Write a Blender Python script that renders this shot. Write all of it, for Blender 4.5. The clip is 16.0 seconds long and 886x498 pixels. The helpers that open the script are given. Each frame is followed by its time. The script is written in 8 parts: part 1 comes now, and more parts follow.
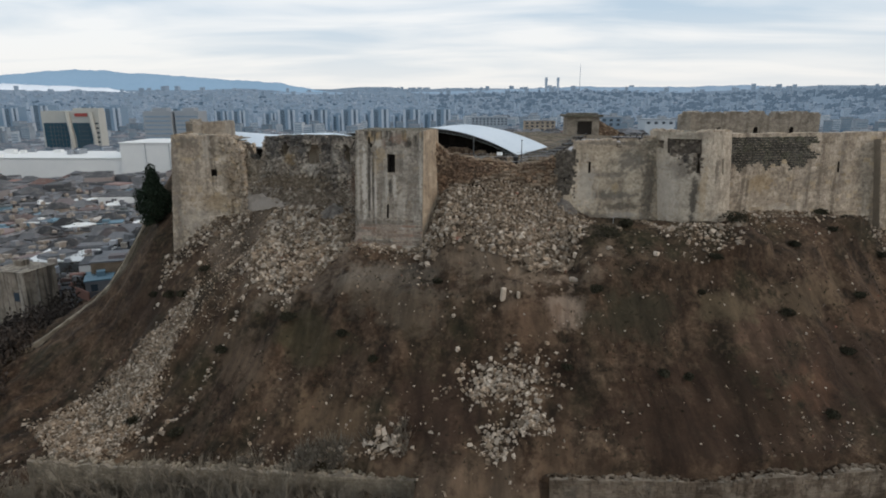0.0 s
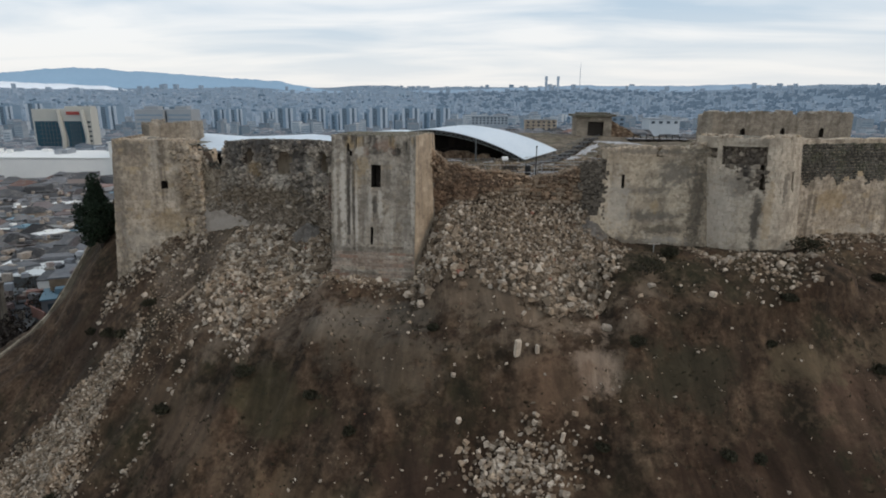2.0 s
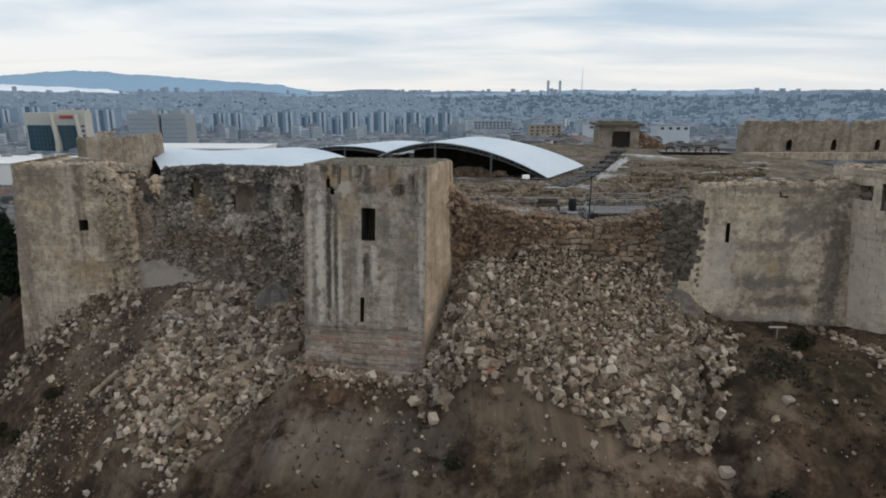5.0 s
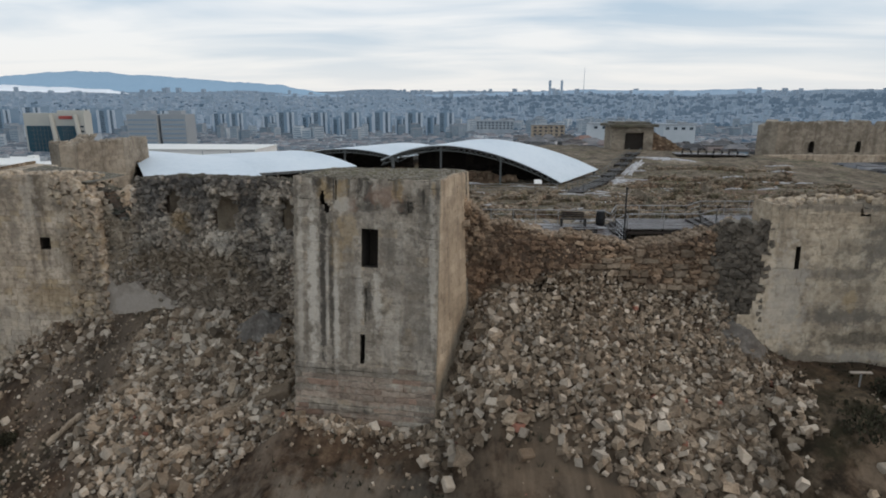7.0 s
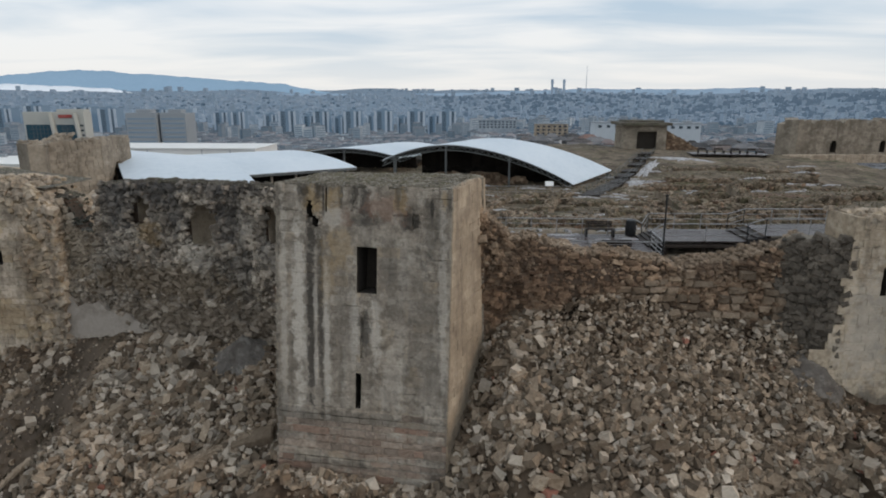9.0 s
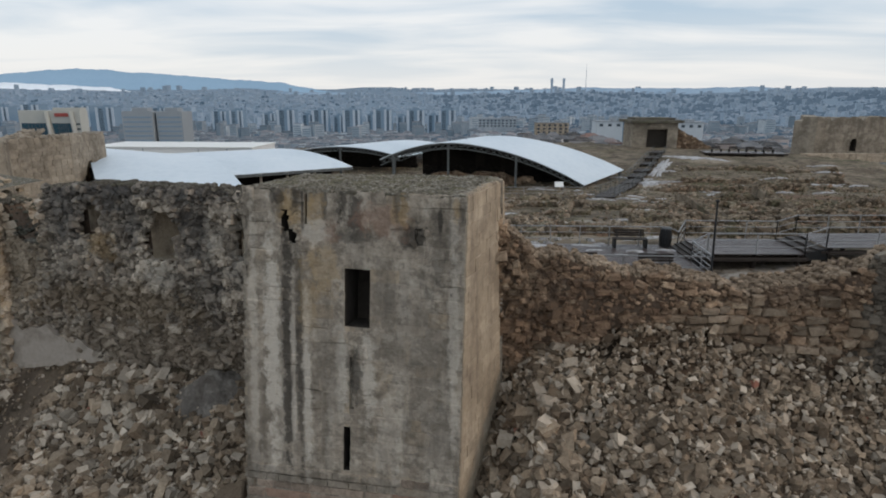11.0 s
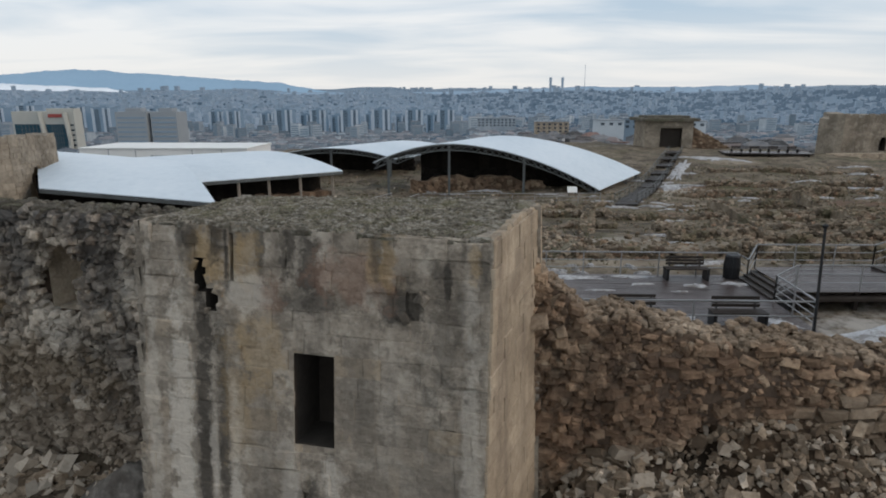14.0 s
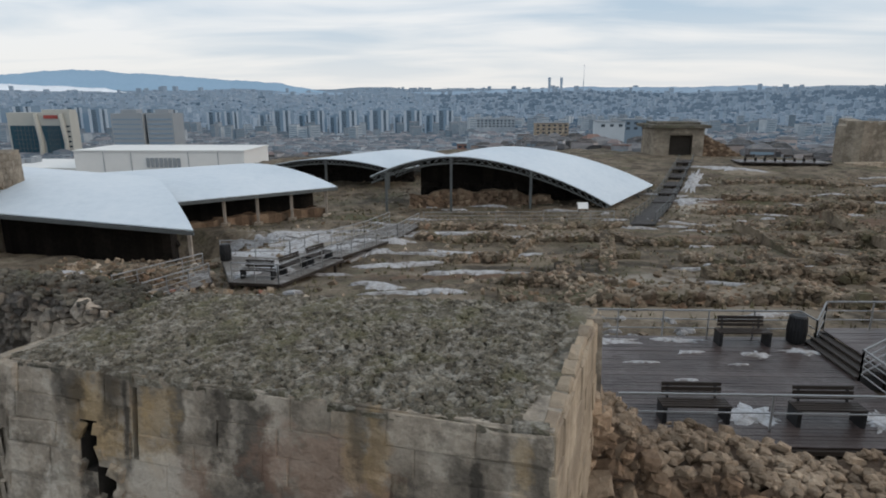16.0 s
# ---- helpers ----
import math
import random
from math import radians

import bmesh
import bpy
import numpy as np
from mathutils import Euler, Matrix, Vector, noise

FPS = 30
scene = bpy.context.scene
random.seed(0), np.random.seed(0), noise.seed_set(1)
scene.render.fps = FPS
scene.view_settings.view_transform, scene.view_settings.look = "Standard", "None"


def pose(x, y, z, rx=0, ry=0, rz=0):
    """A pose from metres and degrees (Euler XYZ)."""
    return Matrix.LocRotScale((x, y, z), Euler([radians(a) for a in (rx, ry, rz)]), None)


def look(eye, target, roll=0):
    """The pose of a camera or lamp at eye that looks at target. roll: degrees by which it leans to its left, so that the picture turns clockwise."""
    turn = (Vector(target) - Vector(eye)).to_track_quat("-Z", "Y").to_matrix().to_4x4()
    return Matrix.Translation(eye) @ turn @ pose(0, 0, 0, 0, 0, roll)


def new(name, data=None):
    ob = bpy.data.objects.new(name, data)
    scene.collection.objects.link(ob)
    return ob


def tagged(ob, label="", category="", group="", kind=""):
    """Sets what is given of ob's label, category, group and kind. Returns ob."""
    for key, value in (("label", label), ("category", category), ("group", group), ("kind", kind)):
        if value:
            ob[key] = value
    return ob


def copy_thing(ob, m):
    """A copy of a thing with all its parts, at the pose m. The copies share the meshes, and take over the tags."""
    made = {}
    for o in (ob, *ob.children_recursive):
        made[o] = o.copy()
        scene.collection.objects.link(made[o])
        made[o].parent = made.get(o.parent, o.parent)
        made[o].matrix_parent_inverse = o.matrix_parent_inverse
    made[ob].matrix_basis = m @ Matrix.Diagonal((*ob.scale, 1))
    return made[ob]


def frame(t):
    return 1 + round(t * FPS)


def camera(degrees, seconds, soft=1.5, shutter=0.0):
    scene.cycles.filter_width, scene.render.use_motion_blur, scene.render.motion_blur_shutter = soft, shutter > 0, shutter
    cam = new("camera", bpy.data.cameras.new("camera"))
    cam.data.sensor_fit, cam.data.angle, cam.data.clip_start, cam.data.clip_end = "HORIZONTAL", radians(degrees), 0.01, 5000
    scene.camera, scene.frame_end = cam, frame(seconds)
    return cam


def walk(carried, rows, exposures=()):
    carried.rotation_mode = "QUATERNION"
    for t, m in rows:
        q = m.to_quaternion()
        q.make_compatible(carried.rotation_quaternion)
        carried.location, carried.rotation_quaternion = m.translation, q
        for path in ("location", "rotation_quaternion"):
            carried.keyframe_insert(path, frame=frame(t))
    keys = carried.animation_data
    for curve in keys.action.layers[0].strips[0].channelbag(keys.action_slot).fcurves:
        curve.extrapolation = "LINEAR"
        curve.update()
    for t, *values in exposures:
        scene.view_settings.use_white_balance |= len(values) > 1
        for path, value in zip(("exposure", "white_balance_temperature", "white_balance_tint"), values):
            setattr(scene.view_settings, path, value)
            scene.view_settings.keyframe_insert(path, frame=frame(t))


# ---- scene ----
cam = camera(72.5, 16.0, soft=1.9)
PATH = [
    (0, (1.84, 1.769, 45.021), (1.772, 3.709, 44.538), -0.1),
    (0.5, (1.866, 4.103, 44.918), (1.798, 6.043, 44.434), -0.2),
    (1, (1.833, 7.09, 44.911), (1.766, 9.029, 44.426), -0.1),
    (1.5, (1.768, 10.208, 44.86), (1.702, 12.147, 44.374), -0.1),
    (2, (1.584, 13.92, 44.877), (1.518, 15.859, 44.39), -0.0),
    (2.5, (1.253, 17.441, 44.959), (1.19, 19.38, 44.474), 0.0),
    (3, (0.92, 20.762, 44.981), (0.856, 22.702, 44.498), 0.1),
    (3.5, (0.651, 23.368, 45.07), (0.586, 25.308, 44.589), 0.1),
    (4, (0.34, 25.752, 45.174), (0.274, 27.693, 44.697), 0.1),
    (6.5, (-0.747, 33.537, 45.434), (-0.82, 35.478, 44.96), 0.2),
    (7, (-0.984, 34.854, 45.356), (-1.058, 36.796, 44.881), 0.1),
    (7.5, (-1.17, 36.105, 45.254), (-1.244, 38.046, 44.779), 0.1),
    (8, (-1.348, 37.423, 45.196), (-1.425, 39.363, 44.718), 0.1),
    (8.5, (-1.453, 38.607, 45.121), (-1.53, 40.548, 44.644), 0.0),
    (9, (-1.572, 39.702, 45.064), (-1.652, 41.643, 44.586), 0.1),
    (11.5, (-2.194, 45.684, 44.451), (-2.271, 47.624, 43.97), 0.1),
    (12, (-2.252, 46.833, 44.321), (-2.329, 48.773, 43.84), 0.0),
    (12.5, (-2.318, 47.943, 44.208), (-2.395, 49.883, 43.726), -0.1),
    (13, (-2.416, 49.168, 44.031), (-2.492, 51.108, 43.551), -0.1),
    (13.5, (-2.492, 50.23, 43.997), (-2.567, 52.169, 43.515), -0.1),
    (14, (-2.555, 51.393, 44.272), (-2.63, 53.332, 43.79), -0.1),
    (14.5, (-2.626, 52.508, 44.6), (-2.701, 54.447, 44.118), -0.2),
    (15, (-2.75, 53.636, 44.902), (-2.823, 55.576, 44.422), -0.2),
    (15.5, (-2.873, 54.657, 45.205), (-2.945, 56.596, 44.724), -0.1),
    (16, (-2.995, 55.773, 45.181), (-3.066, 57.713, 44.699), -0.1),
]
walk(cam, [(t, look(eye, target, roll)) for t, eye, target, roll in PATH], [(0, 0.05, 6780, 16), (6.5, 0.01, 6780, 16), (16, -0.04, 6750, 16)])

# ---- world, sun ----
SUN_TO = Vector((0.86, -0.22, 0.46)).normalized()
world = bpy.data.worlds.new("overcast_sky")
scene.world = world
world.use_nodes = True
wt = world.node_tree
wt.nodes.clear()


def wnode(kind, **values):
    n = wt.nodes.new(kind)
    for key, v in values.items():
        n.inputs[key].default_value = v
    return n


def build_sky():
    out = wt.nodes.new("ShaderNodeOutputWorld")
    bg = wt.nodes.new("ShaderNodeBackground")
    bg.inputs["Strength"].default_value = 1.0
    sky = wt.nodes.new("ShaderNodeTexSky")
    sky.sky_type = "NISHITA"
    sky.sun_disc = False
    sky.sun_elevation = math.asin(SUN_TO.z)
    sky.sun_rotation = math.atan2(SUN_TO.x, SUN_TO.y)
    sky.dust_density = 2.0
    dim = wt.nodes.new("ShaderNodeMix")
    dim.data_type, dim.blend_type = "RGBA", "MULTIPLY"
    dim.inputs["Factor"].default_value = 1.0
    dim.inputs[7].default_value = (0.11, 0.11, 0.115, 1)
    wt.links.new(sky.outputs[0], dim.inputs[6])
    tc = wt.nodes.new("ShaderNodeTexCoord")
    sep = wt.nodes.new("ShaderNodeSeparateXYZ")
    wt.links.new(tc.outputs["Generated"], sep.inputs[0])
    # cloud deck seen in perspective: divide by height above the horizon
    lift = wt.nodes.new("ShaderNodeMath")
    lift.operation = "ADD"
    lift.inputs[1].default_value = 0.10
    up = wt.nodes.new("ShaderNodeMath")
    up.operation = "MAXIMUM"
    up.inputs[1].default_value = 0.0
    wt.links.new(sep.outputs[2], up.inputs[0])
    wt.links.new(up.outputs[0], lift.inputs[0])
    com = wt.nodes.new("ShaderNodeCombineXYZ")
    for a in (0, 1):
        d = wt.nodes.new("ShaderNodeMath")
        d.operation = "DIVIDE"
        wt.links.new(sep.outputs[a], d.inputs[0])
        wt.links.new(lift.outputs[0], d.inputs[1])
        wt.links.new(d.outputs[0], com.inputs[a])
    mp = wt.nodes.new("ShaderNodeMapping")
    mp.inputs["Scale"].default_value = (0.55, 1.0, 1.0)
    mp.inputs["Rotation"].default_value = (0, 0, radians(6))
    mp.inputs["Location"].default_value = (3.1, 1.7, 0)
    wt.links.new(com.outputs[0], mp.inputs[0])
    nz = wt.nodes.new("ShaderNodeTexNoise")
    nz.inputs["Scale"].default_value = 0.9
    nz.inputs["Detail"].default_value = 5
    nz.inputs["Roughness"].default_value = 0.5
    nz.inputs["Distortion"].default_value = 0.4
    wt.links.new(mp.outputs[0], nz.inputs["Vector"])
    ramp = wt.nodes.new("ShaderNodeValToRGB")
    ramp.color_ramp.elements[0].position = 0.37
    ramp.color_ramp.elements[0].color = (0.50, 0.67, 0.80, 1)
    ramp.color_ramp.elements[1].position = 0.60
    ramp.color_ramp.elements[1].color = (0.885, 0.965, 0.985, 1)
    # thinner, brighter cloud towards the west
    lean = wt.nodes.new("ShaderNodeMath")
    lean.operation = "MULTIPLY_ADD"
    lean.inputs[1].default_value = -0.11
    wt.links.new(sep.outputs[0], lean.inputs[0])
    wt.links.new(nz.outputs[0], lean.inputs[2])
    wt.links.new(lean.outputs[0], ramp.inputs[0])
    # pale cream band of thin cloud low over the horizon
    low = wt.nodes.new("ShaderNodeMapRange")
    low.inputs["From Min"].default_value = 0.02
    low.inputs["From Max"].default_value = 0.13
    low.inputs["To Min"].default_value = 0.75
    low.inputs["To Max"].default_value = 0.0
    wt.links.new(sep.outputs[2], low.inputs[0])
    m1 = wt.nodes.new("ShaderNodeMix")
    m1.data_type = "RGBA"
    m1.inputs[7].default_value = (0.915, 0.96, 0.94, 1)
    wt.links.new(low.outputs[0], m1.inputs["Factor"])
    wt.links.new(ramp.outputs[0], m1.inputs[6])
    m2 = wt.nodes.new("ShaderNodeMix")
    m2.data_type = "RGBA"
    m2.inputs["Factor"].default_value = 0.88
    wt.links.new(dim.outputs[2], m2.inputs[6])
    wt.links.new(m1.outputs[2], m2.inputs[7])
    wt.links.new(m2.outputs[2], bg.inputs["Color"])
    wt.links.new(bg.outputs[0], out.inputs[0])


build_sky()
sun = new("sun", bpy.data.lights.new("sun", "SUN"))
sun.data.energy, sun.data.angle, sun.data.color = 0.9, radians(14), (1.0, 0.86, 0.68)
sun.matrix_world = look(SUN_TO * 100, (0, 0, 0))


# ---- materials ----
def material(name, stops, scale=1.0, rough=0.9, bump=0.3, bump_scale=6.0, vary=0.0, streak=None, spots=None, metallic=0.0, tint=None, detail=6.0, pale=None, stains=(), wobble=2.2, plan=False):
    """stops: colours from dark to light over a two-scale noise. vary: brightness spread from piece to piece.
    streak: (colour, amount, width) run-off stains. spots: (colour, amount, scale) lichen, dirt or moss. tint: second hue between pieces."""
    m = bpy.data.materials.new(name)
    m.use_nodes = True
    t = m.node_tree
    n, l = t.nodes, t.links
    bsdf = n["Principled BSDF"]
    geo = n.new("ShaderNodeNewGeometry")
    big = n.new("ShaderNodeTexNoise")
    big.inputs["Scale"].default_value = 0.35 * scale
    big.inputs["Detail"].default_value = detail
    big.inputs["Roughness"].default_value = 0.6
    fine = n.new("ShaderNodeTexNoise")
    fine.inputs["Scale"].default_value = 4.5 * scale
    fine.inputs["Detail"].default_value = detail
    fine.inputs["Roughness"].default_value = 0.7
    for x in (big, fine):
        l.new(geo.outputs["Position"], x.inputs["Vector"])
    mix = n.new("ShaderNodeMath")
    mix.operation = "MULTIPLY_ADD"
    mix.inputs[1].default_value = 0.45
    l.new(fine.outputs[0], mix.inputs[0])
    half = n.new("ShaderNodeMath")
    half.operation = "MULTIPLY"
    half.inputs[1].default_value = 0.55
    l.new(big.outputs[0], half.inputs[0])
    l.new(half.outputs[0], mix.inputs[2])
    ramp = n.new("ShaderNodeValToRGB")
    e = ramp.color_ramp.elements
    lo, hi = 0.33, 0.67
    e[0].position, e[0].color = lo, (*stops[0], 1)
    e[1].position, e[1].color = hi, (*stops[-1], 1)
    for i, c in enumerate(stops[1:-1], 1):
        x = e.new(lo + (hi - lo) * i / (len(stops) - 1))
        x.color = (*c, 1)
    l.new(mix.outputs[0], ramp.inputs[0])
    col = ramp.outputs[0]

    def blend(a, colour, fac, mode="MIX"):
        b = n.new("ShaderNodeMix")
        b.data_type, b.blend_type = "RGBA", mode
        l.new(a, b.inputs[6])
        if isinstance(colour, tuple):
            b.inputs[7].default_value = (*colour, 1)
        else:
            l.new(colour, b.inputs[7])
        if isinstance(fac, float):
            b.inputs["Factor"].default_value = fac
        else:
            l.new(fac, b.inputs["Factor"])
        return b.outputs[2]

    if vary or tint:
        info = n.new("ShaderNodeObjectInfo")
        add = n.new("ShaderNodeMath")
        add.operation = "ADD"
        l.new(info.outputs["Random"], add.inputs[0])
        l.new(geo.outputs["Random Per Island"], add.inputs[1])
        fr = n.new("ShaderNodeMath")
        fr.operation = "FRACT"
        l.new(add.outputs[0], fr.inputs[0])
        if tint:
            m7 = n.new("ShaderNodeMath")
            m7.operation = "MULTIPLY"
            m7.inputs[1].default_value = 7.31
            l.new(fr.outputs[0], m7.inputs[0])
            f7 = n.new("ShaderNodeMath")
            f7.operation = "FRACT"
            l.new(m7.outputs[0], f7.inputs[0])
            mr = n.new("ShaderNodeMapRange")
            mr.inputs["From Min"].default_value = 1 - tint[1]
            mr.inputs["To Max"].default_value = 0.75
            l.new(f7.outputs[0], mr.inputs[0])
            col = blend(col, tint[0], mr.outputs[0])
        if vary:
            mr = n.new("ShaderNodeMapRange")
            mr.inputs["To Min"].default_value = 1 - vary
            mr.inputs["To Max"].default_value = 1 + vary
            l.new(fr.outputs[0], mr.inputs[0])
            g = n.new("ShaderNodeCombineColor")
            for i in range(3):
                l.new(mr.outputs[0], g.inputs[i])
            col = blend(col, g.outputs[0], 1.0, "MULTIPLY")
    for n_run, streak in enumerate([q for q in (pale, streak) if q]):
        mp = n.new("ShaderNodeMapping")
        w = streak[2]
        mp.inputs["Scale"].default_value = (w, w, w * 0.055)
        mp.inputs["Location"].default_value = (17.3 * n_run, 4.1, 2.2)
        l.new(geo.outputs["Position"], mp.inputs[0])
        sn = n.new("ShaderNodeTexNoise")
        sn.inputs["Scale"].default_value = 1.0
        sn.inputs["Detail"].default_value = 4
        l.new(mp.outputs[0], sn.inputs["Vector"])
        mr = n.new("ShaderNodeMapRange")
        mr.inputs["From Min"].default_value = 0.52
        mr.inputs["From Max"].default_value = 0.66
        mr.inputs["To Max"].default_value = streak[1]
        l.new(sn.outputs[0], mr.inputs[0])
        col = blend(col, streak[0], mr.outputs[0])
    for spots in ([] if not spots else [spots] if isinstance(spots[0][0], float) else spots):
        sn = n.new("ShaderNodeTexNoise")
        sn.inputs["Scale"].default_value = spots[2]
        sn.inputs["Detail"].default_value = 7
        sn.inputs["Roughness"].default_value = 0.65
        l.new(geo.outputs["Position"], sn.inputs["Vector"])
        mr = n.new("ShaderNodeMapRange")
        mr.inputs["From Min"].default_value = 0.50
        mr.inputs["From Max"].default_value = 0.64
        mr.inputs["To Max"].default_value = spots[1]
        l.new(sn.outputs[0], mr.inputs[0])
        col = blend(col, spots[0], mr.outputs[0])
    if stains:
        sn = n.new("ShaderNodeTexNoise")
        sn.inputs["Scale"].default_value = wobble
        sn.inputs["Detail"].default_value = 7
        sn.inputs["Roughness"].default_value = 0.7
        l.new(geo.outputs["Position"], sn.inputs["Vector"])
        wob = n.new("ShaderNodeMapRange")
        wob.inputs["From Min"].default_value = 0.25
        wob.inputs["From Max"].default_value = 0.75
        wob.inputs["To Min"].default_value = -1.0
        wob.inputs["To Max"].default_value = 1.0
        l.new(sn.outputs[0], wob.inputs[0])
        for x, z, wx, wz, colour, amount in stains:
            mp = n.new("ShaderNodeMapping")
            mp.inputs["Scale"].default_value = (1 / wx, 1 / wz if plan else 0, 0 if plan else 1 / wz)
            mp.inputs["Location"].default_value = (-x / wx, -z / wz if plan else 0, 0 if plan else -z / wz)
            l.new(geo.outputs["Position"], mp.inputs[0])
            far = n.new("ShaderNodeVectorMath")
            far.operation = "LENGTH"
            l.new(mp.outputs[0], far.inputs[0])
            add = n.new("ShaderNodeMath")
            add.operation = "ADD"
            l.new(far.outputs["Value"], add.inputs[0])
            l.new(wob.outputs[0], add.inputs[1])
            mr = n.new("ShaderNodeMapRange")
            mr.inputs["From Min"].default_value = 1.15
            mr.inputs["From Max"].default_value = 0.6
            mr.inputs["To Max"].default_value = amount
            l.new(add.outputs[0], mr.inputs[0])
            col = blend(col, colour, mr.outputs[0])
    l.new(col, bsdf.inputs["Base Color"])
    bsdf.inputs["Roughness"].default_value = rough
    bsdf.inputs["Metallic"].default_value = metallic
    bsdf.inputs["Specular IOR Level"].default_value = 0.25
    if bump:
        bn = n.new("ShaderNodeTexNoise")
        bn.inputs["Scale"].default_value = bump_scale
        bn.inputs["Detail"].default_value = 6
        bn.inputs["Roughness"].default_value = 0.65
        l.new(geo.outputs["Position"], bn.inputs["Vector"])
        wide = n.new("ShaderNodeTexNoise")
        wide.inputs["Scale"].default_value = bump_scale * 0.28
        wide.inputs["Detail"].default_value = 5
        l.new(geo.outputs["Position"], wide.inputs["Vector"])
        both = n.new("ShaderNodeMath")
        both.operation = "MULTIPLY_ADD"
        both.inputs[1].default_value = 1.6
        l.new(wide.outputs[0], both.inputs[0])
        l.new(bn.outputs[0], both.inputs[2])
        b = n.new("ShaderNodeBump")
        b.inputs["Strength"].default_value = bump
        b.inputs["Distance"].default_value = 0.12
        l.new(both.outputs[0], b.inputs["Height"])
        l.new(b.outputs[0], bsdf.inputs["Normal"])
    return m


M = {}
DIRT_SHADE, RUN, CREAM, RUST, GREY = (0.045, 0.040, 0.034), (0.52, 0.475, 0.41), (0.37, 0.26, 0.135), (0.27, 0.165, 0.12), (0.15, 0.133, 0.112)
r_ = random.Random(3)
DRIPS = tuple((r_.uniform(-8.2, -2.2), r_.uniform(41.45, 41.8), r_.uniform(0.05, 0.16), r_.uniform(0.25, 0.6), DIRT_SHADE if i % 4 else CREAM, r_.uniform(0.35, 0.7)) for i in range(14))
M["tower_stone"] = material("tower_stone", [(0.1837, 0.1554, 0.1239), (0.315, 0.2709, 0.2184), (0.463, 0.408, 0.336)], 1.5, vary=0.12, bump=0.6, bump_scale=7, spots=[((0.15, 0.128, 0.102), 0.6, 1.1), ((0.46, 0.415, 0.35), 0.5, 2.1), ((0.12, 0.104, 0.085), 0.6, 3.6)],
                            tint=((0.36, 0.285, 0.20), 0.14), streak=((0.085, 0.075, 0.062), 0.55, 1.9), pale=((0.52, 0.475, 0.41), 0.4, 1.3),
                            stains=((-7.62, 37.3, 0.21, 4.3, DIRT_SHADE, 0.85), (-7.2, 36.8, 0.17, 3.8, DIRT_SHADE, 0.75), (-8.1, 37.3, 0.27, 3.8, RUN, 0.9), (-2.45, 38.2, 0.16, 4.0, RUN, 0.55), (-8.75, 36.5, 0.16, 5.0, RUN, 0.5), (-4.9, 38.7, 0.35, 0.9, (0.21, 0.18, 0.145), 0.5), (-3.2, 36.2, 0.5, 2.2, GREY, 0.4), (-7.42, 37.4, 0.09, 1.0, RUN, 0.6), (-7.42, 35.2, 0.09, 1.0, RUN, 0.6), (-6.98, 36.0, 0.15, 3.0, RUN, 0.8),
                                    # Some dark marks above z 40 paint shade in fissures, a cavity, a ledge.
                                    (-5.85, 36.6, 0.2, 1.4, RUN, 0.65), (-5.05, 36.3, 0.25, 1.3, RUN, 0.75), (-5.45, 36.5, 0.22, 0.9, DIRT_SHADE, 0.7), (-5.4, 40.7, 0.85, 0.3, DIRT_SHADE, 0.65), (-5.75, 41.6, 0.12, 0.45, DIRT_SHADE, 0.75),
                                    (-5.4, 41.3, 0.2, 0.75, DIRT_SHADE, 0.8), (-6.35, 41.6, 0.1, 0.5, DIRT_SHADE, 0.7), (-3.6, 40.75, 0.42, 0.5, DIRT_SHADE, 0.75), (-2.9, 40.3, 0.4, 1.1, DIRT_SHADE, 0.5), (-2.85, 41.2, 0.06, 0.5, DIRT_SHADE, 0.8), (-4.0, 31.9, 4.5, 0.5, RUST, 0.4), (-7.5, 30.6, 3.0, 0.5, RUST, 0.35), (-5.5, 33.0, 4.5, 0.25, DIRT_SHADE, 0.35), (-5.0, 31.1, 4.0, 0.18, DIRT_SHADE, 0.45), (-8.9, 33.0, 0.3, 1.5, DIRT_SHADE, 0.4), (-4.5, 39.2, 0.35, 0.9, GREY, 0.5), (-6.9, 38.6, 0.35, 1.4, CREAM, 0.3),
                                    (-7.45, 41.4, 0.4, 0.55, CREAM, 0.65), (-6.75, 41.4, 0.4, 0.45, CREAM, 0.5), (-6.4, 39.6, 0.5, 0.9, CREAM, 0.4), (-4.6, 41.2, 0.8, 0.5, RUST, 0.5), (-6.2, 40.7, 0.3, 0.35, RUST, 0.45),
                                    (-6.64, 40.7, 0.45, 0.4, RUN, 0.65), (-6.3, 37.0, 0.5, 1.8, GREY, 0.35), (-3.6, 37.9, 0.9, 1.3, GREY, 0.3), (-4.4, 34.6, 0.5, 1.1, RUN, 0.3), (-7.05, 41.45, 0.06, 0.6, DIRT_SHADE, 0.9)) + DRIPS)
M["limestone"] = material("limestone", [(0.145, 0.118, 0.092), (0.265, 0.222, 0.176), (0.39, 0.34, 0.275)], 1.5, vary=0.15, bump=0.8, bump_scale=7,
                          streak=((0.060, 0.052, 0.043), 0.85, 1.5), spots=((0.135, 0.112, 0.088), 0.6, 1.1), pale=((0.46, 0.425, 0.37), 0.6, 1.2))
M["limestone_lower"] = material("limestone_lower", [(0.15, 0.118, 0.095), (0.28, 0.225, 0.18), (0.39, 0.325, 0.265)], 1.5, vary=0.26, bump=0.7, bump_scale=9,
                                tint=((0.27, 0.165, 0.12), 0.4), spots=((0.085, 0.07, 0.057), 0.6, 1.3))
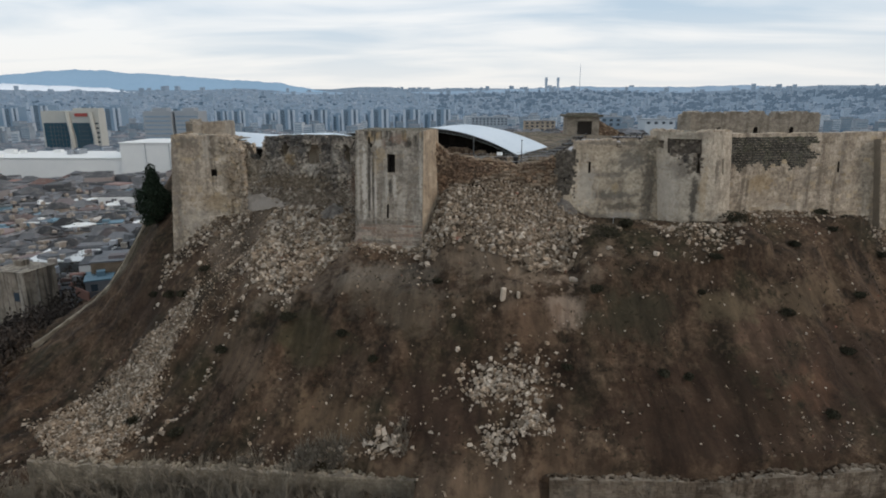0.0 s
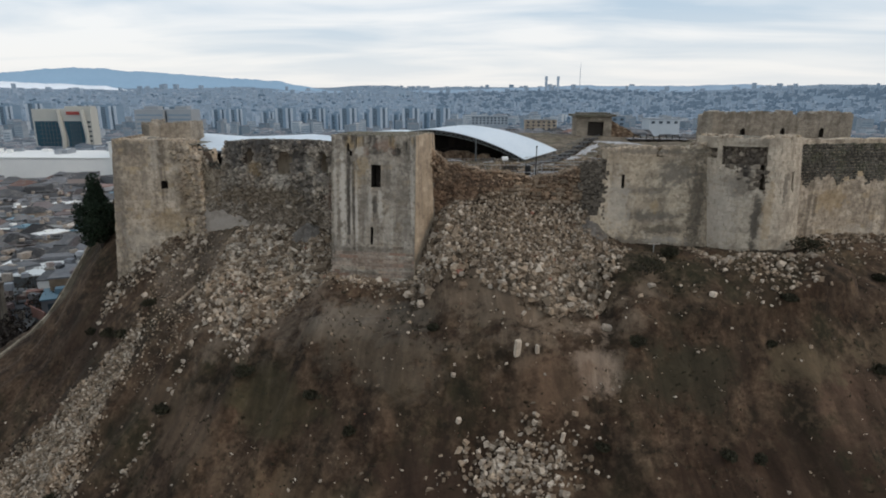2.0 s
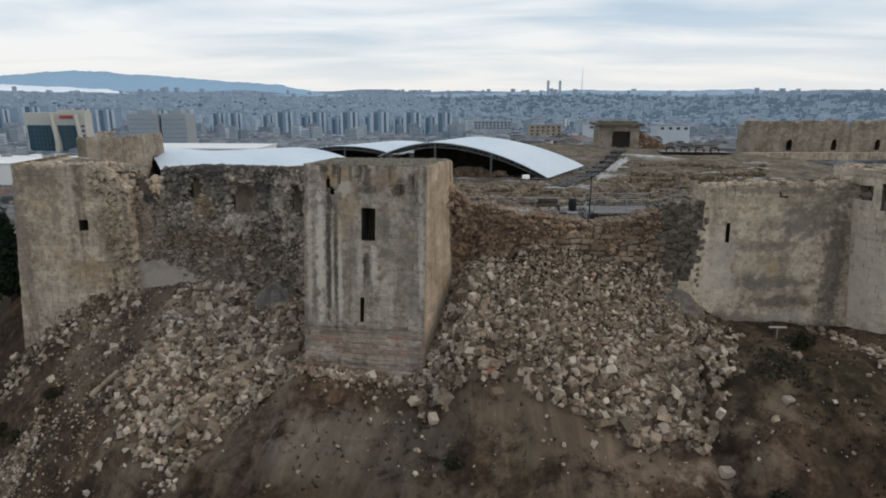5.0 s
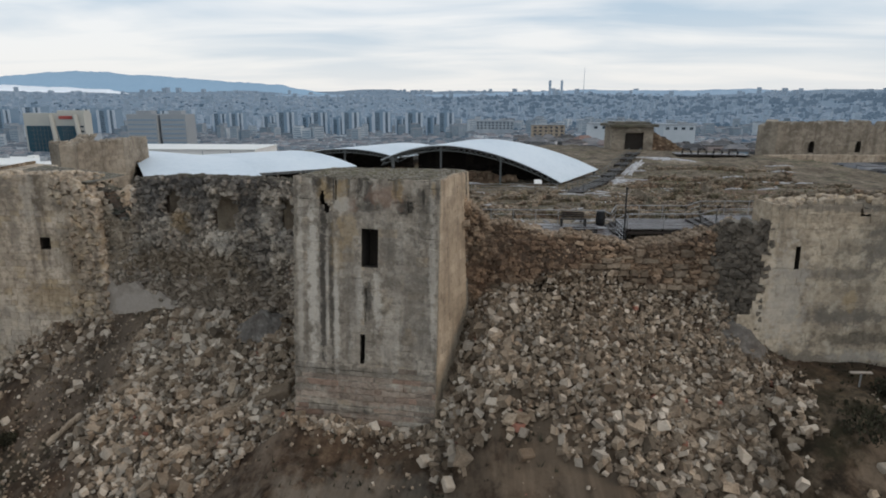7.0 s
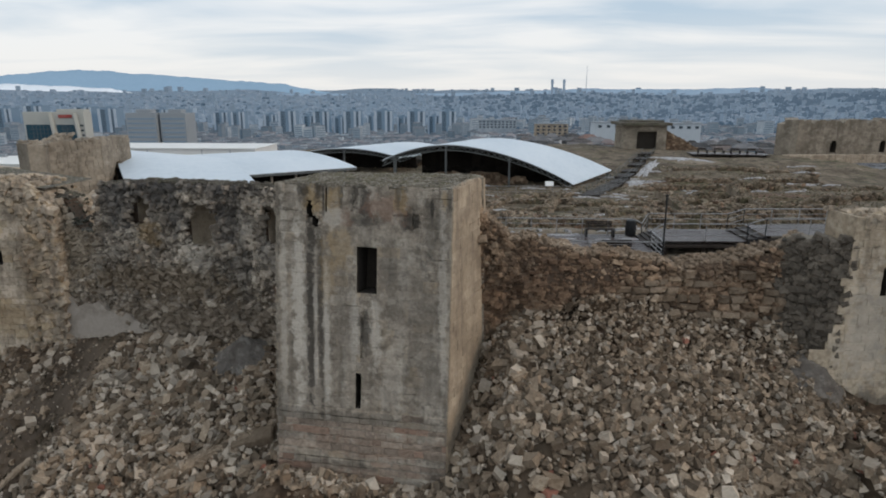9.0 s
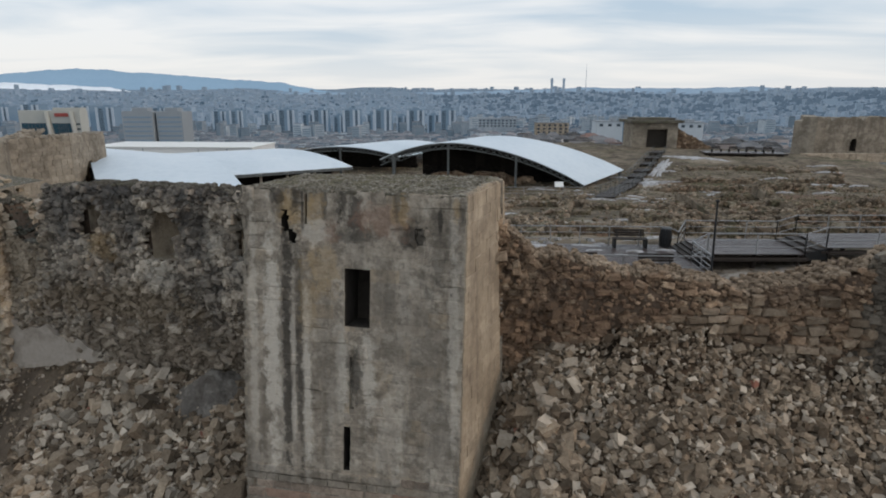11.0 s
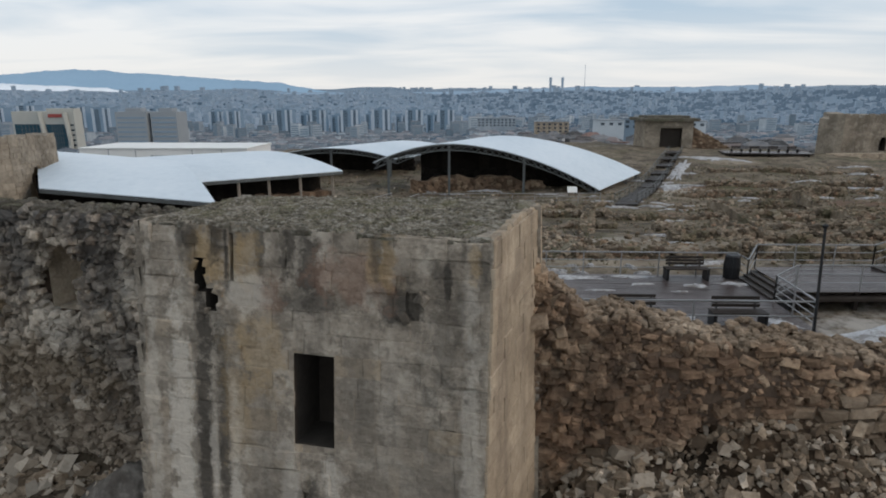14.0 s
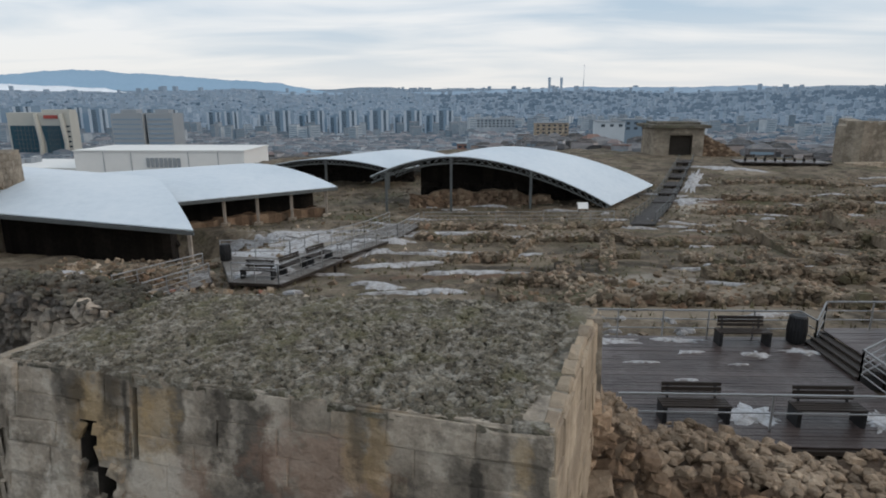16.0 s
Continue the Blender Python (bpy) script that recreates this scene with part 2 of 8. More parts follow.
# Warmer and paler than the tower front: sunlight on its east face painted in.
M["limestone_warm_lit"] = material("limestone_warm_lit", [(0.2646, 0.21, 0.15), (0.3773, 0.305, 0.225), (0.4802, 0.4, 0.305)], 1.3, vary=0.13, bump=0.5, bump_scale=8,
                               spots=((0.21, 0.165, 0.125), 0.6, 1.0), streak=((0.17, 0.135, 0.105), 0.45, 1.3))
M["ochre_stone"] = material("ochre_stone", [(0.2335, 0.1866, 0.1384), (0.4239, 0.3505, 0.2714), (0.6021, 0.5169, 0.4206)], 1.2, vary=0.2, bump=0.6, bump_scale=8,
                            streak=((0.10, 0.082, 0.064), 0.7, 1.1), spots=[((0.155, 0.125, 0.095), 0.65, 0.7), ((0.55, 0.46, 0.34), 0.5, 1.9), ((0.14, 0.112, 0.084), 0.6, 3.2)], tint=((0.41, 0.31, 0.19), 0.2),
                            stains=((-31.4, 35.5, 0.7, 6.0, GREY, 0.55), (-29.6, 40.3, 1.6, 0.7, GREY, 0.5), (-28.6, 38.0, 0.35, 2.6, GREY, 0.4), (-27.4, 39.6, 0.5, 1.8, RUN, 0.4), (-26.4, 33.4, 2.2, 1.1, CREAM, 0.35), (-24.6, 36.2, 1.1, 2.6, (0.20, 0.15, 0.10), 0.45), (-29.5, 31.5, 2.0, 1.6, RUN, 0.3),
                                    (29.2, 38.0, 0.45, 3.0, DIRT_SHADE, 0.4), (36.0, 33.4, 3.0, 0.8, RUN, 0.35), (42.0, 38.0, 0.3, 4.0, GREY, 0.5), (33.0, 36.4, 1.5, 1.0, CREAM, 0.45), (31.4, 35.6, 0.2, 1.8, DIRT_SHADE, 0.5), (38.5, 36.8, 1.4, 0.8, GREY, 0.35)))
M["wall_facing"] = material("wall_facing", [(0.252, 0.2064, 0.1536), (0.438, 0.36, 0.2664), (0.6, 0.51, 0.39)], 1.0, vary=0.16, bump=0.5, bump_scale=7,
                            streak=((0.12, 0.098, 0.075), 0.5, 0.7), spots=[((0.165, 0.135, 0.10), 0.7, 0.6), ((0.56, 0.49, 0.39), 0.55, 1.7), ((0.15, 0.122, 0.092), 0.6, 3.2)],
                            # Corner strip at x 20.2 paints dirt and shade beside the drum together.
                            stains=((20.2, 36.5, 0.75, 5.0, DIRT_SHADE, 0.6), (16.6, 35.6, 2.4, 0.4, GREY, 0.75), (17.5, 34.5, 2.2, 0.35, DIRT_SHADE, 0.5), (16.0, 37.7, 2.4, 0.35, GREY, 0.6), (18.4, 39.0, 1.4, 0.9, GREY, 0.7),
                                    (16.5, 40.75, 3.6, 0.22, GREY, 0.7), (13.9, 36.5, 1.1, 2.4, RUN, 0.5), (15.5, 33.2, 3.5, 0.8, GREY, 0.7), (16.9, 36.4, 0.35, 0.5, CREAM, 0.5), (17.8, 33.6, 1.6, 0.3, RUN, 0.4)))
M["drum_facing"] = material("drum_facing", [(0.2832, 0.2419, 0.1888), (0.472, 0.4071, 0.3245), (0.6372, 0.5605, 0.4543)], 1.0, vary=0.10, bump=0.5, bump_scale=7,
                            streak=((0.14, 0.118, 0.092), 0.45, 0.9), spots=[((0.19, 0.16, 0.125), 0.6, 0.6), ((0.58, 0.52, 0.43), 0.5, 1.5), ((0.17, 0.145, 0.112), 0.55, 3.0)],
                            stains=((21.6, 36.0, 0.9, 3.4, RUN, 0.55), (23.75, 35.6, 0.35, 2.4, DIRT_SHADE, 0.75), (22.6, 38.4, 0.9, 0.9, GREY, 0.5), (24.6, 36.5, 0.4, 3.0, CREAM, 0.35), (20.25, 36.0, 0.14, 4.0, DIRT_SHADE, 0.6), (25.8, 38.5, 0.25, 1.6, DIRT_SHADE, 0.6)))
M["core_brown"] = material("core_brown", [(0.100, 0.066, 0.045), (0.19, 0.130, 0.088), (0.31, 0.232, 0.165)], 1.6, vary=0.42, bump=0.8, bump_scale=7,
                           tint=((0.40, 0.315, 0.225), 0.22), spots=((0.085, 0.055, 0.038), 0.6, 0.9))
M["breach_core"] = material("breach_core", [(0.1449, 0.09274, 0.06231), (0.2682, 0.1812, 0.1203), (0.4347, 0.3217, 0.2247)], 1.6, vary=0.42, bump=0.8, bump_scale=7, tint=((0.46, 0.3622, 0.2587), 0.2),
                            stains=((1.5, 37.6, 3.2, 1.6, (0.095, 0.055, 0.036), 0.55), (0.3, 39.0, 1.2, 1.4, (0.06, 0.046, 0.034), 0.45), (6.0, 36.3, 4.0, 0.7, (0.075, 0.05, 0.035), 0.6), (8.5, 38.4, 2.0, 0.5, (0.075, 0.05, 0.035), 0.6), (3.0, 35.2, 4.0, 0.8, (0.17, 0.135, 0.10), 0.5)))
M["core_block"] = material("core_block", [(0.15, 0.108, 0.074), (0.255, 0.192, 0.137), (0.39, 0.312, 0.235)], 1.6, vary=0.32, bump=0.8, bump_scale=7)
M["core_grey"] = material("core_grey", [(0.078, 0.063, 0.050), (0.165, 0.137, 0.108), (0.30, 0.26, 0.21)], 1.2, vary=0.48, bump=0.8, bump_scale=7,
                          streak=((0.045, 0.041, 0.038), 0.85, 0.85), tint=((0.38, 0.33, 0.265), 0.25))
ASH = (0.080, 0.076, 0.073)
CURTAIN_STAINS = ((-22.6, 38.0, 1.7, 3.6, (0.34, 0.275, 0.20), 0.6), (-17.0, 36.0, 5.5, 1.0, (0.165, 0.122, 0.078), 0.6), (-15.5, 34.2, 6.5, 1.4, (0.17, 0.13, 0.092), 0.55), (-19.4, 40.2, 1.1, 2.0, ASH, 0.75), (-17.0, 40.8, 1.3, 0.8, ASH, 0.75), (-16.1, 40.0, 0.5, 1.5, ASH, 0.7),
                  (-13.2, 39.8, 0.9, 1.8, ASH, 0.65), (-12.4, 37.0, 0.5, 1.8, ASH, 0.55), (-9.5, 39.6, 0.7, 1.6, ASH, 0.5), (-17.6, 38.5, 0.6, 0.8, CREAM, 0.5), (-15.0, 37.6, 0.7, 0.9, RUN, 0.45), (-12.2, 39.0, 0.5, 0.9, RUN, 0.4),
                  (-11.0, 38.0, 0.6, 1.0, (0.26, 0.24, 0.215), 0.55), (-9.8, 36.0, 1.0, 1.4, (0.17, 0.098, 0.068), 0.55), (-14.5, 40.9, 5.5, 0.3, ASH, 0.55), (-15.0, 41.3, 9.0, 0.4, ASH, 0.7))
M["curtain_stone"] = material("curtain_stone", [(0.115, 0.097, 0.080), (0.275, 0.232, 0.187), (0.52, 0.455, 0.375)], 1.2, vary=0.6, bump=0.8, bump_scale=7, tint=((0.46, 0.41, 0.34), 0.2), spots=[((0.075, 0.066, 0.057), 0.65, 0.55), ((0.50, 0.45, 0.38), 0.5, 1.3)], stains=CURTAIN_STAINS)
M["curtain_mortar"] = material("curtain_mortar", [(0.075, 0.063, 0.052), (0.15, 0.125, 0.102), (0.25, 0.212, 0.175)], 1.4, bump=1.0, bump_scale=9, spots=[((0.055, 0.049, 0.043), 0.8, 0.5), ((0.29, 0.25, 0.205), 0.5, 1.6)], stains=CURTAIN_STAINS)
M["niche_stone"] = material("niche_stone", [(0.38, 0.31, 0.235), (0.54, 0.46, 0.36), (0.66, 0.58, 0.48)], 1.6, vary=0.2, bump=0.9, bump_scale=7, spots=((0.10, 0.085, 0.07), 0.6, 1.2))
M["bare_core"] = material("bare_core", [(0.045, 0.040, 0.032), (0.09, 0.082, 0.068), (0.17, 0.155, 0.13)], 1.6, vary=0.4, bump=0.8, bump_scale=7, spots=((0.11, 0.115, 0.07), 0.5, 0.8))
M["core_dark"] = material("core_dark", [(0.0682, 0.0576, 0.0464), (0.1302, 0.1116, 0.09048), (0.2232, 0.192, 0.1566)], 1.6, vary=0.35, bump=0.8, bump_scale=7)
M["mortar"] = material("mortar", [(0.17, 0.143, 0.112), (0.28, 0.24, 0.19)], 2.0, bump=0.6)
M["mortar_brown"] = material("mortar_brown", [(0.075, 0.052, 0.038), (0.15, 0.105, 0.075)], 2.0, bump=0.8)
M["rubble"] = material("rubble", [(0.108, 0.079, 0.055), (0.218, 0.168, 0.121), (0.375, 0.302, 0.225)], 2.0, vary=0.55, bump=0.5, bump_scale=12, tint=((0.103, 0.068, 0.04324), 0.38))
M["rubble_pale"] = material("rubble_pale", [(0.28, 0.232, 0.18), (0.385, 0.325, 0.26), (0.50, 0.435, 0.36)], 2.0, vary=0.4, bump=0.4, bump_scale=12)
M["rubble_red"] = material("rubble_red", [(0.20, 0.085, 0.06), (0.28, 0.13, 0.095)], 2.0, vary=0.2, bump=0.4)
M["soil"] = material("soil", [(0.0112, 0.006798, 0.004085), (0.02968, 0.0171, 0.00969), (0.0640, 0.0405, 0.0256), (0.138, 0.099, 0.064)], 0.7, rough=1.0, bump=1.0, bump_scale=1.6,
                     spots=[((0.02464, 0.02163, 0.0114), 0.9, 0.13), ((0.0168, 0.01236, 0.0076), 0.85, 0.55), ((0.1456, 0.09682, 0.0608), 0.35, 1.5)], detail=10.0, streak=((0.01344, 0.00927, 0.00665), 0.6, 0.6), pale=((0.1176, 0.07828, 0.05035), 0.4, 0.5),
                     stains=((-16.0, 30.0, 7.5, 4.5, (0.1288, 0.09785, 0.0722), 0.75), (-24.5, 29.5, 3.2, 3.2, (0.1176, 0.09064, 0.0684), 0.7), (4.5, 32.0, 9.0, 3.6, (0.1456, 0.1081, 0.076), 0.75), (10.4, 27.5, 1.5, 1.6, (0.25, 0.188, 0.142), 0.75), (-5.5, 28.9, 4.2, 0.8, (0.135, 0.115, 0.092), 0.65),
                             (3.0, 16.6, 9.0, 1.9, (0.108, 0.074, 0.049), 0.75), (8.0, 26.5, 2.4, 1.6, (0.1176, 0.07416, 0.0475), 0.6), (17.0, 27.0, 4.0, 2.2, (0.0336, 0.02781, 0.0171), 0.8), (-5.0, 27.2, 5.0, 1.8, (0.078, 0.060, 0.042), 0.7), (-12.0, 24.0, 4.0, 2.0, (0.04704, 0.03914, 0.0209), 0.7),
                             (-20.0, 21.5, 5.0, 1.6, (0.0952, 0.06592, 0.0437), 0.6), (-9.0, 19.0, 5.0, 1.6, (0.112, 0.07519, 0.0456), 0.6), (28.0, 25.0, 3.0, 3.0, (0.0952, 0.05665, 0.038), 0.6), (0.0, 20.5, 4.5, 3.0, (0.0336, 0.01957, 0.0133), 0.7),
                             (22.0, 20.0, 10.0, 3.6, (0.0336, 0.01957, 0.01235), 0.8), (36.0, 22.0, 5.0, 3.5, (0.03808, 0.02266, 0.0152), 0.7), (-34.0, 22.5, 3.5, 3.0, (0.03808, 0.02266, 0.0152), 0.6), (9.0, 19.0, 2.0, 1.5, (0.112, 0.0721, 0.0456), 0.5),
                             (34.0, 27.5, 4.5, 1.6, (0.1176, 0.0824, 0.0513), 0.7), (25.0, 27.2, 4.0, 1.1, (0.0896, 0.06798, 0.04085), 0.7), (41.0, 25.5, 4.0, 1.3, (0.1064, 0.06386, 0.03895), 0.6), (31.0, 21.5, 2.5, 1.2, (0.09184, 0.04944, 0.02945), 0.6)), wobble=0.5)


def wash_gullies(m, centre, strength):
    """Rain-washed lines that run straight down a round mound: darker damp ruts and paler dried ridges."""
    t = m.node_tree
    n, l = t.nodes, t.links
    bsdf = n["Principled BSDF"]
    col = bsdf.inputs["Base Color"].links[0].from_socket
    geo = n.new("ShaderNodeNewGeometry")
    rel = n.new("ShaderNodeVectorMath")
    rel.operation = "SUBTRACT"
    rel.inputs[1].default_value = (*centre, 0)
    l.new(geo.outputs["Position"], rel.inputs[0])
    sep = n.new("ShaderNodeSeparateXYZ")
    l.new(rel.outputs[0], sep.inputs[0])
    turn = n.new("ShaderNodeMath")
    turn.operation = "ARCTAN2"
    l.new(sep.outputs[1], turn.inputs[0])
    l.new(sep.outputs[0], turn.inputs[1])
    pos = n.new("ShaderNodeCombineXYZ")
    l.new(turn.outputs[0], pos.inputs[0])
    l.new(sep.outputs[2], pos.inputs[1])
    for k, (a, b, lo, hi) in enumerate(((17.0, 0.17, 1 - strength, 1 + 1.1 * strength), (70.0, 0.22, 1 - 0.6 * strength, 1 + 0.6 * strength))):
        mp = n.new("ShaderNodeMapping")
        mp.inputs["Scale"].default_value = (a, b, 1)
        mp.inputs["Location"].default_value = (3.1 * k, 1.7, 5.0 * k)
        l.new(pos.outputs[0], mp.inputs[0])
        no = n.new("ShaderNodeTexNoise")
        no.inputs["Scale"].default_value = 1.0
        no.inputs["Detail"].default_value = 6
        no.inputs["Roughness"].default_value = 0.62
        no.inputs["Distortion"].default_value = 1.3
        l.new(mp.outputs[0], no.inputs["Vector"])
        mr = n.new("ShaderNodeMapRange")
        mr.inputs["From Min"].default_value = 0.34
        mr.inputs["From Max"].default_value = 0.66
        mr.inputs["To Min"].default_value = lo
        mr.inputs["To Max"].default_value = hi
        l.new(no.outputs[0], mr.inputs[0])
        sc = n.new("ShaderNodeVectorMath")
        sc.operation = "SCALE"
        l.new(col, sc.inputs[0])
        l.new(mr.outputs[0], sc.inputs["Scale"])
        col = sc.outputs[0]
    l.new(col, bsdf.inputs["Base Color"])


wash_gullies(M["soil"], (3.0, 112.0), 0.34)
M["dust"] = material("dust", [(0.095, 0.084, 0.074), (0.17, 0.153, 0.137)], 1.6, rough=1.0, bump=1.0, bump_scale=5, spots=[((0.25, 0.23, 0.205), 0.6, 3.0), ((0.07, 0.058, 0.048), 0.6, 1.6)])


def yard_patches():
    """Mud, turf, trodden paths and reddish earth in long patches over the yard."""
    r = random.Random(12)
    kinds = [((0.30, 0.255, 0.20), 0.6), ((0.075, 0.078, 0.040), 0.75), ((0.135, 0.082, 0.055), 0.75), ((0.032, 0.027, 0.021), 0.75), ((0.24, 0.19, 0.14), 0.6), ((0.40, 0.37, 0.33), 0.5)]
    out = [(14.0, 100.5, 5.0, 0.8, *kinds[0]), (20.8, 116.5, 2.8, 5.0, (0.40, 0.36, 0.30), 0.8), (15.5, 70.3, 7.0, 2.6, (0.40, 0.375, 0.345), 0.8), (30.0, 108.0, 7.0, 3.0, *kinds[2]), (1.0, 98.5, 9.0, 0.9, *kinds[0]), (3.0, 88.5, 8.0, 1.0, *kinds[3]), (-15.0, 95.5, 4.5, 4.0, *kinds[5])]
    for i in range(26):
        y = r.uniform(77, 140)
        c, a = kinds[i % 6]
        out.append((r.uniform(-14, 16 + (y - 75) * 0.7), y, r.uniform(2.0, 7.0), r.uniform(0.6, 2.2), c, a))
    return out


M["ruin_ground"] = material("ruin_ground", [(0.048, 0.038, 0.028), (0.112, 0.090, 0.066), (0.195, 0.160, 0.120), (0.315, 0.270, 0.215)], 1.1, rough=1.0, bump=1.0, bump_scale=2.4,
                            spots=[((0.078, 0.080, 0.045), 0.6, 0.3), ((0.035, 0.029, 0.023), 0.7, 0.8)], detail=10.0, stains=yard_patches(), wobble=0.7, plan=True)
M["ruin_stone"] = material("ruin_stone", [(0.095, 0.072, 0.052), (0.20, 0.158, 0.117), (0.345, 0.288, 0.225)], 1.5, rough=1.0, vary=0.6, bump=0.8, bump_scale=6,
                           spots=((0.10, 0.10, 0.056), 0.6, 0.5), tint=((0.22, 0.135, 0.09), 0.25))
# Near-black earth: the deep shade under the shelters is in this colour.
M["shaded_earth"] = material("shaded_earth", [(0.006, 0.005, 0.0045), (0.012, 0.010, 0.0085), (0.024, 0.019, 0.015)], 1.0, rough=1.0, bump=0.6, bump_scale=3, vary=0.3)
M["terrace_stone"] = material("terrace_stone", [(0.075, 0.056, 0.040), (0.14, 0.108, 0.078), (0.24, 0.195, 0.148)], 1.0, vary=0.2, bump=0.7, bump_scale=6, streak=((0.045, 0.032, 0.022), 0.7, 0.9),
                              spots=[((0.06, 0.044, 0.030), 0.8, 0.45), ((0.34, 0.29, 0.23), 0.5, 0.8)])
M["keep_stone"] = material("keep_stone", [(0.155, 0.132, 0.105), (0.26, 0.225, 0.18), (0.37, 0.325, 0.265)], 1.0, vary=0.18, bump=0.6, bump_scale=6, streak=((0.11, 0.094, 0.076), 0.5, 0.8),
                           spots=[((0.13, 0.11, 0.088), 0.7, 0.4), ((0.42, 0.375, 0.31), 0.45, 1.1)])
M["foot_wall"] = material("foot_wall", [(0.1087, 0.09108, 0.0675), (0.2066, 0.1739, 0.1294), (0.348, 0.3001, 0.2296)], 1.0, vary=0.14, bump=0.7, bump_scale=6, streak=((0.087, 0.069, 0.05), 0.6, 0.9),
                          spots=[((0.1015, 0.07728, 0.0525), 0.8, 0.5), ((0.522, 0.4554, 0.35), 0.5, 1.0)])
M["thicket_bark"] = material("thicket_bark", [(0.105, 0.09016, 0.0697), (0.1995, 0.1715, 0.1343)], 4.0, rough=1.0, bump=0.4)
M["tower_top"] = material("tower_top", [(0.070, 0.062, 0.048), (0.150, 0.135, 0.106), (0.30, 0.277, 0.23)], 4.5, rough=1.0, vary=0.42, bump=1.0, bump_scale=9.0,
                          spots=[((0.18, 0.172, 0.098), 0.55, 1.6), ((0.46, 0.44, 0.39), 0.6, 6.0)], detail=10.0)
M["town_ground"] = material("town_ground", [(0.035, 0.037, 0.040), (0.075, 0.075, 0.075), (0.14, 0.135, 0.13)], 0.12, rough=0.95, bump=0.3, bump_scale=0.5)
M["street"] = material("street", [(0.055, 0.056, 0.058), (0.11, 0.11, 0.108)], 0.5, rough=0.7, bump=0.1)
M["snow"] = material("snow", [(0.34, 0.34, 0.35), (0.56, 0.58, 0.61)], 2.5, rough=0.7, bump=0.6, bump_scale=4, spots=[((0.20, 0.18, 0.16), 0.75, 2.2), ((0.13, 0.11, 0.09), 0.6, 5.0)])
M["deck"] = material("deck", [(0.036, 0.027, 0.026), (0.062, 0.048, 0.046), (0.11, 0.092, 0.088)], 2.2, rough=0.34, vary=0.2, spots=((0.13, 0.115, 0.115), 0.5, 0.9), bump=0.15, bump_scale=20)
M["walk_wood"] = material("walk_wood", [(0.085, 0.078, 0.072), (0.14, 0.13, 0.12), (0.21, 0.195, 0.185)], 1.6, rough=0.7, vary=0.2, bump=0.15, bump_scale=20, spots=((0.42, 0.43, 0.44), 0.5, 0.9))
M["bench_wood"] = material("bench_wood", [(0.022, 0.018, 0.016), (0.045, 0.036, 0.031)], 3.0, rough=0.55, bump=0.1)
M["dark_metal"] = material("dark_metal", [(0.02, 0.021, 0.023), (0.036, 0.037, 0.04)], 3.0, rough=0.5, bump=0.05, metallic=0.3)
M["steel"] = material("steel", [(0.272, 0.2805, 0.289), (0.391, 0.3995, 0.408)], 3.0, rough=0.42, bump=0.04, metallic=0.6)
M["steel_dark"] = material("steel_dark", [(0.075, 0.085, 0.088), (0.12, 0.132, 0.135)], 2.0, rough=0.6, bump=0.05)
M["roof_white"] = material("roof_white", [(0.484, 0.572, 0.649), (0.572, 0.6545, 0.726), (0.638, 0.7095, 0.77)], 0.35, rough=0.45, bump=0.05, bump_scale=1.2)
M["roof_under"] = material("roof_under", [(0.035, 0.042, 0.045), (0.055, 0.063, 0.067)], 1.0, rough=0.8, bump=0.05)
M["plaster_post"] = material("plaster_post", [(0.27, 0.235, 0.20), (0.39, 0.345, 0.30)], 1.2, rough=0.85, bump=0.3, spots=((0.17, 0.145, 0.12), 0.6, 0.9))
M["sky_paint"] = material("sky_paint", [(0.10, 0.19, 0.25), (0.17, 0.27, 0.33)], 0.3, rough=0.7, vary=0.4, bump=0)
M["winter_twigs"] = material("winter_twigs", [(0.030, 0.024, 0.021), (0.075, 0.060, 0.050)], 1.5, rough=1.0, vary=0.5, bump=0)
M["hall_white"] = material("hall_white", [(0.66, 0.68, 0.68), (0.77, 0.78, 0.765)], 0.03, rough=0.6, bump=0)
M["town_wall"] = material("town_wall", [(0.09, 0.10, 0.115), (0.19, 0.20, 0.215), (0.36, 0.365, 0.375)], 0.02, rough=0.9, vary=0.7, bump=0, tint=((0.30, 0.21, 0.165), 0.3))
M["town_roof"] = material("town_roof", [(0.055, 0.058, 0.064), (0.135, 0.138, 0.145)], 0.6, rough=0.9, vary=0.8, bump=0, tint=((0.19, 0.10, 0.078), 0.2), spots=((0.24, 0.225, 0.21), 0.4, 0.4))
M["window_glass"] = material("window_glass", [(0.035, 0.05, 0.065), (0.06, 0.08, 0.10)], 0.02, rough=0.15, bump=0)
M["office_glass"] = material("office_glass", [(0.022, 0.06, 0.085), (0.035, 0.085, 0.115)], 0.01, rough=0.12, bump=0)
M["office_frame"] = material("office_frame", [(0.38, 0.385, 0.36), (0.47, 0.47, 0.43)], 0.02, rough=0.7, bump=0)
M["red_block"] = material("red_block", [(0.22, 0.12, 0.10), (0.30, 0.17, 0.14)], 0.05, rough=0.9, bump=0)
M["red_sign"] = material("red_sign", [(0.30, 0.06, 0.05), (0.36, 0.08, 0.07)], 0.1, rough=0.6, bump=0)
M["office_grey"] = material("office_grey", [(0.235, 0.265, 0.295), (0.29, 0.32, 0.345)], 0.02, rough=0.8, bump=0)
M["leaf_dark"] = material("leaf_dark", [(0.012, 0.022, 0.013), (0.025, 0.040, 0.022)], 1.5, rough=0.9, vary=0.45, bump=0)
M["leaf_scrub"] = material("leaf_scrub", [(0.020, 0.020, 0.012), (0.045, 0.042, 0.026)], 1.5, rough=1.0, vary=0.5, bump=0)
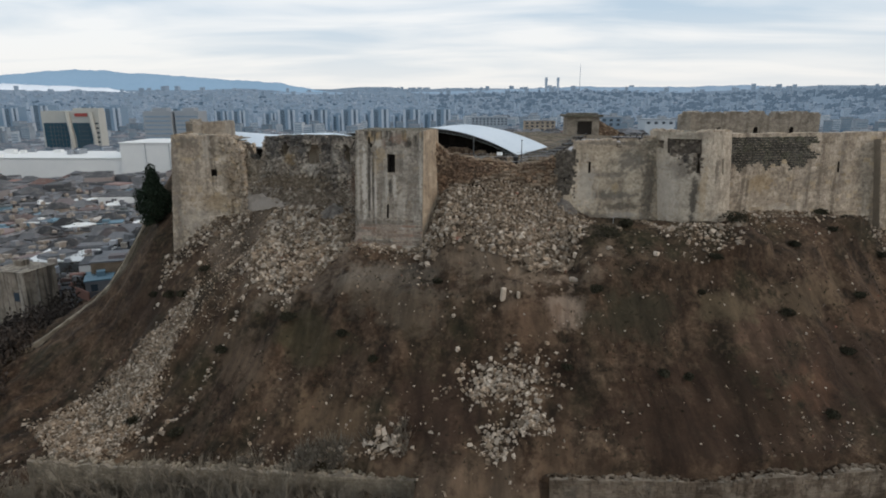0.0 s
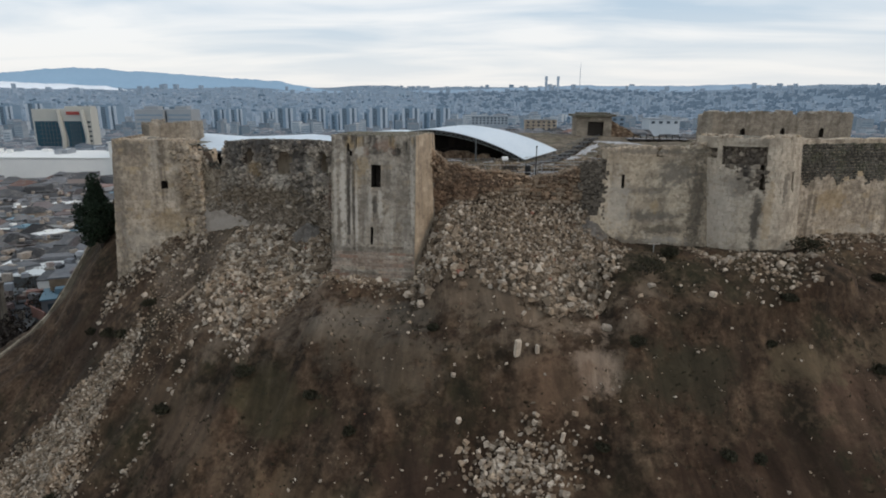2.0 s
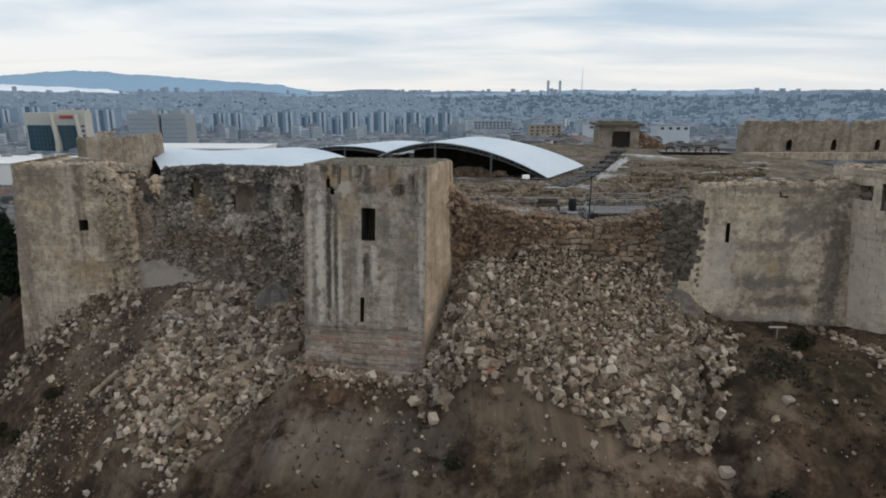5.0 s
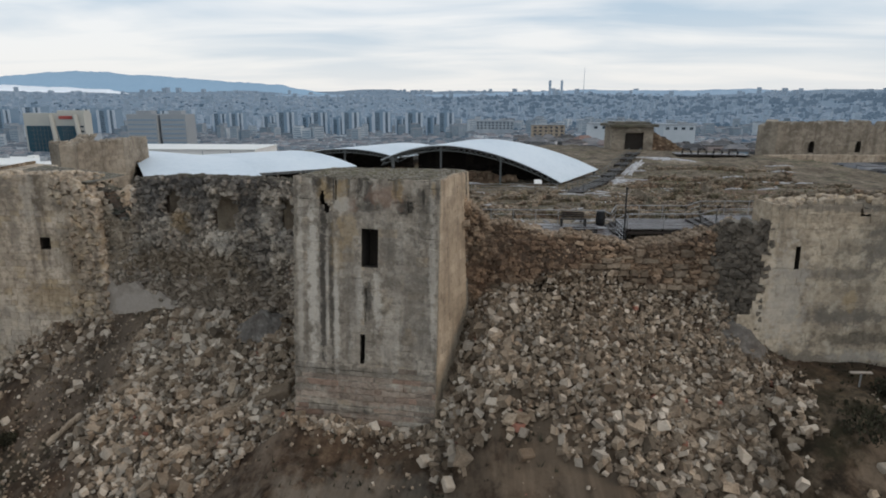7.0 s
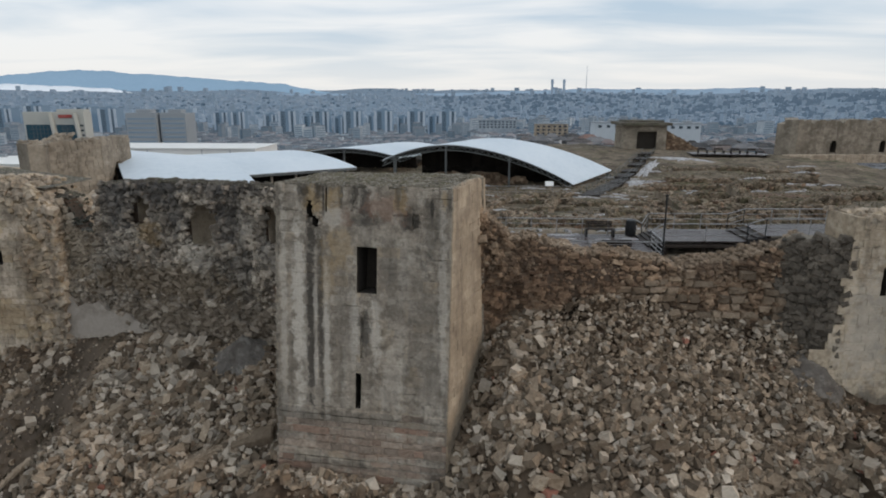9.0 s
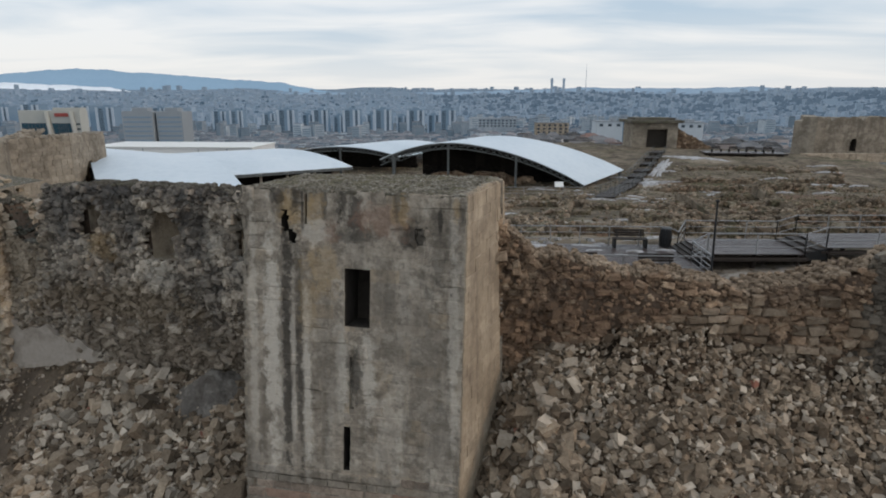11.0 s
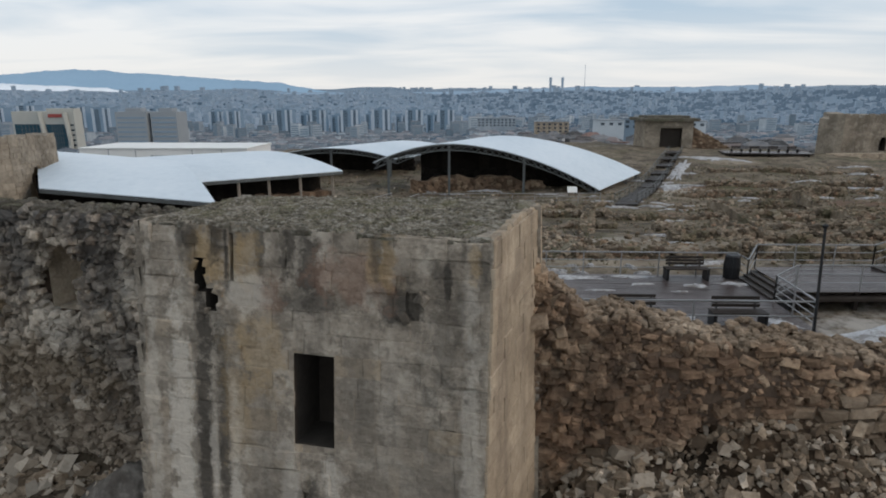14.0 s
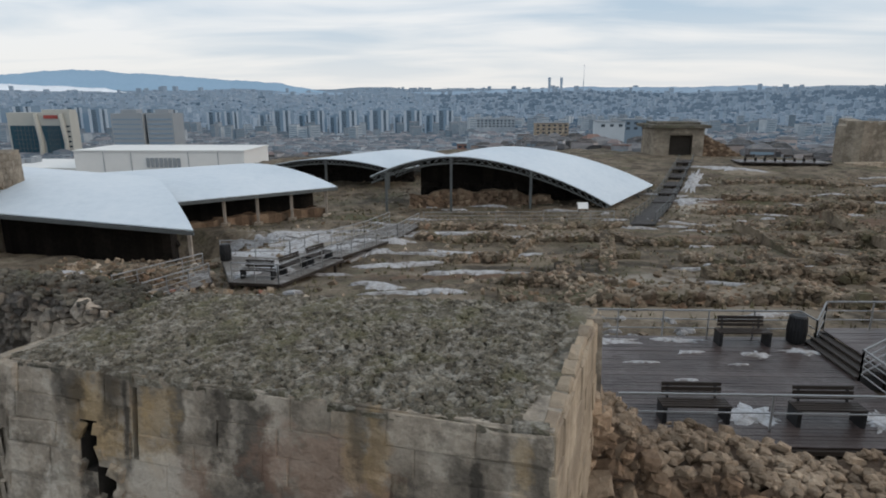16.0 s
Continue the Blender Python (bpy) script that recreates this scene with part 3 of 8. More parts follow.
M["dry_grass"] = material("dry_grass", [(0.085, 0.078, 0.042), (0.17, 0.15, 0.09)], 1.0, rough=1.0, vary=0.5, bump=0)
M["bark"] = material("bark", [(0.05, 0.042, 0.036), (0.10, 0.085, 0.072)], 4.0, rough=1.0, bump=0.6)
# Insides of openings, coloured near black for the shade in them.
M["recess_shade"] = material("recess_shade", [(0.03, 0.026, 0.022), (0.06, 0.05, 0.042)], 1.0, rough=1.0, bump=0.4)


def haze_material(name, dark, light, glow, scale, vary=0.0):
    """Far hills, town and trees; haze painted in as a little blue emission."""
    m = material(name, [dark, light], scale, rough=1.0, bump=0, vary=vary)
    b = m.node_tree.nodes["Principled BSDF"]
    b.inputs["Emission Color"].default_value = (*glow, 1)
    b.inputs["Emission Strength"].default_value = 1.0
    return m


M["mountain"] = haze_material("mountain", (0.04, 0.06, 0.08), (0.07, 0.10, 0.125), (0.170, 0.290, 0.410), 0.01)
M["far_hill"] = haze_material("far_hill", (0.05, 0.07, 0.085), (0.14, 0.165, 0.18), (0.140, 0.228, 0.330), 0.03)
M["far_wall"] = haze_material("far_wall", (0.085, 0.105, 0.12), (0.175, 0.186, 0.195), (0.090, 0.142, 0.200), 0.02, 0.30)
M["far_roof"] = haze_material("far_roof", (0.085, 0.095, 0.105), (0.16, 0.148, 0.145), (0.086, 0.134, 0.190), 0.02, 0.4)
M["far_ground"] = haze_material("far_ground", (0.025, 0.033, 0.036), (0.07, 0.08, 0.082), (0.090, 0.148, 0.214), 0.02)
M["mid_wall"] = haze_material("mid_wall", (0.09, 0.10, 0.108), (0.32, 0.325, 0.325), (0.036, 0.063, 0.090), 0.03, 0.7)
M["mid_roof"] = haze_material("mid_roof", (0.055, 0.058, 0.062), (0.19, 0.15, 0.135), (0.034, 0.060, 0.086), 0.03, 0.6)
M["mid_ground"] = haze_material("mid_ground", (0.012, 0.014, 0.016), (0.045, 0.046, 0.048), (0.024, 0.042, 0.064), 0.03)
M["far_window"] = haze_material("far_window", (0.06, 0.075, 0.09), (0.085, 0.10, 0.115), (0.060, 0.098, 0.130), 0.02)
M["tower_wall"] = haze_material("tower_wall", (0.085, 0.112, 0.14), (0.13, 0.16, 0.19), (0.050, 0.090, 0.130), 0.01)
M["tower_strip"] = haze_material("tower_strip", (0.30, 0.33, 0.36), (0.38, 0.41, 0.44), (0.048, 0.076, 0.108), 0.01)
M["pale_block"] = haze_material("pale_block", (0.30, 0.32, 0.33), (0.42, 0.44, 0.45), (0.045, 0.070, 0.095), 0.03)
M["blue_block"] = haze_material("blue_block", (0.07, 0.09, 0.11), (0.11, 0.13, 0.15), (0.045, 0.075, 0.105), 0.03)
M["hill_tree"] = haze_material("hill_tree", (0.020, 0.025, 0.028), (0.035, 0.040, 0.042), (0.066, 0.110, 0.160), 0.02)
M["far_tree"] = haze_material("far_tree", (0.012, 0.016, 0.018), (0.025, 0.030, 0.030), (0.044, 0.082, 0.126), 0.02)
M["far_snow"] = haze_material("far_snow", (0.5, 0.55, 0.6), (0.6, 0.64, 0.68), (0.22, 0.26, 0.295), 0.02)


# ---- building blocks ----
class Geo:
    """Vertices and faces of one mesh."""

    def __init__(self):
        self.v, self.f, self.s = [], [], []

    def add(self, verts, faces, slot=0):
        o = len(self.v)
        self.v += [tuple(p) for p in verts]
        self.f += [tuple(i + o for i in q) for q in faces]
        self.s += [slot] * len(faces)

    def box(self, m, sx, sy, sz, slot=0):
        """A box with its base at the origin of m."""
        c = [(x, y, z) for z in (0, sz) for y in (-sy / 2, sy / 2) for x in (-sx / 2, sx / 2)]
        self.add([m @ Vector(p) for p in c], [(0, 2, 3, 1), (4, 5, 7, 6), (0, 1, 5, 4), (1, 3, 7, 5), (3, 2, 6, 7), (2, 0, 4, 6)], slot)

    def bar(self, a, b, w, h=None, slot=0):
        """A square bar from a to b."""
        a, b = Vector(a), Vector(b)
        d = b - a
        if d.length < 1e-6:
            return
        q = d.to_track_quat("Z", "Y").to_matrix().to_4x4()
        self.box(Matrix.Translation(a) @ q, w, h or w, d.length, slot)

    def tube(self, pts, radii, sides=8, slot=0):
        rings = []
        for i, p in enumerate(pts):
            d = Vector(pts[min(i + 1, len(pts) - 1)]) - Vector(pts[max(i - 1, 0)])
            q = d.to_track_quat("Z", "Y").to_matrix()
            rings.append([Vector(p) + q @ Vector((math.cos(6.2832 * k / sides) * radii[i], math.sin(6.2832 * k / sides) * radii[i], 0)) for k in range(sides)])
        f = [(i * sides + k, i * sides + (k + 1) % sides, (i + 1) * sides + (k + 1) % sides, (i + 1) * sides + k) for i in range(len(pts) - 1) for k in range(sides)]
        f += [tuple(range(sides))[::-1], tuple((len(pts) - 1) * sides + k for k in range(sides))]
        self.add([p for r in rings for p in r], f, slot)

    def mesh(self, name, mats, smooth=False):
        me = bpy.data.meshes.new(name)
        me.from_pydata(self.v, [], self.f)
        for m in mats if isinstance(mats, (list, tuple)) else [mats]:
            me.materials.append(m)
        if any(self.s):
            me.polygons.foreach_set("material_index", self.s)
        if smooth:
            me.polygons.foreach_set("use_smooth", [True] * len(self.f))
        me.update()
        return me


def thing(name, label, category, at=(0, 0, 0), group="", kind=""):
    e = new(name)
    e.empty_display_size = 0.2
    e.location = at
    return tagged(e, label, category, group, kind)


def part(name, geo, mat, parent, label="", smooth=False, local=False):
    """One mesh object under a thing or a part; the geometry is in world metres unless local."""
    me = geo if isinstance(geo, bpy.types.Mesh) else geo.mesh(name, mat, smooth)
    ob = new(name, me)
    ob.parent = parent
    if not local:
        at = Vector(parent.location)
        if parent.parent:
            at = at + Vector(parent.parent.location)
        ob.location = -at
    return tagged(ob, label) if label else ob


def single(name, geo, mat, label, category, group="", kind="", smooth=False):
    return tagged(new(name, geo.mesh(name, mat, smooth)), label, category, group, kind)


def fbm(x, y, z=0.0, n=4):
    return noise.fractal(Vector((x, y, z)), 0.9, 2.1, n)


rng = random.Random(7)


# ---- the lie of the land ----
def knots(x, pts):
    for (a, va), (b, vb) in zip(pts, pts[1:]):
        if x <= b:
            t = max(0.0, (x - a) / (b - a))
            return va + (vb - va) * t
    return pts[-1][1]


EDGE = [(-3.2, 56), (-1.6, 46.5), (-1.3, 46.0), (-0.76, 50.2), (-0.587, 47.0), (-0.33, 43.6), (-0.2, 44.5), (-0.09, 46.0), (0.05, 45.8), (0.2, 46.8), (0.33, 47.6), (0.48, 49.5), (0.64, 53), (0.8, 57), (1.2, 62), (1.9, 62), (3.2, 56)]
FALL = [(0, 0), (2, 2.9), (4, 5.3), (6, 7.3), (8, 9.3), (10, 11), (12, 12), (15, 12.6), (25, 15.5), (60, 19), (120, 22), (350, 28), (900, 42), (1500, 48), (2200, 46), (5000, 40)]


YARD = [(78, 0), (88, 0.95), (102, 1.8), (116, 2.65), (128, 2.2), (141, 1.0), (152, 0.7)]


def ground_z(x, y, rough=True):
    r, th = math.hypot(x - 3, 112 - y), math.atan2(x - 3, 112 - y)
    tf = max(-0.9, min(0.7, th))
    crest, top = 59.6 + 4.0 * tf, 28.4 + 4.5 * tf
    crest += 1.5 * max(0.0, min(1.0, (-0.70 - th) / 0.06)) - min(14.0, 30.0 * max(0.0, -0.93 - th))
    d, edge = r - crest, knots(th, EDGE)
    if d < 0:
        z = top - d * (0.33 + max(0.0, -0.3 - tf) * 2.1)
        # fallen masonry against the broken walls
        if 45 < y < 72:
            h1 = 36.0 + 0.95 * math.exp(-((x - 4.7) / 2.4) ** 2) - 0.77 * (63.6 - y) - 0.55 * max(0.0, x - 11.7) - 1.05 * max(0.0, 0.4 - x)
            h2 = 33.3 - 0.62 * (70.5 - (x + 24) * 0.25 - y) - 0.7 * max(0.0, abs(x + 15.5) - 4.5)
            h3 = 33.6 - 0.55 * abs(y - 64) - 0.5 * max(0, 30 - x) - 0.05 * max(0, x - 30)
            if 12 < x < 31:
                z = max(z, min(33.2, 29.7 + 0.6 * (y - 52.3)) - 0.4 * max(0.0, abs(x - 21) - 7.5))
            # ledge on which the square tower stands
            h4 = 30.5 - 0.5 * max(0.0, 59.6 - y) - 0.55 * max(0.0, abs(x + 5.6) - 3.6)
            z = max(z, h1, h2, h4, h3 if x > 26 else z)
    else:
        z = top - knots(d, FALL) * (1 - 0.24 * max(0.0, min(1.0, (-0.74 - th) / 0.12)) * math.sin(math.pi * min(1.0, d / 19)))
        if d < 14:
            z -= 0.4 * math.sin(th * 26 + 1.0) * min(1, d / 4) * max(0, 1 - d / 14)
    if x > 7.5 and y < 42.9 + 0.14 * max(0.0, x - 22) and d > 5:
        z = min(z, 14.6)
    if -34 < x < -1.8 and y < 43.3 - 0.05 * (x + 1.8) and d > 5:
        z = min(z, 14.6)
    inside = max(0.0, min(1.0, (edge + 0.9 - r) / 0.9))
    if inside > 0:
        flat = 36.9 - knots(y, YARD)
        # the deep cut under the wide shelter
        e, c = (x + 19.24) * -0.96 + (y - 90.62) * 0.28, (x + 19.24) * 0.28 + (y - 90.62) * 0.96
        flat -= 2.6 * max(0.0, min(1.0, min(e + 0.3, 24.5 - e, c + 1.6, 9 - c) / 0.8))
        if rough:
            flat += 0.35 * fbm(x * 0.12, y * 0.12, 3.3) + 0.12 * fbm(x * 0.7, y * 0.7, 1.0)
        z = z + (flat - z) * inside
    elif rough and d < 40:
        z += (0.6 * fbm(x * 0.16, y * 0.16, 8.0) + 0.28 * fbm(x * 0.6, y * 0.6, 2.0) + 0.12 * fbm(x * 1.7, y * 1.7, 6.0, 2)) * (0.5 if d < -6 else 1.0)
        z += 0.75 * fbm(th * 26 + 0.12 * d, d * 0.09, 4.0, 3) * max(0.0, min(1.0, (d + 2) / 4))
    if r > 1800:
        z += 120 * max(0, min(1, (r - 1800) / 2400)) ** 1.3 * (1 + 0.25 * fbm(x * 0.0012, y * 0.0012, 5))
    return z


def steps(*spans):
    out = []
    for a, b, s in spans:
        n = max(1, round((b - a) / s))
        out += [a + (b - a) * i / n for i in range(n)]
    return out


def build_ground():
    far = [62 * 1.115 ** i for i in range(1, 39)]
    xs = [-x for x in far[::-1]] + steps((-62, 62, 0.5)) + [62.0] + far
    ys = [-1500, -900, -500, -250, -120, -60] + steps((-30, 34, 4), (34, 76, 0.5), (76, 135, 0.8), (135, 170, 1.2)) + [170 + (62 * 1.115 ** i - 62) for i in range(1, 40)]
    V = [(x, y, ground_z(x, y)) for y in ys for x in xs]
    nx = len(xs)
    F, S = [], []
    for j in range(len(ys) - 1):
        for i in range(nx - 1):
            F.append((j * nx + i, j * nx + i + 1, (j + 1) * nx + i + 1, (j + 1) * nx + i))
            x, y = (xs[i] + xs[i + 1]) / 2, (ys[j] + ys[j + 1]) / 2
            r, th = math.hypot(x - 3, 112 - y), math.atan2(x - 3, 112 - y)
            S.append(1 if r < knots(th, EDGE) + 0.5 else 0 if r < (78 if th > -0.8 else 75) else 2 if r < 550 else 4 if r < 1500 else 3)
    g = Geo()
    g.v, g.f, g.s = V, F, S
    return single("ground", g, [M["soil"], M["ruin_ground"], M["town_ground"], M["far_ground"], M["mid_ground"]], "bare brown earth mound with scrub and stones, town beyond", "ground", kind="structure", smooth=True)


build_ground()


def ridge(name, mat, label, y, x0, x1, base, heights, seed, kind="structure"):
    """A far range of hills with a sloping front and a rough skyline."""
    g = Geo()
    n = 160
    V = []
    for i in range(n + 1):
        x = x0 + (x1 - x0) * i / n
        h = knots(x, heights) + 7 * fbm(x * 0.006, seed) + 3 * fbm(x * 0.03, seed + 4)
        V += [(x, y - 260, base), (x, y - 60, base + (h - base) * 0.7), (x, y, h), (x, y + 60, base)]
    F = [(i * 4 + k, (i + 1) * 4 + k, (i + 1) * 4 + k + 1, i * 4 + k + 1) for i in range(n) for k in range(3)]
    g.add(V, F)
    return single(name, g, mat, label, "hills", kind=kind, smooth=True)


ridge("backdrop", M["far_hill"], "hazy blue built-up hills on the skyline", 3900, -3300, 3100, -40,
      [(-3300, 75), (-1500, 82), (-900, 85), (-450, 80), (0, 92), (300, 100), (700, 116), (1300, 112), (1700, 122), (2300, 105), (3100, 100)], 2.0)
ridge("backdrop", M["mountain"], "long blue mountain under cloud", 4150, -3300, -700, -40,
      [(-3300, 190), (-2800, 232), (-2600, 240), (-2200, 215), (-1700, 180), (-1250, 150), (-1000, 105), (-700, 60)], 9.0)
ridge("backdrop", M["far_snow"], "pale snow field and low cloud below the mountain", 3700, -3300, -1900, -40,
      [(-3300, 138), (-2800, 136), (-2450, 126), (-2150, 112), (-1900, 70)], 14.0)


# ---- masonry ----
class Face:
    """A wall face between four corners; u runs along it, v up it, both in metres."""

    def __init__(self, bl, br, tl, tr):
        self.c = [Vector(p) for p in (bl, br, tl, tr)]
        self.w = ((self.c[1] - self.c[0]).length + (self.c[3] - self.c[2]).length) / 2
        self.h = ((self.c[2] - self.c[0]).length + (self.c[3] - self.c[1]).length) / 2

    def at(self, u, v, out=0.0):
        a, b = u / self.w, v / self.h
        bl, br, tl, tr = self.c
        p = bl * (1 - a) * (1 - b) + br * a * (1 - b) + tl * (1 - a) * b + tr * a * b
        return p + self.axes(u, v)[2] * out if out else p

    def axes(self, u, v):
        a, b = u / self.w, v / self.h
        bl, br, tl, tr = self.c
        t = ((br - bl) * (1 - b) + (tr - tl) * b).normalized()
        up = ((tl - bl) * (1 - a) + (tr - br) * a).normalized()
        n = t.cross(up).normalized()
        return t, n.cross(t), n


class LumpyFace(Face):
    """A torn wall face that bulges and hollows as loose core masonry does."""

    amp, seed = 0.24, 7.0

    def at(self, u, v, out=0.0):
        w = self.amp * (fbm(u * 0.42, v * 0.5, self.seed) + 0.45 * fbm(u * 1.7, v * 1.9, self.seed + 5, 3))
        return Face.at(self, u, v, out + w + 1e-6)


def torn_skin(geo, face, top, holes=(), step=0.2, slot=0):
    """The earth and mortar between the stones of a torn wall, as a close-meshed uneven surface."""
    nu, nv = int(face.w / step), int(face.h / step)
    P = {}

    def vert(i, j):
        if (i, j) not in P:
            u = face.w * i / nu
            P[i, j] = len(geo.v)
            geo.v.append(tuple(face.at(u, min(face.h * j / nv, top(u)))))
        return P[i, j]

    for j in range(nv):
        for i in range(nu):
            u, v = face.w * (i + 0.5) / nu, face.h * (j + 0.5) / nv
            if face.h * j / nv > top(u) or any(h[0] - 0.1 < u < h[1] + 0.1 and h[2] - 0.1 < v < h[3] + 0.1 for h in holes):
                continue
            geo.f.append((vert(i, j), vert(i + 1, j), vert(i + 1, j + 1), vert(i, j + 1)))
            geo.s.append(slot)


class Drum(Face):
    """The face of a round tower, from angle a0 to a1 about its centre."""

    def __init__(self, centre, z0, z1, r0, r1, a0, a1, lean=0.0):
        self.lean = lean
        self.o, self.z0, self.z1, self.r0, self.r1, self.a0, self.a1 = centre, z0, z1, r0, r1, a0, a1
        self.w, self.h = abs(a1 - a0) * (r0 + r1) / 2, z1 - z0

    def at(self, u, v, out=0.0):
        a = self.a0 + (self.a1 - self.a0) * u / self.w
        r = self.r0 + (self.r1 - self.r0) * v / self.h + out
        return Vector((self.o[0] + self.lean * (1 - v / self.h) + r * math.cos(a), self.o[1] + r * math.sin(a), self.z0 + v))

    def axes(self, u, v):
        a = self.a0 + (self.a1 - self.a0) * u / self.w
        n = Vector((math.cos(a), math.sin(a), 0))
        t = Vector((-math.sin(a), math.cos(a), 0))
        return t, Vector((0, 0, 1)), n


def unit_stone(seed, inset, jitter):
    """A dressed or rough stone with a worn, bevelled front, one unit each way."""
    r = random.Random(seed)
    v = []
    for z, k in ((-0.3, 0.5), (0.72, 0.5), (1.0, 0.5 - inset)):
        for x, y in ((-1, -1), (1, -1), (1, 1), (-1, 1)):
            v.append((x * k + r.uniform(-jitter, jitter), y * k + r.uniform(-jitter, jitter), z + (r.uniform(-jitter, jitter) * 2 if z > 0 else 0)))
    f = [(a + i, a + (i + 1) % 4, a + 4 + (i + 1) % 4, a + 4 + i) for a in (0, 4) for i in range(4)] + [(8, 9, 10, 11)]
    return v, f


DRESSED = [unit_stone(i, 0.02, 0.012) for i in range(8)]
WORN = [unit_stone(20 + i, 0.014, 0.016) for i in range(10)]
ROUGH = [unit_stone(40 + i, 0.13, 0.075) for i in range(12)]
LUMP = [unit_stone(60 + i, 0.2, 0.085) for i in range(14)]


def lay(face, course, length, holes=(), keep=None, gap=0.018, seed=1, v0=0.0, v1=None, spread=0.35):
    """Stones in courses: (u, v, width, height) of each."""
    r = random.Random(seed)
    out, v = [], v0
    v1 = face.h if v1 is None else v1
    while v < v1 - course * 0.3:
        ch = min(course * r.uniform(0.78, 1.22), v1 - v)
        u = -length * r.random()
        while u < face.w:
            w = length * r.uniform(1 - spread, 1 + spread)
            a, b = max(0.0, u), min(face.w, u + w)
            u += w
            vm = v + ch / 2
            for h0, h1, g0, g1 in (h[:4] for h in holes):
                if g0 - ch * 0.4 < vm < g1 + ch * 0.4 and b > h0 and a < h1:
                    if (a + b) / 2 < (h0 + h1) / 2:
                        b = min(b, h0)
                    else:
                        a = max(a, h1)
            if b - a > 0.07 and (keep is None or keep((a + b) / 2, vm)):
                out.append(((a + b) / 2, vm, b - a - gap, ch - gap))
        v += ch
    return out


def stone_matrix(face, st, depth, r, tilt=0.0, sink=0.0, roll=0.0):
    u, v, w, h = st
    t, up, n = face.axes(u, v)
    m = Matrix((t, up, n)).transposed().to_4x4()
    m.translation = face.at(u, v) - n * sink
    if tilt:
        m = m @ Euler((r.uniform(-tilt, tilt), r.uniform(-tilt, tilt), r.uniform(-tilt, tilt) * (2.2 if tilt > 0.1 else 1))).to_matrix().to_4x4()
    return m @ Matrix.Diagonal((w, h, depth * r.uniform(0.7, 1.35), 1))


def join_stones(geo, face, stones, depth, kinds=DRESSED, seed=3, tilt=0.0, sink=0.0, slot=0):
    r = random.Random(seed)
    for st in stones:
        v, f = kinds[r.randrange(len(kinds))]
        m = stone_matrix(face, st, depth, r, tilt, sink)
        geo.add([m @ Vector(p) for p in v], f, slot)


def part_stones(face, stones, depth, mat, parent, kinds=DRESSED, seed=3, tilt=0.0, sink=0.0, name="stone"):
    """Each stone an object of its own, on shared meshes."""
    r = random.Random(seed)
    shared = []
    for v, f in kinds:
        g = Geo()
        g.add(v, f)
        shared.append(g.mesh(name, mat))
    at = Vector(parent.location)
    for st in stones:
        ob = new(name, shared[r.randrange(len(shared))])
        ob.parent = parent
        ob.matrix_local = Matrix.Translation(-at) @ stone_matrix(face, st, depth, r, tilt, sink)


def rubble_face(face, size, keep=None, seed=1, holes=(), cover=1.25):
    """Uncoursed rubble: stones of many sizes on a shaken grid."""
    r = random.Random(seed)
    out = []
    nv, nu = max(1, int(face.h / size)), max(1, int(face.w / (size * 1.25)))
    for j in range(nv):
        for i in range(nu):
            u = face.w * (i + 0.5 + r.uniform(-0.45, 0.45) + 0.5 * (j % 2)) / nu
            v = face.h * (j + 0.5 + r.uniform(-0.45, 0.45)) / nv
            if u > face.w or any(h[0] < u < h[1] and h[2] < v < h[3] for h in holes) or (keep and not keep(u, v)):
                continue
            k = cover * r.choice((0.45, 0.6, 0.8, 0.95, 1.1, 1.4))
            out.append((u, v, size * 1.25 * k * r.uniform(0.8, 1.3), size * k))
    return out


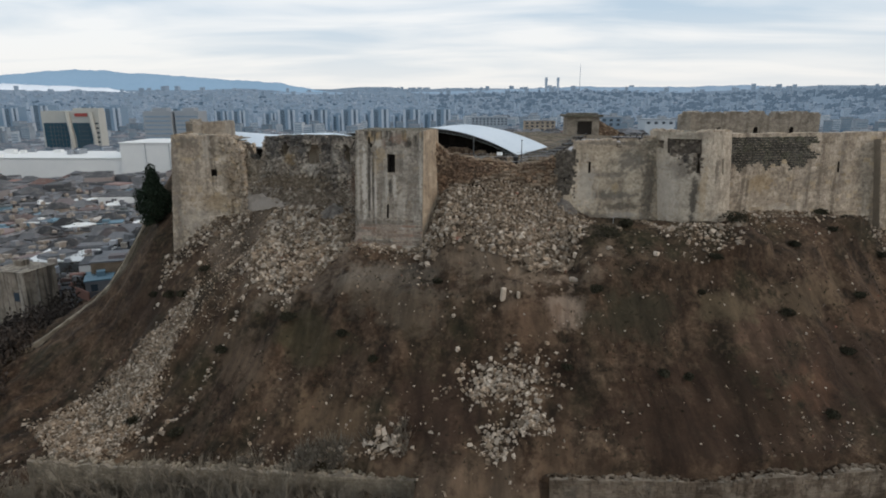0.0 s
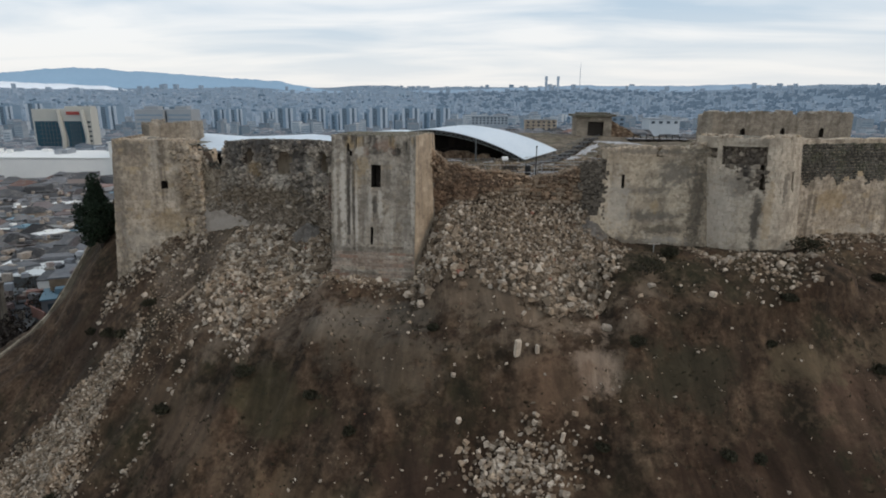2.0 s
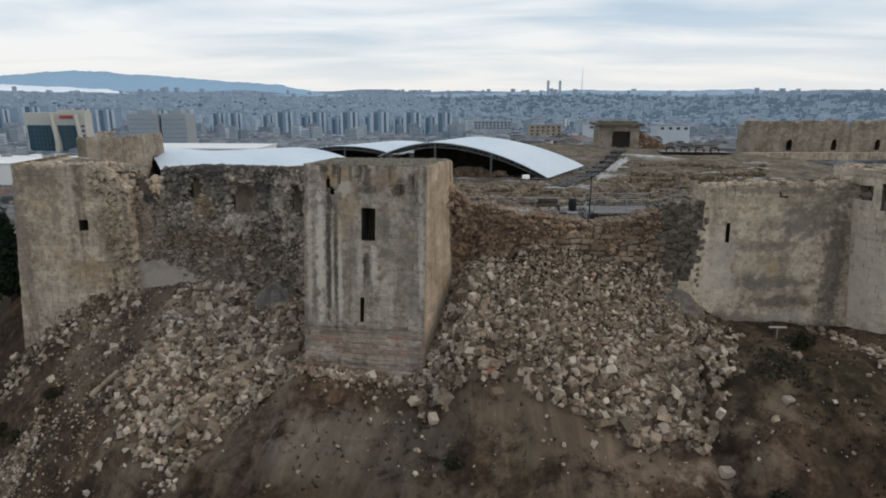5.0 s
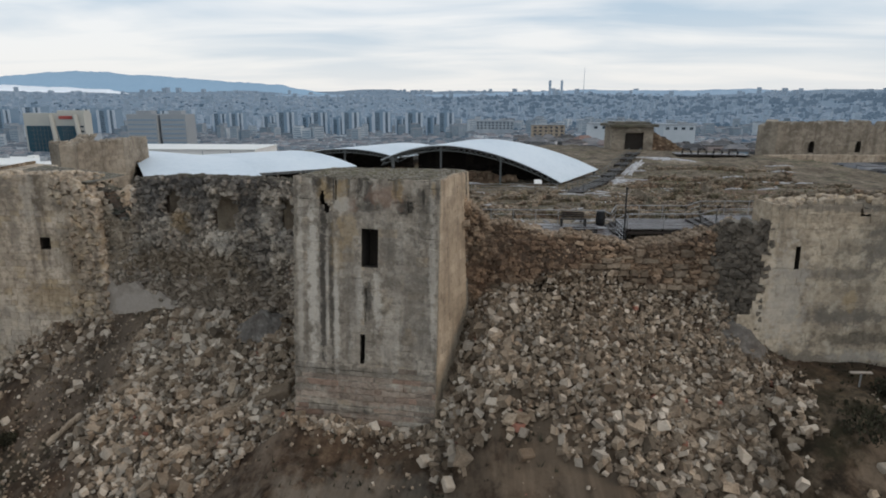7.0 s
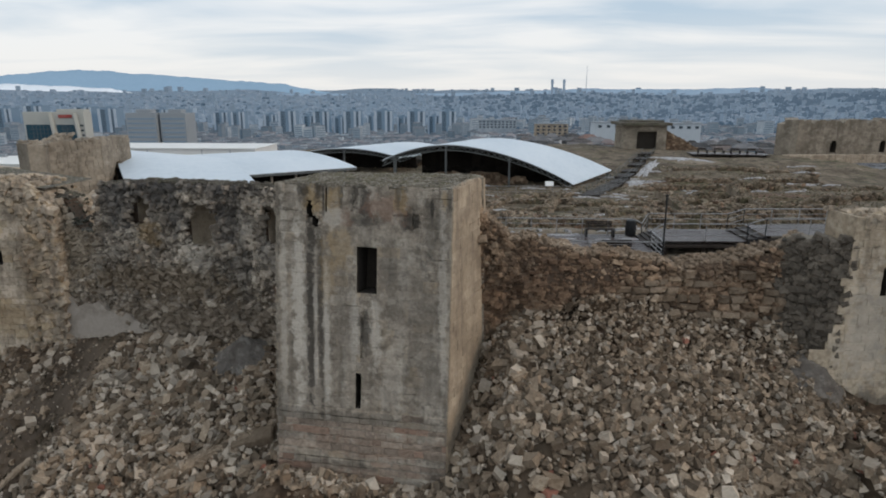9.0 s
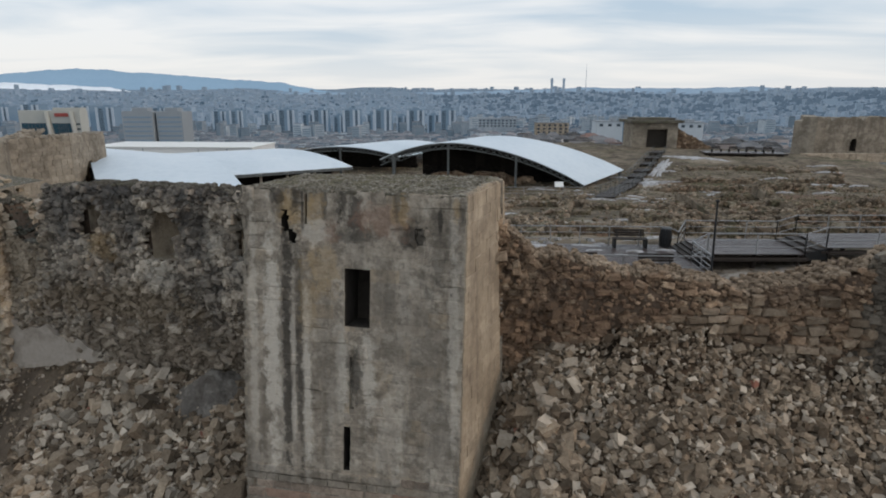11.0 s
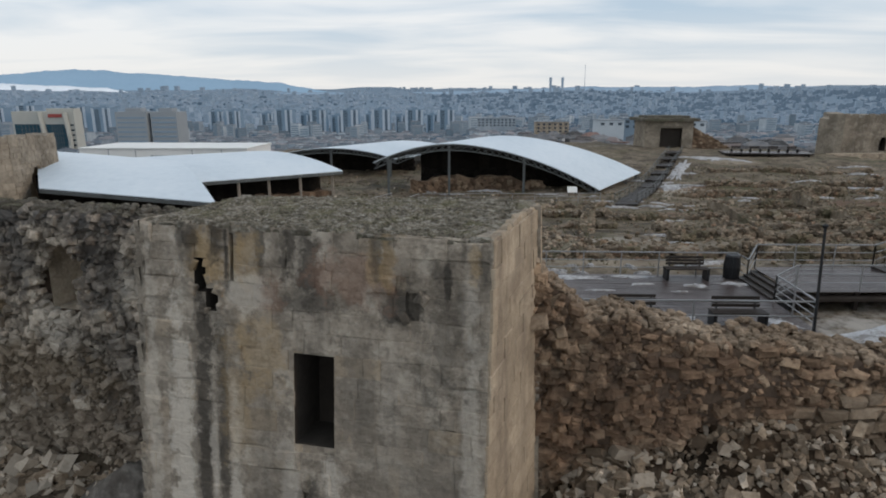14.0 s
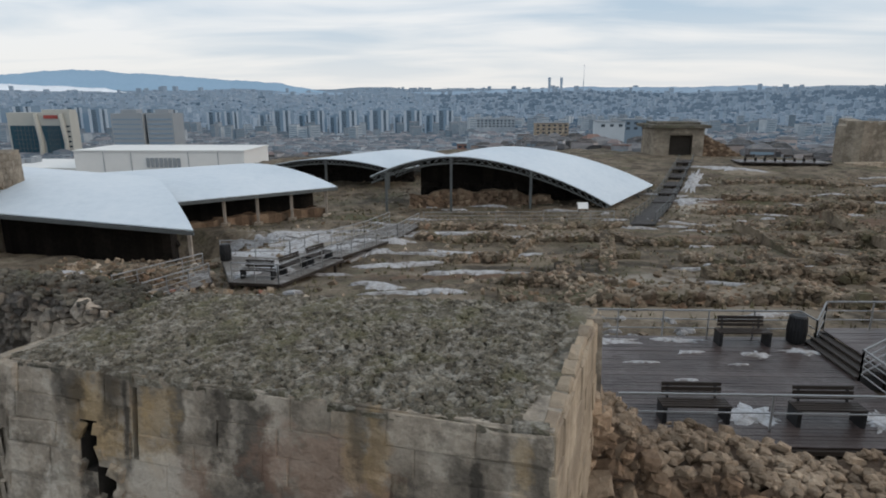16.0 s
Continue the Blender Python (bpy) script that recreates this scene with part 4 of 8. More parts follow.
def wall_body(geo, face, top, thick, holes=(), step=0.45, slot=0, dark=1, ends=True):
    """A solid wall behind a face, with a broken top line and real recesses: holes are (u0, u1, v0, v1, depth)."""
    cuts = sorted(set([0.0, face.w] + [i * step for i in range(1, int(face.w / step) + 1)] + [c for h in holes for c in h[:2]]))
    P = lambda u, v, d=0.0: face.at(u, v, -d if d else 0.0)
    quad = lambda a, b, c, d, s=slot: geo.add([a, b, c, d], [(0, 1, 2, 3)], s)
    for a, b in zip(cuts, cuts[1:]):
        if b - a < 1e-4:
            continue
        ta, tb, mid = top(a), top(b), (a + b) / 2
        mine = sorted([h for h in holes if h[0] <= mid <= h[1]], key=lambda h: h[2])
        lo = 0.0
        for u0, u1, v0, v1, d in mine:
            if v0 > lo:
                quad(P(a, lo), P(b, lo), P(b, v0), P(a, v0))
            lo = v1
            # Deep recesses take a second slot, mostly coloured dark for the shade inside.
            dk = dark if d > 0.3 else slot
            quad(P(a, v0), P(b, v0), P(b, v0, d), P(a, v0, d), dk)
            quad(P(b, v1), P(a, v1), P(a, v1, d), P(b, v1, d), dk)
            if d < thick:
                quad(P(a, v0, d), P(b, v0, d), P(b, v1, d), P(a, v1, d), dk)
            if abs(a - u0) < 1e-4:
                s = max([h[4] for h in holes if abs(h[1] - u0) < 1e-4 and h[2] <= v0 and h[3] >= v1] + [0.0])
                low = max([h[3] for h in holes if abs(h[1] - u0) < 1e-4 and h[2] <= v0 and h[4] >= d] + [v0])
                if s < d and low < v1:
                    quad(P(a, low, s), P(a, low, d), P(a, v1, d), P(a, v1, s), dk)
            if abs(b - u1) < 1e-4:
                s = max([h[4] for h in holes if abs(h[0] - u1) < 1e-4 and h[2] <= v0 and h[3] >= v1] + [0.0])
                low = max([h[3] for h in holes if abs(h[0] - u1) < 1e-4 and h[2] <= v0 and h[4] >= d] + [v0])
                if s < d and low < v1:
                    quad(P(b, low, s), P(b, v1, s), P(b, v1, d), P(b, low, d), dk)
        quad(P(a, lo), P(b, lo), P(b, tb), P(a, ta))
        quad(P(a, ta), P(b, tb), P(b, tb, thick), P(a, ta, thick))
        lo = 0.0
        for u0, u1, v0, v1, d in mine:
            if d >= thick:
                quad(P(b, lo, thick), P(a, lo, thick), P(a, v0, thick), P(b, v0, thick))
                lo = v1
        quad(P(b, lo, thick), P(a, lo, thick), P(a, ta, thick), P(b, tb, thick))
    if ends:
        for u in (0.0, face.w):
            quad(P(u, 0), P(u, 0, thick), P(u, top(u), thick), P(u, top(u)))


def crumble(geo, face, top, thick, size, seed, kinds=LUMP, slot=0, density=1.0):
    """Loose stones lying along a broken wall top."""
    r = random.Random(seed)
    n = int(face.w * thick / (size * size) * density)
    for _ in range(n):
        u, d = r.uniform(0, face.w), r.uniform(0, thick)
        p = face.at(u, top(u), -d if d else 0)
        s = size * r.uniform(0.35, 1.1)
        m = Matrix.Translation(p + Vector((0, 0, -0.15 * s))) @ Euler((r.uniform(-0.4, 0.4), r.uniform(-0.4, 0.4), r.uniform(0, 6.3))).to_matrix().to_4x4() @ Matrix.Diagonal((s * r.uniform(0.8, 1.5), s, s * 0.6, 1))
        v, f = kinds[r.randrange(len(kinds))]
        geo.add([m @ Vector(q) for q in v], f, slot)


# ---- the square tower ----
def square_tower():
    T = thing("square_tower", "square limestone tower with dark run-off stains and a slit window", "tower", (-5.3, 62.5, 29.0))
    zt, zb = 42.0, 28.6
    FL, FR, BR, BL = (-8.92, 62.72, zt), (-2.1, 61.15, zt), (-0.92, 64.75, zt), (-7.8, 65.1, zt)
    fl, fr, br, bl = (-9.1, 60.7, zb), (-2.36, 60.0, zb), (-0.6, 63.9, zb), (-7.9, 65.3, zb)
    front, right, left, back = Face(fl, fr, FL, FR), Face(fr, br, FR, BR), Face(bl, fl, BL, FL), Face(br, bl, BR, BL)
    H = front.h
    k = H / (zt - zb)
    V = lambda z: (z - zb) * k
    U = lambda x: (x + 9.03) / 6.74 * front.w
    holes = [(U(-5.84), U(-5.06), V(37.95), V(39.7), 1.1), (U(-5.86), U(-5.64), V(33.4), V(34.8), 0.9), (U(-5.68), U(-5.53), V(35.4), V(37.0), 0.10),
             (U(-7.85), U(-7.6), V(40.7), V(41.35), 0.5), (U(-7.62), U(-7.36), V(40.35), V(40.78), 0.5), (U(-3.74), U(-3.5), V(40.5), V(41.0), 0.12), (U(-7.1), U(-7.02), V(40.95), V(41.85), 0.3)]
    body = Geo()
    wall_body(body, front, lambda u: front.h, 2.0, holes, ends=False)
    for f, thick in ((right, 0.5), (left, 0.1), (back, 0.5)):
        wall_body(body, f, lambda u, f=f: f.h, thick, step=2.0, ends=False)
    part("wall_core", body, [M["tower_stone"], M["recess_shade"]], T, "mortar bed behind the facing stones")
    # facing: ashlar above, some blocks eaten back, smaller reddish courses below
    up = lay(front, 0.37, 0.66, holes, seed=5, v0=V(33.4), gap=0.003, spread=0.55)
    up.sort(key=lambda q: -q[1])
    worn = [q for i, q in enumerate(up) if (i * 7919) % 23 < 4]
    whole = [q for q in up if q not in worn]
    part_stones(front, whole[:240], 0.032, M["tower_stone"], T, WORN, seed=8, sink=0.016, tilt=0.01)
    part_stones(front, worn[:50], 0.06, M["tower_stone"], T, ROUGH, seed=18, sink=0.032, tilt=0.03, name="worn_stone")
    g = Geo()
    join_stones(g, front, whole[240:], 0.032, WORN, seed=9, sink=0.016, tilt=0.01)
    join_stones(g, front, worn[50:], 0.06, ROUGH, seed=19, sink=0.045, tilt=0.03)
    if g.v:
        tagged(part("stonework", g, M["tower_stone"], T), kind="stuff")
    r = random.Random(16)
    low = [(u, v, w, h * r.uniform(0.8, 0.93)) for u, v, w, h in lay(front, 0.30, 0.62, holes, seed=15, v1=V(33.4), gap=0.018, spread=0.5)]
    g = Geo()
    for i, q in enumerate(low):
        red = fbm(q[0] * 0.22, q[1] * 2.6, 4.0) > -0.12 + 0.35 * max(0.0, q[1] - V(32.2))
        join_stones(g, front, [q], 0.07, ROUGH if red and i % 3 else WORN, 100 + i, 0.02, 0.035 if red else 0.01, 1 if red else 0)
    tagged(part("stonework", g, [M["tower_stone"], M["limestone_lower"]], T, "low courses of worn reddish stone"), kind="stuff")
    # East face stones carry the sun's warmth in their colour.
    part_stones(right, lay(right, 0.42, 0.75, seed=21, v0=2.5, gap=0.006), 0.05, M["limestone_warm_lit"], T, WORN, seed=22, name="side_stone")
    g = Geo()
    join_stones(g, left, lay(left, 0.36, 0.62, seed=25), 0.1, seed=26)
    tagged(part("stonework", g, M["tower_stone"], T), kind="stuff")
    r = random.Random(29)
    g = Geo()
    for x, z in ((-7.9, 40.75), (-7.88, 41.2), (-7.57, 41.25), (-7.55, 40.95), (-7.68, 40.35), (-7.3, 40.4), (-7.33, 40.75), (-3.78, 40.55), (-3.46, 40.9)):
        join_stones(g, front, [(U(x), V(z), r.uniform(0.12, 0.24), r.uniform(0.14, 0.3))], 0.07, LUMP, r.randrange(99), 0.25, 0.02)
    tagged(part("chipped_edge", g, M["tower_stone"], T), kind="stuff")
    # flat roof of earth, gravel and moss between worn rim stones
    g = Geo()
    n = 44
    vs = []
    for j in range(n + 1):
        for i in range(n + 1):
            a, b = i / n, j / n
            p = Vector(FL) * (1 - a) * (1 - b) + Vector(FR) * a * (1 - b) + Vector(BL) * (1 - a) * b + Vector(BR) * a * b
            e = min(a, b, 1 - b, 1 - a)
            z = zt - 0.03 + 0.08 * fbm(p.x * 0.8, p.y * 0.8, 1) + 0.06 * fbm(p.x * 3.5, p.y * 3.5, 2) - (0.12 if e < 0.02 else 0) + 0.10 * b
            vs.append((p.x, p.y, z))
    g.add(vs, [(j * (n + 1) + i, j * (n + 1) + i + 1, (j + 1) * (n + 1) + i + 1, (j + 1) * (n + 1) + i) for j in range(n) for i in range(n)])
    part("roof", g, M["tower_top"], T, "flat roof of earth, gravel and moss", smooth=True)
    g = Geo()
    r = random.Random(31)
    for _ in range(11000):
        a, b = r.uniform(0.02, 0.95), r.uniform(0.01, 0.98)
        p = Vector(FL) * (1 - a) * (1 - b) + Vector(FR) * a * (1 - b) + Vector(BL) * (1 - a) * b + Vector(BR) * a * b
        s = r.choice((0.02, 0.03, 0.04, 0.05, 0.065, 0.085))
        m = Matrix.Translation((p.x, p.y, zt - 0.02 + 0.10 * b)) @ Euler((r.uniform(-0.5, 0.5), r.uniform(-0.5, 0.5), r.uniform(0, 6))).to_matrix().to_4x4() @ Matrix.Diagonal((s * 1.7, s, s * 0.45, 1))
        v, f = LUMP[r.randrange(14)]
        g.add([m @ Vector(q) for q in v], f)
    tagged(part("gravel", g, M["tower_top"], T), kind="stuff")
    # rim stones
    for a, b, h, w, kinds in ((FL, FR, 0.09, 0.16, LUMP), (FR, BR, 0.15, 0.2, ROUGH), (BL, FL, 0.12, 0.2, LUMP)):
        a, b = Vector(a), Vector(b)
        d = b - a
        n = max(3, round(d.length / 0.42))
        mat = M["limestone_warm_lit"] if h > 0.14 else M["tower_top"]
        shared = []
        for v, f in kinds:
            q = Geo()
            q.add(v, f)
            shared.append(q.mesh("rim_stone", mat))
        inner = Vector((0, 0, 1)).cross(d).normalized()
        for i in range(n):
            p = a + d * ((i + 0.5) / n) + inner * (w / 2 - 0.03)
            t = d.normalized()
            m = Matrix((t, inner, Vector((0, 0, 1)))).transposed().to_4x4()
            m.translation = p - Vector((0, 0, 0.09)) - Vector(T.location)
            ob = new("rim_stone", shared[r.randrange(len(shared))])
            ob.parent = T
            ob.matrix_local = m @ Matrix.Diagonal(((d.length / n) * r.uniform(0.8, 1.0), w * r.uniform(0.7, 1.1), h * r.uniform(0.6, 1.3), 1))


square_tower()


# ---- the breached wall between the towers ----
def breach():
    W = thing("breached_wall", "brown rubble core of a collapsed castle wall", "wall", (5.5, 64, 33.0))
    zb = 33.0
    tops = [(-2.0, 41.3), (-1.2, 41.0), (-0.7, 40.5), (0.0, 39.75), (0.8, 39.5), (3, 38.95), (5.6, 38.85), (7.0, 38.5), (8.2, 38.5), (9.0, 38.6), (9.6, 38.7), (10.3, 39.1), (13, 39.5)]
    corners = ((-2.0, 63.9, zb), (12.9, 63.9, zb), (-2.0, 64.15, 41.5), (12.9, 64.15, 41.5))
    face = LumpyFace(*corners)
    flat = Face(*[(x, y + 0.3, z) for x, y, z in corners])
    top = lambda u: knots(u - 2.0, tops) - zb + 0.22 * fbm(u * 1.3, 4.4) + 0.12 * fbm(u * 5, 1.4)
    g = Geo()
    wall_body(g, flat, lambda u: top(u) - 0.06, 1.4, step=0.3)
    part("wall_core", g, [M["mortar_brown"], M["recess_shade"]], W)
    g = Geo()
    torn_skin(g, face, top)
    part("earth_core", g, M["mortar_brown"], W, "brown earth and mortar between the stones")
    keep = lambda u, v: v < top(u) - 0.05
    coursed = lambda u, v: fbm(u * 0.5, v * 0.6, 15) > -0.1 and u > 3.0
    bare = lambda u, v: fbm(u * 0.9, v * 0.9, 33) > 0.34
    stones = rubble_face(face, 0.17, lambda u, v: keep(u, v) and v > 1.4 and not coursed(u, v) and not bare(u, v), 51)
    stones += lay(face, 0.23, 0.36, keep=lambda u, v: keep(u, v) and coursed(u, v) and not bare(u, v), seed=53, gap=0.05, v0=1.4, spread=0.6)
    g = Geo()
    r = random.Random(52)
    for q in stones:
        join_stones(g, face, [q], 0.2, LUMP, r.randrange(9999), 0.2, r.choice((0.03, 0.06, 0.1, 0.13)))
    grit = rubble_face(face, 0.11, lambda u, v: keep(u, v) and v > 1.4 and r.random() < 0.55, 58, cover=0.9)
    join_stones(g, face, grit, 0.11, LUMP, 59, 0.3, 0.03)
    tagged(part("rubble_core", g, M["breach_core"], W), kind="stuff")
    big = lay(face, 0.36, 0.60, keep=lambda u, v: keep(u, v) and 4.6 < u - 2.0 < 12.3 and fbm(u * 0.8, v * 1.5, 5) > -0.05, seed=55, gap=0.06, v0=3.0, v1=5.4)
    part_stones(face, big, 0.26, M["core_block"], W, ROUGH, 56, 0.07)
    g = Geo()
    crumble(g, face, top, 1.7, 0.17, 57, density=1.7)
    tagged(part("loose_rubble", g, M["core_block"], W), kind="stuff")
    # broken cross-section where the standing wall was torn
    torn = Face((10.7, 64.1, zb), (12.75, 62.35, zb), (11.2, 64.1, 41.0), (13.15, 62.4, 41.0))
    tt = lambda u: 6.6 + 0.5 * (u / torn.w) + 0.25 * fbm(u * 2, 7.7)
    g = Geo()
    wall_body(g, torn, tt, 1.2, step=0.3)
    join_stones(g, torn, rubble_face(torn, 0.18, lambda u, v: v < tt(u), 61), 0.2, LUMP, 62, 0.25, 0.04, slot=2)
    tagged(part("torn_end", g, [M["mortar"], M["recess_shade"], M["core_dark"]], W, "dark grey torn end of the standing wall"), kind="stuff")
    # stubs of facing still toothed into the tower
    stub = Face((-1.5, 63.72, 34.5), (0.0, 63.66, 34.5), (-1.5, 63.9, 41.0), (-0.6, 63.86, 41.0))
    st = lay(stub, 0.36, 0.5, keep=lambda u, v: 5.0 < v < 6.0 and u < 0.5, seed=65, gap=0.05)
    part_stones(stub, st, 0.3, M["core_block"], W, ROUGH, 66, 0.12, name="toothing_stone")


breach()


# ---- the standing wall and the round tower ----
def standing_wall():
    W = thing("curtain_wall", "pale plastered castle wall with a jagged broken edge", "wall", (16.5, 62.4, 31.5))
    zb = 31.5
    face = Face((11.5, 62.2, zb), (21.5, 62.2, zb), (11.5, 62.4, 41.2), (21.5, 62.4, 41.2))
    edge = [(31.5, 11.5), (34.0, 11.7), (35.4, 12.1), (36.3, 12.6), (37.0, 12.95), (38.5, 12.8), (39.6, 13.2), (41.2, 13.5)]
    r = random.Random(70)
    teeth = [r.uniform(-0.25, 0.25) for _ in range(60)]
    ragged = lambda v: knots(zb + v, edge) - 11.5 + teeth[int(v / 0.37) % 60]
    top = lambda u: 9.45 + 0.25 * fbm(u * 0.7, 3.1) - (0.5 if 5.4 < u < 6.0 else 0) + (0.3 if u > 8 else 0)
    slit = [(2.65, 2.88, 6.35, 7.45, 0.8), (5.3, 5.75, 8.85, 9.2, 0.6)]
    g = Geo()
    sub = Face(face.at(1.4, 0), face.at(face.w, 0), face.at(1.4, face.h), face.at(face.w, face.h))
    wall_body(g, sub, lambda u: top(u + 1.4) - 0.05, 1.9, [(a - 1.4, b - 1.4, c, d, e) for a, b, c, d, e in slit])
    part("wall_core", g, [M["wall_facing"], M["recess_shade"]], W)
    stones = lay(face, 0.37, 0.62, slit, keep=lambda u, v: u > ragged(v) and v < top(u), seed=71, gap=0.006)
    stones.sort(key=lambda s: s[0])
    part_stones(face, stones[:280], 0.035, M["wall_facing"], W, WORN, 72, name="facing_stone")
    g = Geo()
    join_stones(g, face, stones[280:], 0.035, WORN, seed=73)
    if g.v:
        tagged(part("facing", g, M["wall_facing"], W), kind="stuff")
    g = Geo()
    crumble(g, sub, lambda u: top(u + 1.4), 1.9, 0.3, 74, density=0.7)
    tagged(part("loose_rubble", g, M["ochre_stone"], W), kind="stuff")


standing_wall()


def round_tower():
    T = thing("round_tower", "round limestone tower with torn facing under a lintel band", "tower", (24.7, 63.5, 31.0))
    drum = Drum((24.15, 63.5), 31.0, 42.1, 3.68, 3.76, radians(172), radians(368), 0.85)
    A = lambda a: (a - 172) / 196 * drum.w
    top = lambda u: 10.95 + 0.16 * fbm(u * 0.8, 9.3)
    holes = [(A(219), A(267), 8.9, 10.3, 0.4), (A(190), A(213), 9.3, 10.1, 0.4), (A(259.5), A(266), 7.1, 8.9, 1.0), (A(300), A(304), 7.0, 8.4, 0.3)]
    # the facing has fallen below the recess as well, down to a slanting edge
    torn = lambda u, v: A(222) + 0.15 * math.sin(v * 5) < u < A(269) and v < 10.3 and v > 8.9 - 1.9 * max(0.0, (u - A(222)) / (A(262) - A(222))) + 0.25 * math.sin(u * 7)
    g = Geo()
    wall_body(g, drum, lambda u: top(u) - 0.05, 1.5, holes, step=0.35)
    part("wall_core", g, [M["drum_facing"], M["core_grey"]], T)
    st = lay(drum, 0.38, 0.6, holes, keep=lambda u, v: not torn(u, v) and v < top(u), seed=81, gap=0.006)
    st.sort(key=lambda s: -s[1])
    part_stones(drum, st[:290], 0.05, M["drum_facing"], T, WORN, 82, name="facing_stone")
    g = Geo()
    join_stones(g, drum, st[290:], 0.05, WORN, seed=83)
    tagged(part("facing", g, M["drum_facing"], T), kind="stuff")
    g = Geo()
    rough = rubble_face(drum, 0.22, lambda u, v: torn(u, v) or (A(192) < u < A(211) and 9.3 < v < 10.1), 85, [holes[2]])
    join_stones(g, drum, [s for s in rough if s[1] < 8.9], 0.12, LUMP, 86, 0.25, 0.08)
    join_stones(g, drum, [s for s in rough if s[1] >= 8.9], 0.16, LUMP, 87, 0.25, 0.45)
    tagged(part("rubble_core", g, M["core_grey"], T), kind="stuff")
    g = Geo()
    ring = [(24.2 + 2.9 * math.cos(a), 63.5 + 2.9 * math.sin(a), 41.75 + 0.1 * math.sin(5 * a)) for a in [6.2832 * i / 28 for i in range(28)]]
    g.add(ring, [tuple(range(28))])
    crumble(g, drum, top, 1.2, 0.3, 88, density=0.8, slot=1)
    tagged(part("roof", g, [M["tower_top"], M["ochre_stone"]], T), kind="stuff")


round_tower()


def east_wall():
    W = thing("curtain_wall", "ochre castle wall with its upper facing fallen away", "wall", (39, 67, 31.0))
    zb = 31.0
    face = Face((28.5, 65.0, zb), (53.7, 70.0, zb), (27.6, 65.1, 41.9), (52.0, 70.1, 41.9))
    top = lambda u: 10.6 + 0.18 * fbm(u * 0.6, 2.2)
    bare = lambda u, v: 1.0 < u < 11.0 + 0.8 * math.sin(v * 4) and v > 7.2 + 0.35 * math.sin(u * 1.9) + 0.3 * math.sin(u * 4.3) and v < 10.25
    holes = [(14.0, 14.25, 6.4, 7.5, 0.6)]
    g = Geo()
    wall_body(g, face, lambda u: top(u) - 0.05, 2.0, holes)
    part("wall_core", g, [M["ochre_stone"], M["recess_shade"]], W)
    st = lay(face, 0.38, 0.65, holes, keep=lambda u, v: not bare(u, v) and v < top(u), seed=91, gap=0.006)
    part_stones(face, [s for s in st if s[0] < 12][:290], 0.035, M["ochre_stone"], W, WORN, 92, name="facing_stone")
    g = Geo()
    join_stones(g, face, [s for s in st if s[0] < 12][290:] + [s for s in st if s[0] >= 12], 0.05, WORN, seed=93)
    tagged(part("facing", g, M["ochre_stone"], W), kind="stuff")
    g = Geo()
    join_stones(g, face, lay(face, 0.24, 0.34, keep=bare, seed=95, gap=0.03, spread=0.5), 0.12, ROUGH, 96, 0.14, 0.03)
    tagged(part("rubble_core", g, M["bare_core"], W, "dark exposed rubble core"), kind="stuff")
    butt = Face((47.1, 67.85, zb), (48.9, 68.25, zb), (45.7, 67.9, 41.0), (47.3, 68.25, 41.0))
    g = Geo()
    wall_body(g, butt, lambda u: 9.9, 1.5)
    join_stones(g, butt, lay(butt, 0.38, 0.6, seed=97), 0.1, seed=98, slot=2)
    tagged(part("buttress", g, [M["mortar"], M["recess_shade"], M["ochre_stone"]], W), kind="stuff")
    # the wall goes on out of sight
    g = Geo()
    for a, b in (((52.9, 70.1), (72, 84)), ((72, 84), (80, 115))):
        f = Face((*a, zb), (*b, zb), (*a, 41.0), (*b, 41.0))
        wall_body(g, f, lambda u: 9.8, 2.0, step=2.0)
    part("far_stretch", g, [M["ochre_stone"], M["recess_shade"]], W)


east_wall()


